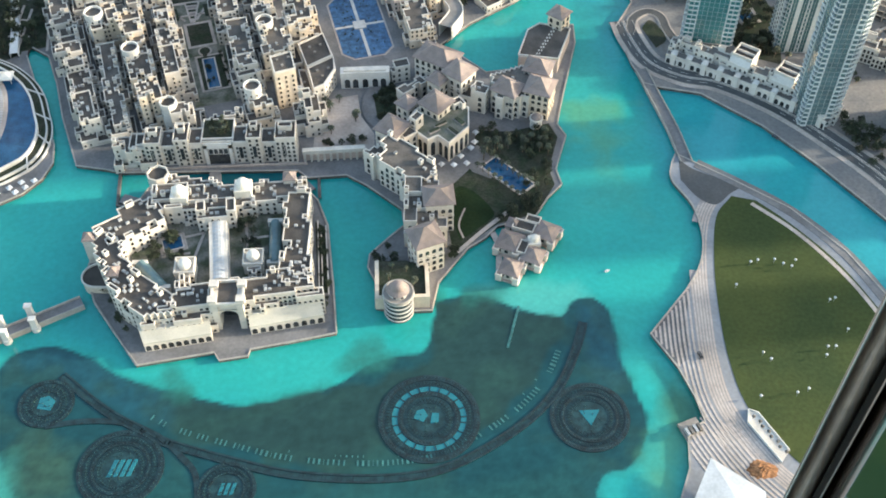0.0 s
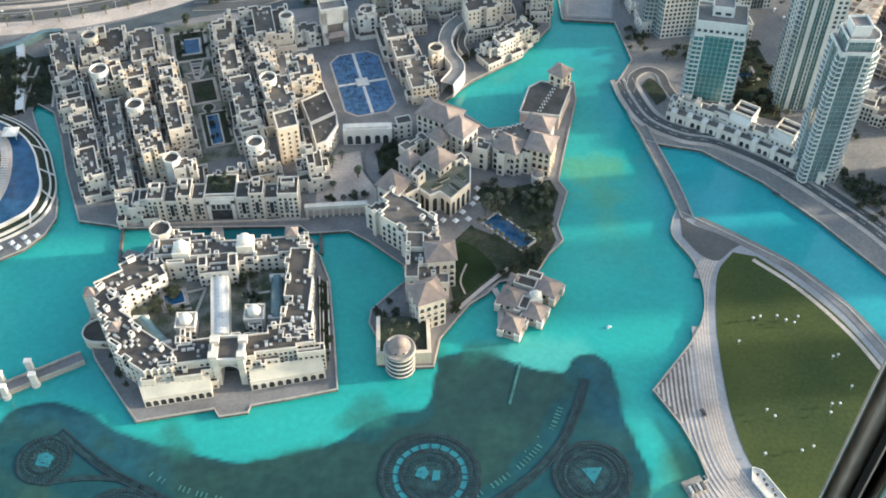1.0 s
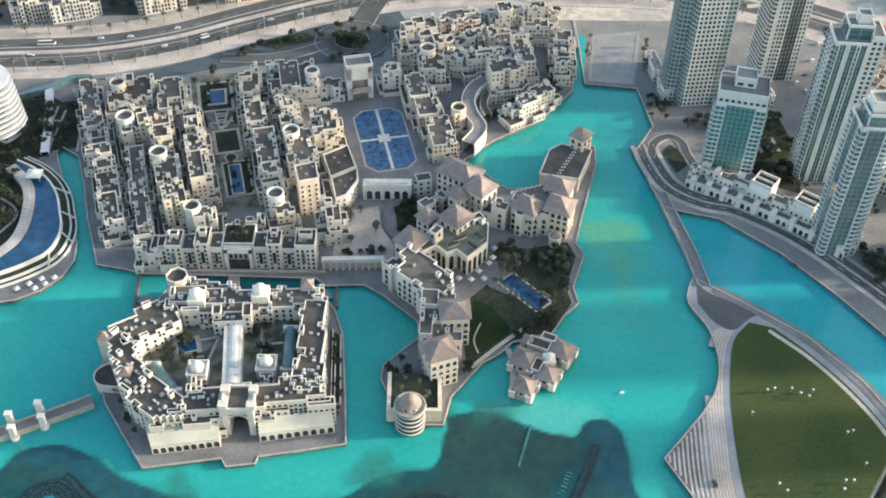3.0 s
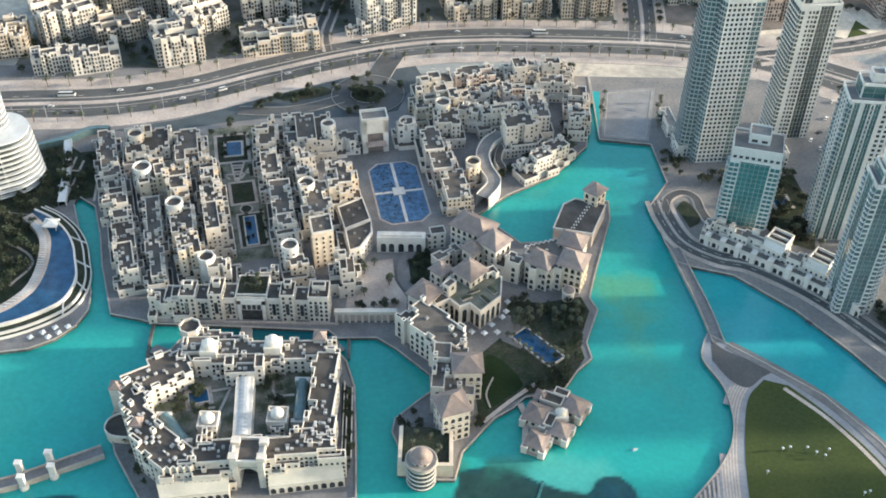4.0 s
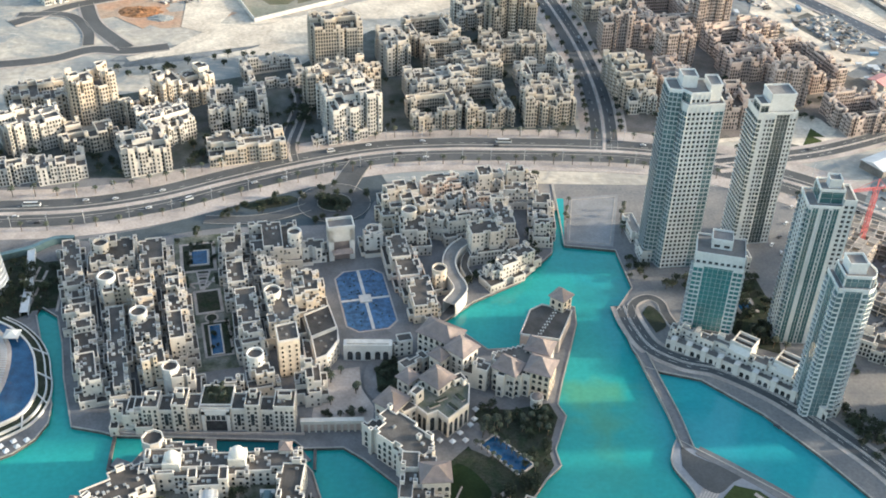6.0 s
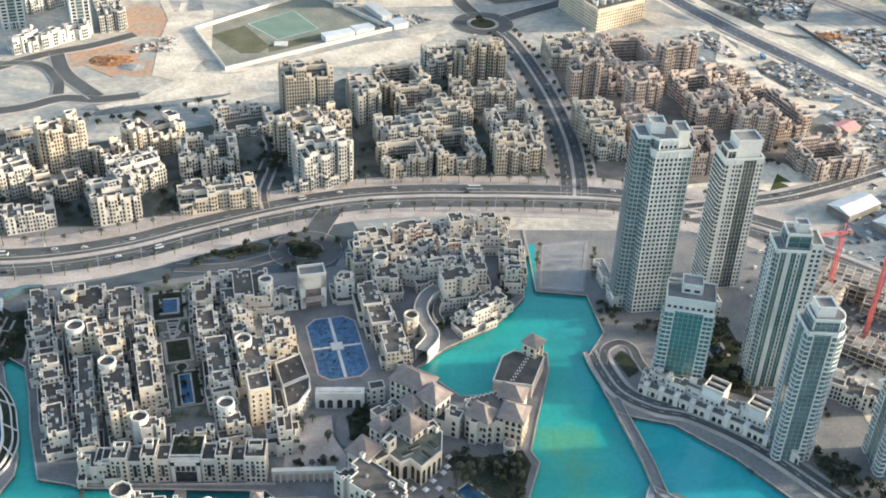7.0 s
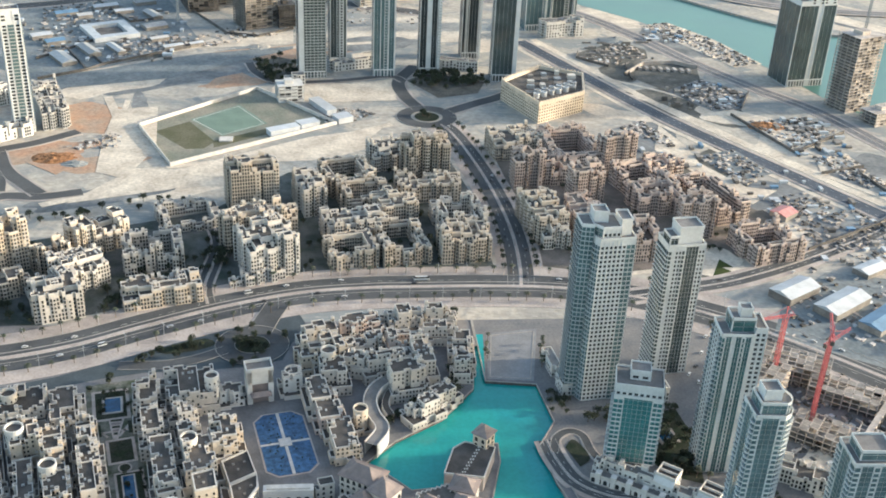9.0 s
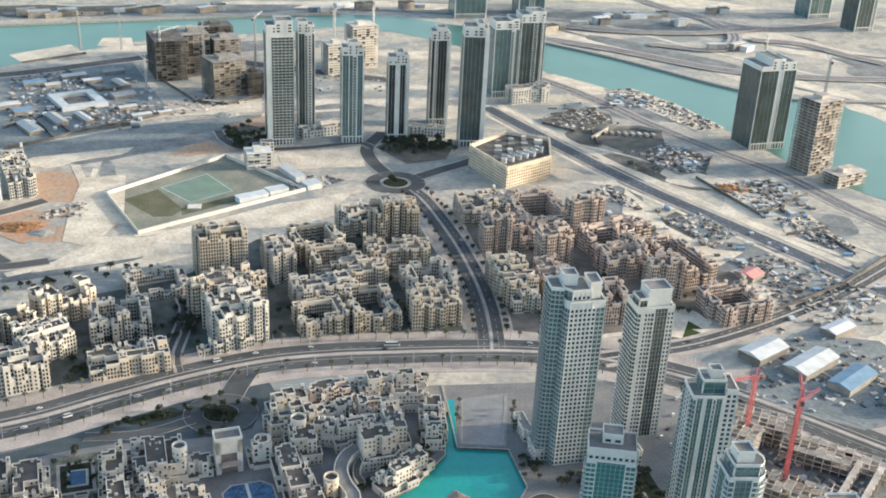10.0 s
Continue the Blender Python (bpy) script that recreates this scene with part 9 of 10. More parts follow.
rnd = random.Random(21)
for x, y, rx, ry, rot, k in ((-150, 1310, 190, 40, 30, 1), (-60, 1380, 120, 30, 20, 2), (-30, 1236, 60, 30, 30, 0), (40, 1240, 40, 26, 20, 0), (-256, 1146, 34, 60, 60, 2), (-200, 1090, 26, 70, 10, 0), (-250, 1250, 60, 30, 40, 0), (-212, 1190, 10, 34, 5, 1), (-60, 1010, 130, 24, 32, 0), (-190, 960, 90, 22, 25, 1),
                            (-226, 1020, 44, 20, 20, 2), (-288, 1050, 60, 22, 20, 2), (-110, 1261, 44, 14, 24, 2), (430, 1200, 60, 70, 30, 3), (470, 1160, 40, 30, -30, 0), (385, 1320, 50, 30, 50, 3), (500, 1080, 40, 30, 40, 0), (560, 1010, 50, 30, 60, 1), (360, 1110, 30, 60, -30, 1), (400, 1020, 50, 30, 40, 3), (440, 950, 40, 30, 40, 1), (330, 1170, 40, 20, -30, 0), (470, 860, 40, 30, 30, 1), (420, 860, 30, 20, 40, 0),
                            (-330, 1420, 140, 60, 20, 1), (-260, 1360, 80, 30, 30, 3), (-330, 1500, 80, 50, 10, 0), (480, 1440, 60, 60, 40, 1), (420, 1560, 60, 40, -40, 0), (330, 1620, 70, 40, 20, 0), (120, 1480, 120, 60, 5, 0), (60, 1420, 80, 26, 10, 1), (230, 1420, 50, 30, 20, 0), (-350, 1700, 140, 30, 22, 0), (-60, 1760, 120, 30, 12, 1), (200, 1720, 80, 30, -10, 0),
                            (500, 1850, 150, 40, -45, 0), (620, 1740, 140, 40, -50, 1), (760, 1560, 120, 50, -55, 0), (700, 1950, 220, 60, -30, 1), (900, 1800, 200, 60, -50, 0), (400, 2050, 240, 50, -10, 1), (100, 2080, 220, 40, 0, 0), (-200, 2020, 200, 40, 8, 1), (-420, 1990, 160, 50, 10, 3), (1000, 1600, 160, 60, -50, 1), (850, 1420, 100, 40, -60, 0), (600, 2200, 300, 60, -10, 0),
                            (330, 800, 40, 30, 20, 0), (300, 780, 20, 14, 20, 3), (380, 640, 50, 40, -40, 0), (350, 500, 60, 60, 20, 0), (450, 560, 60, 40, -40, 1), (520, 760, 40, 30, 40, 0)):
    nm = ("patch of pale dug sand", "patch of grey gravelly ground", "patch of rosy dug earth", "patch of dark scrubby ground")[k]
    blob(x, y, rx, ry, rot, 300 + len(PLOTS), (PALE_SAND, GREY_SAND, ROSE_SAND, SCRUB)[k], nm)
for pts, w in (([(-250, 1210), (-232, 1155), (-215, 1093), (-199, 1041), (-195, 999), (-207, 961), (-262, 926)], 5), ([(-226, 1200), (-222, 1130), (-208, 1060)], 3), ([(-160, 1012), (-60, 1045), (20, 1100), (70, 1130)], 4), ([(-330, 1290), (-200, 1330), (-60, 1395), (60, 1425)], 5), ([(330, 1260), (400, 1190), (470, 1060), (560, 930)], 4), ([(350, 1290), (440, 1210), (520, 1060), (600, 930)], 3), ([(380, 960), (430, 1010), (450, 1060)], 3),
               ([(450, 1930), (560, 1800), (720, 1600), (900, 1400)], 6), ([(430, 2000), (700, 1900), (900, 1780), (1100, 1700)], 7), ([(560, 1960), (760, 1700), (980, 1500)], 5), ([(-500, 1960), (-200, 2010), (100, 2040), (420, 2000)], 8), ([(250, 790), (310, 800), (360, 800)], 3)):
    PLOTS.append(0)
    solo("dirt_track", ribbon(spline(pts, 6), w, -w, LAND - 0.3, LAND - 0.11 + 0.0045 * len(PLOTS)), PALE_SAND if w < 6 else GREY_SAND, "pale wheel-worn dirt track across the plots", "track", "structure")
solo("highway_verge", ribbon(offset(HIGH_LINE, 22), 6, -5, LAND - 0.2, LAND + 0.10), PALE_SAND, "pale dusty verge beside the highway", "verge", "structure")
solo("highway_verge", ribbon(offset(HIGH_LINE, -19), 3, -3, LAND - 0.2, LAND + 0.09), PALE_SAND, "pale dusty verge beside the highway", "verge", "structure")


def plot(poly, m, label):
    """A cleared piece of building land with straight edges."""
    PLOTS.append(0)
    solo("building_plot", flat(poly, LAND - 0.11 + 0.0045 * len(PLOTS)), m, label, "ground", "structure")


# blue-grey gravel of the yards; one strip uses it as painted shadow
GRIT_AND_SHADE = mat("blue_grey_gravel_and_shade", (0.145, 0.170, 0.175), 0.95, 0.3, 0.05, 0.3, 0.5, tint=(0.21, 0.225, 0.225), depth=0.6)
plot([(-298, 1024), (-293, 1063), (-265, 1068), (-240, 1030), (-262, 994)], ROSE_SAND, "dug plot of rosy earth beside the street")
plot([(-235, 1170), (-190, 1180), (-176, 1060), (-196, 985), (-226, 1000), (-234, 1090)], PALE_SAND, "trampled pale sand round the dirt track")
plot([(-190, 1010), (-150, 1006), (-20, 1092), (60, 1120), (40, 1080), (-60, 1020), (-150, 960), (-240, 930)], PALE_SAND, "pale sand strip behind the flats")
solo("verge", flat([(322, 776), (334, 776), (350, 800), (342, 815)], LAND + 0.2), GRASS, "green verge beside the street", "verge", "structure")
plot([(340, 800), (352, 786), (420, 808), (446, 830), (430, 850), (400, 800)], PALE_SAND, "pale sandy bank round the flats")
# the far towers' shadow on the sand, laid as a blue-grey strip
plot([(-341, 1265), (-162, 1368), (-45, 1404), (-45, 1393), (-184, 1276), (-327, 1229)], GRIT_AND_SHADE, "blue-grey strip beside the site fence, a painted tower shadow")
plot([(345, 690), (372, 740), (430, 790), (500, 772), (520, 700), (470, 650), (420, 640)], GRIT_AND_SHADE, "grey yard round the work sheds")
plot([(-341, 1270), (-291, 1304), (-329, 1375), (-358, 1338)], GRIT_AND_SHADE, "fenced lot of blue-grey gravel")
plot([(-276, 1324), (-233, 1356), (-264, 1450), (-291, 1409)], ROSE_SAND, "fenced lot of rosy earth")
plot([(-321, 1583), (-269, 1505), (-238, 1519), (-290, 1598)], GRIT_AND_SHADE, "grey storage yard")
plot([(-208, 1367), (-164, 1390), (-45, 1415), (-47, 1475), (-99, 1443), (-148, 1436)], PALE_SAND, "pale sand strip beside the far street")
plot([(-144, 1249), (-90, 1278), (-104, 1297), (-134, 1277)], ROSE_SAND, "patch of rosy earth")
plot([(-400, 1643), (-318, 1701), (-351, 1755), (-429, 1687)], PALE_SAND, "pale concrete quay yard by the creek")
plot([(-310, 1749), (-251, 1736), (-264, 1803), (-309, 1800)], PALE_SAND, "pale concrete quay yard by the creek")
plot([(-96, 1327), (-64, 1359), (-44, 1349), (-29, 1278), (-70, 1259), (-75, 1297)], SCRUB, "dark planted corner at the far towers")
plot([(-22, 1241), (78, 1280), (80, 1205), (-13, 1195)], PALE_SAND, "pale sandy lot beside the sports ground")
plot([(327, 1369), (363, 1335), (425, 1371), (432, 1408), (399, 1445), (334, 1391)], SCRUB, "dark dug pit of a building site")
plot([(377, 1302), (415, 1245), (472, 1290), (480, 1330), (454, 1350), (410, 1343)], SCRUB, "dark dug pit of a building site")
plot([(415, 1245), (472, 1290), (518, 1240), (490, 1186), (453, 1175)], GREY_SAND, "grey half-built foundation lot")
plot([(452, 1521), (495, 1425), (534, 1338), (577, 1353), (545, 1457), (499, 1540)], PALE_SAND, "pale storage yard along the creek")
plot([(508, 1121), (568, 1110), (587, 1115), (512, 1051)], PALE_SAND, "pale sandy yard")
plot([(391, 1043), (439, 1061), (461, 998), (418, 981)], GRIT_AND_SHADE, "blue-grey gravel lot beside the flats")
plot([(520, 1033), (562, 1051), (565, 1014), (512, 997)], PALE_SAND, "pale sandy yard")
plot([(374, 1132), (388, 1071), (389, 1025), (419, 965), (448, 956), (412, 925), (380, 990), (350, 1060)], PALE_SAND, "pale sand beside the flats")
for pts in ([(-340, 1265), (-290, 1299), (-275, 1319), (-165, 1401)], [(-328, 1377), (-291, 1302)], [(-317, 1397), (-276, 1322)], [(-334, 1610), (-268, 1499), (-241, 1513)], [(-206, 1587), (-135, 1454), (-92, 1443), (-47, 1481)], [(-358, 1338), (-328, 1377), (-300, 1420)], [(516, 1061), (585, 1110)], [(553, 996), (563, 946)], [(387, 1342), (381, 1282)], [(470, 1164), (504, 1051)], [(490, 1186), (518, 1240)], [(334, 1391), (327, 1369), (363, 1335)], [(-400, 1640), (-318, 1698)], [(512, 997), (565, 1014)], [(430, 830), (520, 880), (600, 945)]):
    solo("site_fence", ribbon(pts, 0.7, -0.7, LAND - 0.2, LAND + 3.2), DARK_CONCRETE, "dark sheet fence round a building plot", "fence", "structure")
th = thing("pit_wall", 0, 0, 0, LAND, "pale retaining wall along a dug pit", "wall")
part("wall", ribbon([(377, 1302), (396, 1325), (410, 1343), (454, 1350), (480, 1330)], 1.0, -1.0, -0.3, 5), PALE_CONCRETE, th)
for i in range(8):
    s = Shape()
    s.box(400 + i * 9, 1322 - i * 1.5, -0.3, 404 + i * 9, 1333 - i * 1.5, 3.5)
    part("buttress", s, PALE_CONCRETE, th)
plot([(-418, 1581), (-332, 1626), (-243, 1656), (-207, 1536), (-166, 1419), (-216, 1364), (-270, 1310), (-346, 1269), (-420, 1320)], GRIT_AND_SHADE, "wide blue-grey gravel yard of the site camp")
plot([(96, 1274), (127, 1301), (151, 1292), (192, 1271), (179, 1231), (130, 1214)], SCRUB, "dark planted green before the far towers")
road("tower_street", spline([(-98, 1334), (-86, 1295), (-57, 1264), (10, 1270), (74, 1288), (93, 1271)], 6), 5, "dark street along the far towers' foot", 0, False, 2, LAND + 0.04)
for i, (pts, w) in enumerate((([(700, 2181), (784, 2010), (869, 1938), (981, 1964), (1181, 2064)], 9), ([(440, 1830), (542, 1760), (690, 1640), (860, 1600), (1100, 1600)], 10), ([(811, 1849), (895, 1821), (944, 1746), (987, 1693)], 8), ([(784, 2010), (790, 1877), (720, 1772), (609, 1805)], 7), ([(420, 1960), (560, 1900), (720, 1890), (869, 1938)], 8))):
    road("flyover", spline(pts, 8), w, "pale grey road of the far interchange", 1.5, False, 6, LAND + 1.0 + 0.3 * i, PAVING_GREY)
rnd = random.Random(64)
for x, y in ((748, 1793), (619, 2021), (539, 1969), (470, 1898), (676, 2026), (-435, 1951), (-381, 1963), (-279, 1985), (39, 2023), (103, 2052), (210, 2061), (-150, 2010), (820, 2080), (720, 1960)):
    for k in range(3):
        w, d, h = rnd.uniform(14, 40), rnd.uniform(8, 18), rnd.uniform(4, 14)
        th = thing("far_block", x + rnd.uniform(-30, 30), y + rnd.uniform(-18, 18), rnd.uniform(0, 40), LAND, "low pale far block beyond the creek", "building", "far blocks")
        q = Shape()
        q.box(-w / 2, -d / 2, -0.4, w / 2, d / 2, h)
        part("wall", q, rnd.choice((PALE_CONCRETE, CONCRETE, SHEET_WHITE)), th)
        q = Shape()
        q.box(-w / 2 - 0.4, -d / 2 - 0.4, h, w / 2 + 0.4, d / 2 + 0.4, h + 0.8)
        part("roof", q, rnd.choice((UNIT_GREY, FLAT_ROOF, SHEET_WHITE)), th)
# camp of long sheds beside the far towers
for x, y, w, d, rot, m, nm in ((-314, 1567, 34, 16, 27, SHEET_WHITE, "white"), (-263, 1592, 30, 15, 27, UNIT_GREY, "grey"), (-361, 1531, 30, 16, 27, SHEET_BLUE, "blue"), (-334, 1520, 20, 14, 27, UNIT_GREY, "grey"), (-349, 1403, 24, 16, 30, SHEET_BLUE, "blue"), (-372, 1427, 26, 16, 30, SHEET_WHITE, "white"), (-243, 1530, 36, 14, -58, UNIT_GREY, "grey"), (-233, 1476, 30, 20, 30, UNIT_GREY, "grey"), (-300, 1369, 44, 15, -58, UNIT_GREY, "grey"), (-268, 1376, 40, 10, -58, UNIT_GREY, "grey"), (-325, 1335, 46, 18, -58, UNIT_GREY, "grey"), (-198, 1388, 26, 10, 30, SHEET_WHITE, "white"), (-170, 1400, 18, 8, 30, SHEET_WHITE, "white"), (-285, 1545, 26, 12, 27, SHEET_WHITE, "white"), (-220, 1420, 24, 10, 30, UNIT_GREY, "grey")):
    shed(x, y, w, d, rot, 5, m, "long %s sheet-roofed shed of the site camp" % nm)
# stacks of material and rubble that litter the sites
def litter(poly, n, seed, m, label, big=(1.2, 6.0), tall=(0.5, 2.2), ang=0.5):
    """n low boxes and slabs strewn over a lot."""
    rnd = random.Random(seed)
    s = Shape()
    xs, ys = [p[0] for p in poly], [p[1] for p in poly]
    px = np.array([rnd.uniform(min(xs), max(xs)) for _ in range(n * 3)])
    py = np.array([rnd.uniform(min(ys), max(ys)) for _ in range(n * 3)])
    ok = inside_by(px, py, poly) > 3
    for x, y in list(zip(px[ok], py[ok]))[:n]:
        w, d, h = rnd.uniform(*big) / 2, rnd.uniform(*big) / 3, rnd.uniform(*tall)
        a = ang + rnd.choice((0, math.pi / 2)) + rnd.uniform(-0.15, 0.15)
        c, q = math.cos(a), math.sin(a)
        s.prism([(x + u * c - v * q, y + u * q + v * c) for u, v in ((-w, -d), (w, -d), (w, d), (-w, d))], LAND - 0.3, LAND + h)
    solo("site_stacks", s, m, label, "site stacks", "stuff")


k = 0
for poly, n in (([(-360, 1340), (-300, 1420), (-270, 1500), (-330, 1610), (-400, 1560)], 130), ([(-276, 1324), (-165, 1401), (-200, 1440), (-264, 1450)], 90), ([(327, 1369), (363, 1335), (425, 1371), (432, 1408), (399, 1445)], 80), ([(415, 1245), (472, 1290), (518, 1240), (490, 1186), (453, 1175)], 130), ([(452, 1521), (495, 1425), (534, 1338), (577, 1353), (545, 1457), (499, 1540)], 190), ([(480, 1150), (505, 1060), (585, 1110), (560, 1160)], 90), ([(391, 1043), (439, 1061), (461, 998), (418, 961)], 60), ([(360, 1150), (384, 1071), (370, 1060), (320, 1120)], 50), ([(430, 930), (470, 960), (560, 850), (480, 790), (430, 850)], 120), ([(510, 1040), (562, 1051), (575, 960), (540, 960)], 70),
                ([(-30, 1130), (20, 1190), (60, 1160), (10, 1125)], 30), ([(-280, 1050), (-220, 1110), (-205, 1060)], 30), ([(290, 520), (290, 640), (390, 640), (390, 520)], 150), ([(-250, 1420), (-100, 1500), (-60, 1450), (-160, 1390)], 50), ([(340, 690), (420, 800), (500, 760), (460, 660)], 60), ([(-100, 1500), (-60, 1600), (160, 1600), (140, 1500)], 60)):
    for m, nm in ((PALE_CONCRETE, "pale"), (DARK_CONCRETE, "dark"), (SHEET_WHITE, "white")):
        k += 1
        litter(poly, n if m is not SHEET_WHITE else n // 5, 900 + k, m, nm + " stacks of building material on the site")

# low walls and half-built foundations
th = thing("foundation_walls", 0, 0, 0, LAND, "half-built foundation walls in a dug plot", "building site")
rnd = random.Random(31)
for i in range(16):
    s = Shape()
    x, y = rnd.uniform(330, 430), rnd.uniform(1360, 1440)
    s.box(x, y, 0, x + rnd.uniform(2, 18), y + rnd.uniform(1, 3), rnd.uniform(1.5, 5))
    part("low_wall", s, CONCRETE, th)
for i in range(24):
    s = Shape()
    x, y = rnd.uniform(400, 470), rnd.uniform(1180, 1260)
    s.box(x, y, 0, x + rnd.uniform(1, 8), y + rnd.uniform(1, 6), rnd.uniform(1.5, 6))
    part("low_wall", s, DARK_CONCRETE if i % 2 else CONCRETE, th)

# ---- vehicles ----
def car_meshes(length, wide, high, cab):
    b, c, w = Shape(), Shape(), Shape()
    l, k = length / 2, wide / 2
    b.prism([(-l, -k * 0.9), (-l * 0.9, -k), (l * 0.9, -k), (l, -k * 0.85), (l, k * 0.85), (l * 0.9, k), (-l * 0.9, k), (-l, k * 0.9)], 0.35, high * 0.58)
    x0, x1 = -l * cab, l * (cab - 0.25 if cab < 0.9 else cab)
    lo = [(x0, -k * 0.9), (x1, -k * 0.9), (x1, k * 0.9), (x0, k * 0.9)]
    hi = [(x0 * 0.85, -k * 0.75), (x1 * 0.75, -k * 0.75), (x1 * 0.75, k * 0.75), (x0 * 0.85, k * 0.75)]
    for i in range(4):
        j = (i + 1) % 4
        c.face([(*lo[i], high * 0.58), (*lo[j], high * 0.58), (*hi[j], high), (*hi[i], high)], 1)
    c.face([(*p, high) for p in hi], 0)
    return b, c


KINDS = {}


def vehicle(kind, x, y, rot, z=LAND + 0.3):
    size, paint, nm = {"car": ((4.6, 1.9, 1.5, 0.7), CAR_WHITE, "white saloon car on the road"), "dark_car": ((4.6, 1.9, 1.5, 0.7), CAR_DARK, "dark saloon car on the road"), "bus": ((13, 2.8, 3.3, 0.98), CAR_WHITE, "long white bus on the road"), "van": ((6.5, 2.3, 2.7, 0.95), CAR_WHITE, "white van on the road")}[kind]
    if kind not in KINDS:
        th = thing("bus" if kind == "bus" else "van" if kind == "van" else "car", x, y, rot, z, nm, "bus" if kind == "bus" else "car", "road traffic")
        b, c = car_meshes(*size)
        part("body", b, paint, th)
        part("cabin", c, [paint, GLASS], th)
        for a in (-0.62, 0.62):
            for e in (-1, 1):
                s = Shape()
                cx, cy = a * size[0] / 2, e * size[1] / 2 * 0.95
                ring = [(cx + 0.36 * math.cos(t), 0.36 + 0.36 * math.sin(t)) for t in [2 * math.pi * i / 10 for i in range(10)]]
                for q in (-0.12, 0.12):
                    s.face([(p[0], cy + q, p[1]) for p in (ring if q < 0 else ring[::-1])])
                for i in range(10):
                    p, r = ring[i], ring[(i + 1) % 10]
                    s.face([(p[0], cy - 0.12, p[1]), (p[0], cy + 0.12, p[1]), (r[0], cy + 0.12, r[1]), (r[0], cy - 0.12, r[1])])
                part("wheel", s, RUBBER, th)
        KINDS[kind] = th
        return th
    return copy_thing(KINDS[kind], pose(x, y, z, 0, 0, rot))


def along(line, f, side):
    l = offset(line, side)
    i = min(int(f * (len(l) - 1)), len(l) - 2)
    a, b = l[i], l[i + 1]
    return a[0], a[1], math.degrees(math.atan2(b[1] - a[1], b[0] - a[0]))


rnd = random.Random(55)
vehicle("bus", *along(BOULEVARD, 0.575, 11))
vehicle("bus", *along(BOULEVARD, 0.16, 10))
vehicle("van", *along(BOULEVARD, 0.40, 12))
vehicle("van", *along(BOULEVARD, 0.28, -10))
for i in range(22):
    vehicle(rnd.choice(("car", "car", "dark_car")), *along(BOULEVARD, rnd.uniform(0.06, 0.9), rnd.choice((5, 10, 13, -4.5, -10, -13))))
for i in range(10):
    vehicle(rnd.choice(("car", "dark_car")), *along(NORTH_ROAD, rnd.uniform(0.05, 0.95), rnd.choice((3.5, 8, -4, -8))))
vehicle("dark_car", 141, 303, 100)
for x, y, r in ((262, 640, 60), (266, 630, 70), (272, 600, 60), (268, 612, 65), (270, 650, 40), (280, 668, 50), (290, 690, 45), (262, 470, 20), (270, 445, 50), (216, 455, -50), (300, 705, 40), (262, 585, 80), (330, 778, 20), (400, 790, 30)):
    vehicle(rnd.choice(("car", "dark_car", "car")), x, y, r, LAND + 0.25)

# ---- street lamps ----
def street_lamp(x, y, rot):
    if "street" not in UNIT:
        th = thing("street_lamp", x, y, rot, LAND + 0.1, "tall grey street lamp with two arms", "street lamp", "street lamps")
        s = Shape()
        s.drum(0, 0, 0.22, 0.12, 0, 10, 6)
        part("pole", s, METAL, th)
        s = Shape()
        s.beam((0, -2.2, 10.2), (0, 2.2, 10.2), 0.16)
        s.box(-0.25, -2.8, 10.1, 0.25, -1.8, 10.3, bottom=True)
        s.box(-0.25, 1.8, 10.1, 0.25, 2.8, 10.3, bottom=True)
        part("lamp_arm", s, METAL, th)
        UNIT["street"] = th
        return
    copy_thing(UNIT["street"], pose(x, y, LAND + 0.1, 0, 0, rot))


for side in (18.5, -18.5):
    run = 0.0
    l = offset(BOULEVARD, side)
    for a, b in zip(l, l[1:]):
        run += math.hypot(b[0] - a[0], b[1] - a[1])
        if run > 24 and -310 < a[0] < 330:
            run = 0.0
            street_lamp(a[0], a[1], math.degrees(math.atan2(b[1] - a[1], b[0] - a[0])))

# ---- trees and palms ----
def palm_model(seed, high):
    rnd = random.Random(seed)
    th = thing("palm_tree", 0, 0, 0, LAND, "date palm with a ragged grey-green crown", "palm tree", "palms")
    s = Shape()
    s.drum(0, 0, 0.32, 0.2, -0.2, high, 6)
    part("trunk", s, BARK, th)
    s = Shape()
    for i in range(15):
        a = 2 * math.pi * i / 15 + rnd.uniform(-0.2, 0.2)
        lift, far = rnd.uniform(-0.3, 1.1), rnd.uniform(2.2, 3.0)
        c, d = math.cos(a), math.sin(a)
        w = 0.42
        pts = [(0.1, 0.2), (far * 0.4, 0.55 + lift * 0.6), (far * 0.75, 0.2 + lift * 0.5), (far, -0.9 + lift * 0.3)]
        for (r0, z0), (r1, z1), w0, w1 in zip(pts, pts[1:], (0.15, w, w * 0.9), (w, w * 0.9, 0.06)):
            for e in (-1, 1):
                s.face([(c * r0, d * r0, high + z0), (c * r1, d * r1, high + z1), (c * r1 - d * w1 * e, d * r1 + c * w1 * e, high + z1 - 0.2), (c * r0 - d * w0 * e, d * r0 + c * w0 * e, high + z0 - 0.2)])
    part("crown", s, PALM, th)
    return th


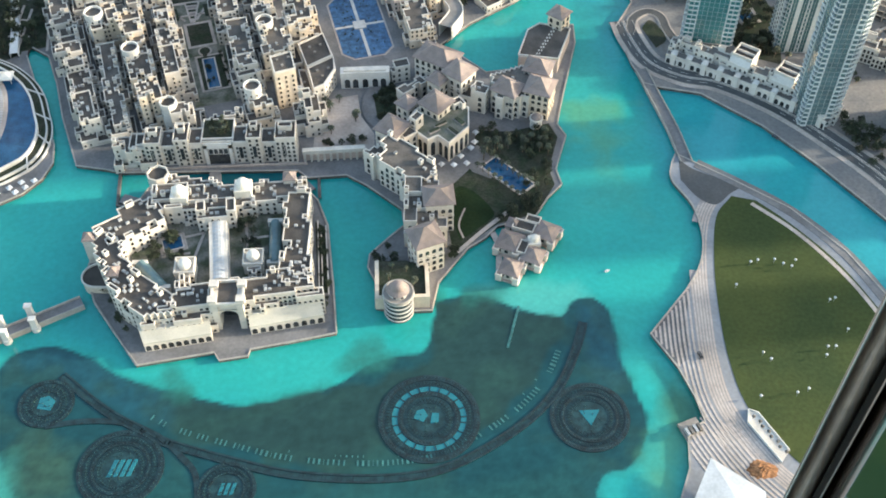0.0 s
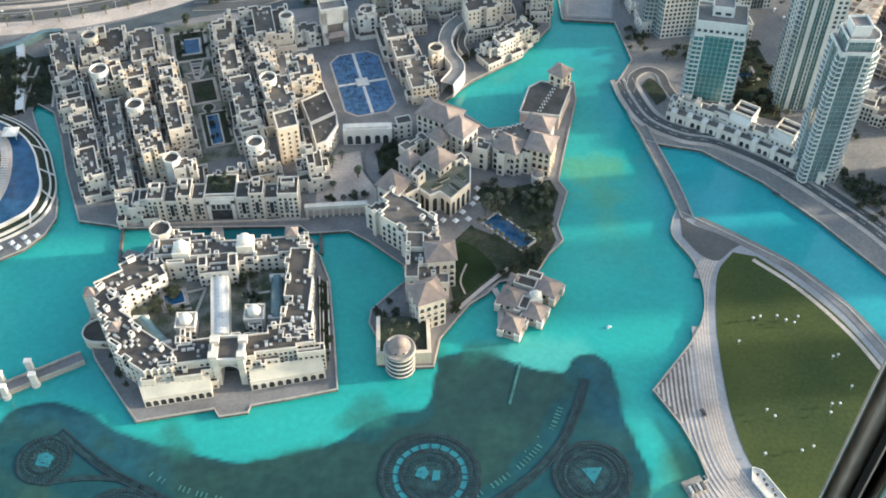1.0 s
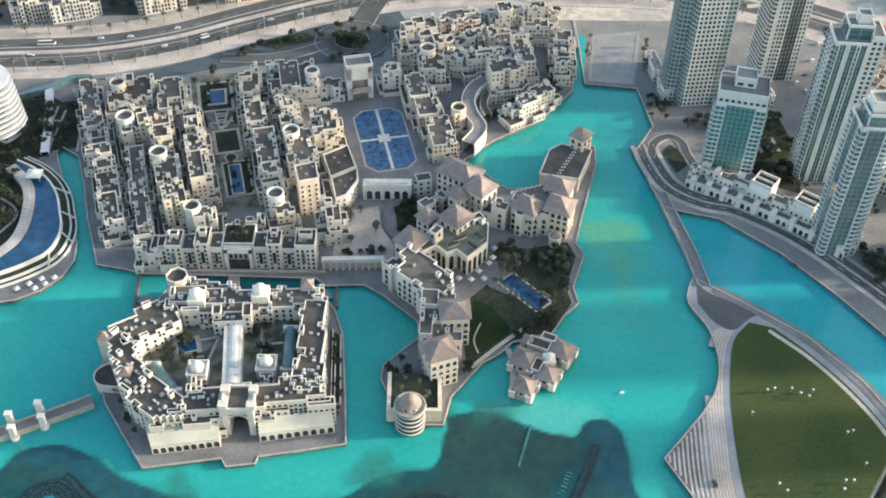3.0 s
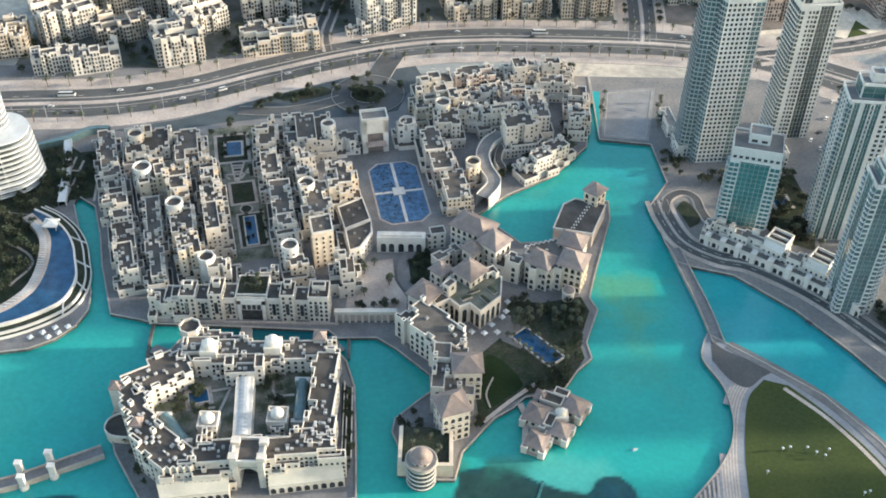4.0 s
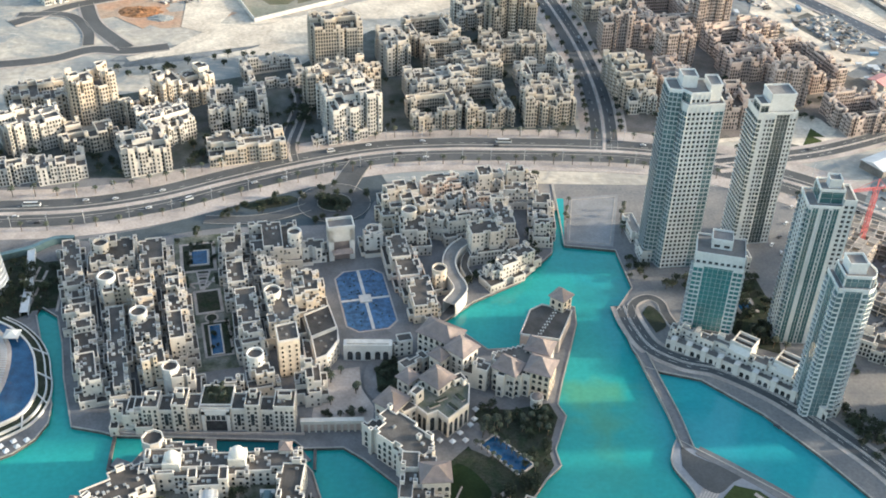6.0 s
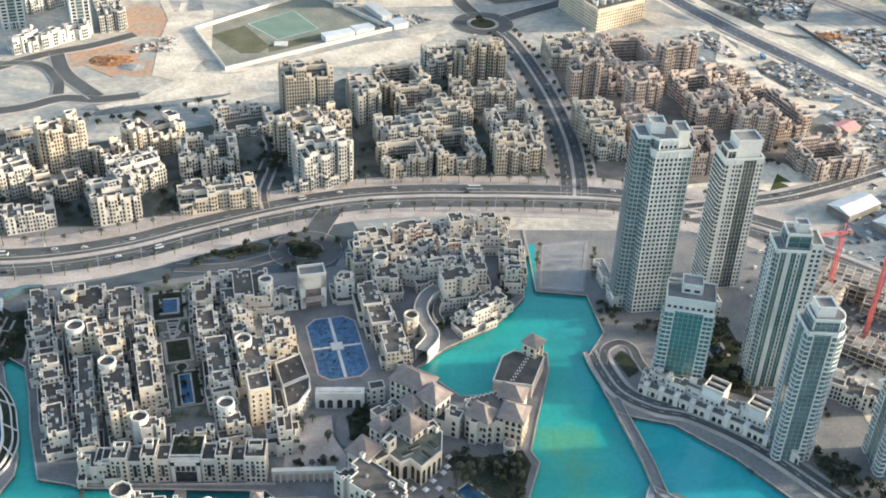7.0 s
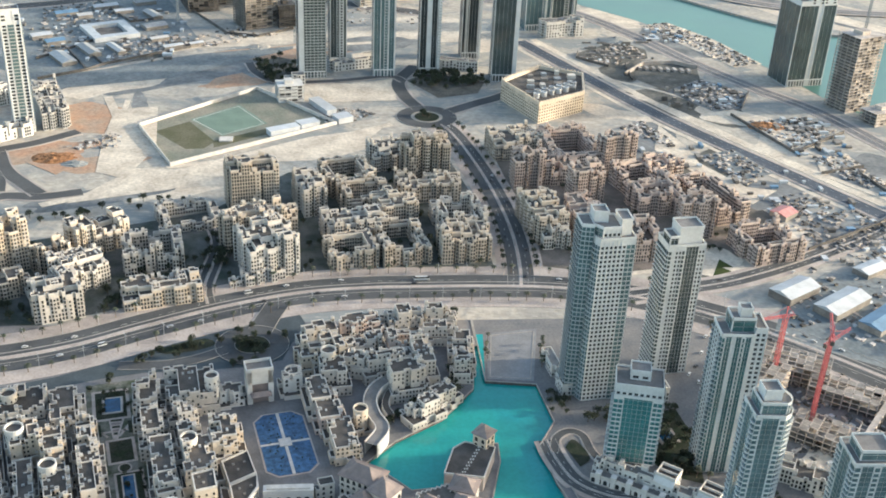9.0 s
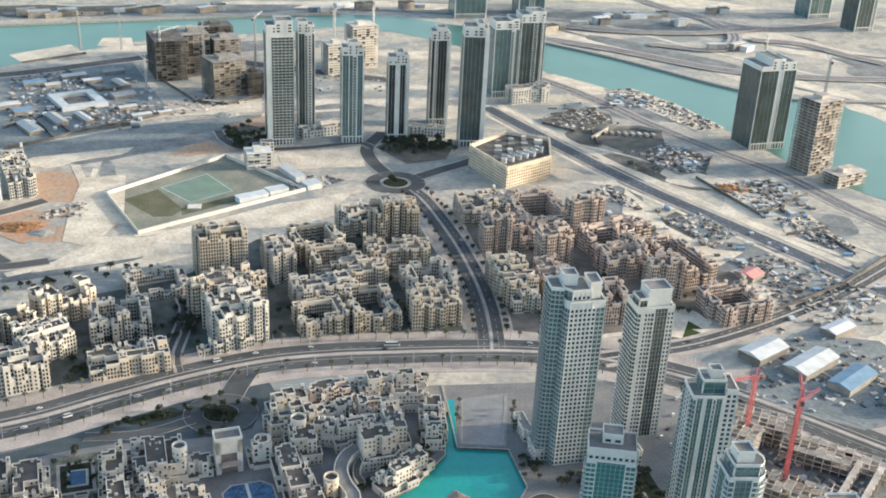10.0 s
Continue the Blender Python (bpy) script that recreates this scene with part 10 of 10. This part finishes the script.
def tree_model(seed, high, r):
    rnd = random.Random(seed)
    th = thing("broadleaf_tree", 0, 0, 0, LAND, "bushy broadleaf tree with a dull green crown", "tree", "garden trees")
    s = Shape()
    s.drum(0, 0, 0.3, 0.2, -0.2, high * 0.5, 7)
    for i in range(4):
        a = 2 * math.pi * i / 4 + rnd.uniform(-0.4, 0.4)
        s.beam((0, 0, high * 0.4), (math.cos(a) * r * 0.6, math.sin(a) * r * 0.6, high * 0.75), 0.14)
    part("trunk", s, BARK, th)
    s = Shape()
    for i in range(90):
        t, p = rnd.uniform(0, 6.283), math.acos(rnd.uniform(-0.7, 1))
        g = r * rnd.uniform(0.45, 1.05) * (1 + 0.2 * math.sin(3 * t + seed))
        x, y, z = g * math.sin(p) * math.cos(t), g * math.sin(p) * math.sin(t), high * 0.68 + g * 0.75 * math.cos(p)
        for k in range(3):
            q = Vector((rnd.gauss(0, 1), rnd.gauss(0, 1), rnd.gauss(0, 1))).normalized()
            v = q.orthogonal().normalized()
            w = q.cross(v)
            e = rnd.uniform(0.35, 0.75)
            c = Vector((x, y, z)) + Vector((rnd.gauss(0, 0.3), rnd.gauss(0, 0.3), rnd.gauss(0, 0.3)))
            s.face([tuple(c + v * e), tuple(c + w * e * 0.6), tuple(c - v * e), tuple(c - w * e * 0.6)])
    part("crown", s, LEAF, th)
    return th


PALMS = [palm_model(i, h) for i, h in ((1, 6.5), (2, 8.0), (3, 5.2))]
TREES = [tree_model(i, h, r) for i, h, r in ((4, 6.5, 2.8), (5, 8.0, 3.4), (6, 5.0, 2.2))]
PLACED = {}
GROVE = []


def plant(models, x, y, rnd, z=LAND, size=1.0):
    k = rnd.randrange(len(models))
    m = pose(x, y, z, 0, 0, rnd.uniform(0, 360))
    g = size * rnd.uniform(0.85, 1.2)
    key = models[k].name
    PLACED["n"] = PLACED.get("n", 0) + (models is TREES)
    if models is TREES and PLACED["n"] > 280:
        GROVE.append((k, m @ Matrix.Diagonal((g, g, g, 1))))
        return
    if key not in PLACED:
        PLACED[key] = models[k]
        models[k].matrix_world = m @ Matrix.Diagonal((g, g, g, 1))
        return
    ob = copy_thing(models[k], m)
    ob.scale = (g, g, g)


def scatter(models, poly, n, seed, size=1.0, z=LAND, ring=False):
    """n plants inside a polygon."""
    rnd = random.Random(seed)
    xs, ys = [p[0] for p in poly], [p[1] for p in poly]
    done = 0
    while done < n:
        x, y = rnd.uniform(min(xs), max(xs)), rnd.uniform(min(ys), max(ys))
        hit = False
        for (ax, ay), (bx, by) in zip(poly, poly[1:] + poly[:1]):
            if (ay > y) != (by > y) and x < (bx - ax) * (y - ay) / (by - ay) + ax:
                hit = not hit
        if hit:
            plant(models, x, y, rnd, z, size)
            done += 1


rnd = random.Random(66)
for side in (23, -23):
    l = offset(BOULEVARD, side)
    run = 0.0
    for a, b in zip(l, l[1:]):
        run += math.hypot(b[0] - a[0], b[1] - a[1])
        if run > 13 and -300 < a[0] < 300:
            run = 0.0
            plant(PALMS, a[0], a[1], rnd, LAND + 0.1)
for side in (14, -14):
    l = offset(NORTH_ROAD, side)
    run = 0.0
    for a, b in zip(l, l[1:]):
        run += math.hypot(b[0] - a[0], b[1] - a[1])
        if run > 11 and a[1] > 800:
            run = 0.0
            plant(TREES, a[0], a[1], rnd, LAND + 0.1, 0.9)
scatter(PALMS, [(40, 446), (50, 458), (56, 452), (46, 440)], 8, 1)
for i in range(9):
    plant(PALMS, 47 + i * 3.0, 446 - i * 3.3, rnd, LAND + 0.1, 0.75)
    plant(PALMS, 39 + i * 3.0, 439 - i * 3.3, rnd, LAND + 0.1, 0.75)
scatter(TREES, [(56, 464), (84, 470), (86, 458), (78, 436), (66, 452)], 20, 2, 0.65)
scatter(PALMS, [(52, 462), (82, 468), (84, 456), (77, 436), (60, 450)], 16, 202, 0.8)
scatter(TREES, [(40, 470), (50, 472), (54, 464), (44, 462)], 6, 3, 0.7)
scatter(TREES, [(48, 398), (68, 404), (72, 412), (60, 412)], 14, 4, 0.8)
scatter(TREES, [(-22, 376), (-8, 386), (-8, 370), (-20, 366)], 6, 5, 0.7)
scatter(TREES, [(12, 356), (26, 376), (22, 380), (10, 362)], 6, 6, 0.7)
scatter(TREES, [(-146, 376), (-136, 388), (-120, 394), (-112, 380), (-122, 372), (-138, 372)], 20, 7, 0.7, LAND + 5.5)
scatter(TREES, [(-94, 398), (-80, 400), (-76, 372), (-90, 372)], 16, 8, 0.7, LAND + 5.5)
scatter(TREES, [(-298, 540), (-262, 538), (-248, 518), (-246, 480), (-272, 454), (-310, 450)], 46, 9)
scatter(TREES, [(-262, 600), (-240, 608), (-234, 566), (-250, 560)], 12, 10)
scatter(TREES, [(206, 590), (240, 598), (244, 560), (236, 524), (216, 532)], 20, 11)
scatter(PALMS, [(206, 540), (232, 556), (240, 520), (222, 516)], 8, 12)
scatter(TREES, [(-67, 690), (-53, 690), (-53, 678), (-67, 678)], 9, 13, 0.8)
scatter(TREES, [(-126, 684), (-100, 696), (-88, 692), (-100, 684)], 8, 14, 0.8)
scatter(TREES, [(-100, 800), (-82, 806), (-88, 870), (-106, 866)], 18, 15)
scatter(TREES, [(60, 880), (84, 884), (90, 912), (66, 912)], 8, 16)
scatter(TREES, [(112, 1240), (192, 1246), (190, 1290), (126, 1292)], 30, 17, 1.2)
scatter(TREES, [(104, 1146), (118, 1146), (118, 1160), (104, 1160)], 5, 18)
scatter(TREES, [(-172, 770), (-156, 776), (-160, 730), (-176, 732)], 8, 19)
scatter(TREES, [(252, 470), (268, 470), (276, 440), (262, 430)], 12, 20)
scatter(PALMS, [(-50, 470), (-30, 474), (-30, 500), (-50, 498)], 8, 21)
scatter(TREES, [(-50, 460), (-24, 461), (-24, 466), (-50, 465)], 12, 22, 0.6)
for poly, n, seed in (([(-158, 631), (-140, 634), (-139, 628), (-157, 626)], 9, 23), ([(-157, 628), (-152, 626), (-149, 604), (-154, 602)], 9, 24), ([(-139, 630), (-136, 630), (-132, 606), (-137, 605)], 7, 124),
                      ([(-128, 546), (-125, 545), (-117, 516), (-121, 514)], 8, 125), ([(-118, 548), (-115, 546), (-107, 520), (-111, 519)], 9, 126), ([(-120, 600), (-116, 600), (-108, 556), (-112, 556)], 10, 128), ([(-150, 576), (-146, 576), (-140, 550), (-144, 550)], 8, 129)):
    scatter(TREES, poly, n, seed, 0.45)
scatter(TREES, [(84, 650), (90, 650), (90, 620), (84, 615)], 7, 25)
scatter(TREES, [(36, 582), (50, 594), (60, 616), (46, 606)], 8, 26, 0.8)
scatter(PALMS, [(-115, 455), (-102, 455), (-102, 467), (-115, 467)], 7, 27, 0.6, LAND + 16.8)
scatter(TREES, [(-115, 455), (-102, 455), (-102, 467), (-115, 467)], 14, 127, 0.5, LAND + 16.8)
scatter(PALMS, [(-14, 346), (2, 346), (2, 362), (-14, 362)], 8, 28, 0.6, LAND + 7.2)
scatter(TREES, [(166, 600), (206, 600), (204, 585), (170, 580)], 10, 29)
scatter(TREES, [(-170, 378), (-160, 352), (-142, 322), (-146, 332), (-160, 360)], 14, 30, 0.55)
scatter(TREES, [(-47, 340), (-43, 340), (-47, 395), (-51, 395)], 14, 31, 0.55)
scatter(TREES, [(-206, 610), (-150, 640), (-150, 648), (-210, 622)], 16, 32, 0.8)
scatter(TREES, [(-290, 880), (-200, 900), (-130, 935), (-140, 945), (-290, 895)], 18, 34)
scatter(PALMS, [(112, 652), (118, 690), (121, 690), (114, 652)], 7, 35, 0.8)
scatter(PALMS, [(150, 640), (160, 690), (163, 690), (153, 640)], 8, 36, 0.8)

# far trees, too many to tell apart
for poly, n, seed, size in (([(-330, 706), (-246, 712), (-150, 752), (-60, 794), (-40, 820), (-120, 860), (-240, 850), (-330, 820)], 120, 41, 0.9), ([(-20, 800), (136, 810), (134, 950), (110, 1040), (-30, 990)], 110, 42, 0.9), ([(182, 808), (300, 806), (400, 850), (380, 960), (250, 1080), (182, 1070)], 90, 43, 0.8), ([(-76, 660), (-36, 660), (-30, 700), (-60, 716), (-84, 700)], 30, 44, 0.8), ([(-30, 690), (40, 720), (100, 735), (100, 722), (40, 704), (-26, 676)], 46, 45, 0.8), ([(-96, 1327), (-64, 1359), (-44, 1349), (-29, 1278), (-70, 1259)], 40, 46, 1.2), ([(90, 1250), (200, 1250), (190, 1300), (110, 1310)], 40, 47, 1.2), ([(-150, 672), (-100, 690), (-90, 680), (-140, 664)], 16, 48, 0.7), ([(-300, 545), (-262, 540), (-246, 516), (-243, 480), (-272, 452), (-318, 448)], 60, 49, 0.9), ([(206, 592), (242, 600), (246, 560), (238, 522), (214, 530), (204, 556)], 40, 50, 0.8), ([(52, 400), (70, 404), (82, 426), (80, 436), (87, 462), (82, 472), (60, 466), (74, 440)], 30, 51, 0.7), ([(-6, 474), (-2, 486), (-6, 508), (-14, 514), (-20, 500), (-18, 482)], 26, 53, 0.6), ([(-298, 548), (-262, 544), (-252, 556), (-254, 604), (-268, 612)], 46, 58, 0.8), ([(-246, 600), (-238, 604), (-232, 560), (-244, 558)], 16, 59, 0.6), ([(204, 610), (232, 622), (236, 640), (206, 634)], 22, 55, 0.8), ([(150, 600), (160, 590), (166, 610), (154, 626)], 14, 56, 0.7), ([(262, 560), (274, 556), (280, 500), (266, 500)], 20, 57, 0.7), ([(250, 480), (300, 440), (290, 400), (262, 430)], 30, 52, 0.8)):
    scatter(TREES, poly, n, seed, size)
s = {"trunk": Shape(), "crown": Shape()}
for k, m in GROVE:
    for ch in TREES[k].children:
        me, sh = ch.data, s[ch.name.split(".")[0]]
        base = len(sh.v)
        sh.v.extend([tuple(m @ v.co) for v in me.vertices])
        for p in me.polygons:
            sh.f.append(tuple(base + i for i in p.vertices))
            sh.m.append(0)
solo("grove_trunks", s["trunk"], BARK, "brown trunks of the many far trees", "trees", "stuff")
solo("grove_crowns", s["crown"], LEAF, "dull green crowns of the many far trees", "trees", "stuff")
# ---- the observation deck from which one looks out ----
th = thing("window_frame", 0, 0, 0, EYE - 1.75, "dark metal window post of the observation deck", "window frame")
def post(az0, az1, r0, r1, m, nm):
    """An upright bar between two bearings and two distances."""
    s = Shape()
    p = [(r * math.sin(radians(a)), r * math.cos(radians(a))) for a, r in ((az0, r0), (az0, r1), (az1, r1), (az1, r0))]
    s.prism(p[::-1], 0, 3.2)
    part(nm, s, m, th)


def round_post(az0, az1, r, bulge, m, nm):
    """An upright bar with a rounded inner face."""
    s = Shape()
    k = 12
    p = [(r * math.sin(radians(az0)), r * math.cos(radians(az0)))]
    for i in range(k + 1):
        t = i / k
        a, q = radians(az0 + (az1 - az0) * t), r - 0.02 - bulge * math.sin(math.pi * t) ** 0.7
        p.append((q * math.sin(a), q * math.cos(a)))
    p.append((r * math.sin(radians(az1)), r * math.cos(radians(az1))))
    s.prism(p, 0, 3.2)
    part(nm, s, m, th)


post(36.0, 36.15, 0.86, 0.92, BRIGHT_METAL, "edge_strip")
round_post(36.15, 38.2, 0.95, 0.05, MID_METAL, "post")
post(38.2, 38.75, 0.89, 0.96, RUBBER, "seal_strip")
post(38.75, 38.9, 0.86, 0.92, BRIGHT_METAL, "edge_strip")
round_post(38.9, 40.5, 0.95, 0.04, MULLION, "post")
tint = bpy.data.materials.new("dark_tinted_pane")
tint.use_nodes = True
b = tint.node_tree.nodes["Principled BSDF"]
b.inputs["Base Color"].default_value = (0.26, 0.45, 0.46, 1)
b.inputs["Transmission Weight"].default_value, b.inputs["Roughness"].default_value, b.inputs["IOR"].default_value = 1.0, 0.0, 1.1
s = Shape()
a0, a1 = radians(40.5), radians(62)
p, q = (0.9 * math.sin(a0), 0.9 * math.cos(a0)), (0.9 * math.sin(a1), 0.9 * math.cos(a1))
s.prism([q, p, (p[0] * 1.012, p[1] * 1.012), (q[0] * 1.012, q[1] * 1.012)], 0, 3.1)
part("tinted_pane", s, tint, th)
s = Shape()
s.box(-3.0, -3.0, EYE - 2.15, 3.0, 0.35, EYE - 1.75, bottom=True)
s.box(0.45, 0.35, EYE - 2.15, 3.0, 0.80, EYE - 1.75, bottom=True)
solo("deck_floor", s, PAVING_GREY, "grey stone floor of the observation deck", "floor", "structure")
s = Shape()
s.box(-3.0, -3.2, EYE - 1.75, 3.0, -3.0, EYE + 1.4, bottom=True)
solo("wall_back", s, PAVING_GREY, "plain grey inner wall of the deck", "wall", "structure")
s = Shape()
s.box(-3.0, -3.2, EYE + 1.4, 3.0, 0.95, EYE + 1.6, bottom=True)
solo("deck_ceiling", s, WHITE, "plain white ceiling of the deck", "ceiling", "structure")
s = Shape()
s.drum(0, -24, 20, 14, LAND - 0.5, EYE - 2.15, 24)
s.box(-3.0, -24, EYE - 6, 3.0, 0.3, EYE - 2.16, bottom=True)
solo("tower_shaft", s, BLUE_GLASS, "glass shaft of the tower under the deck", "tower", "structure")
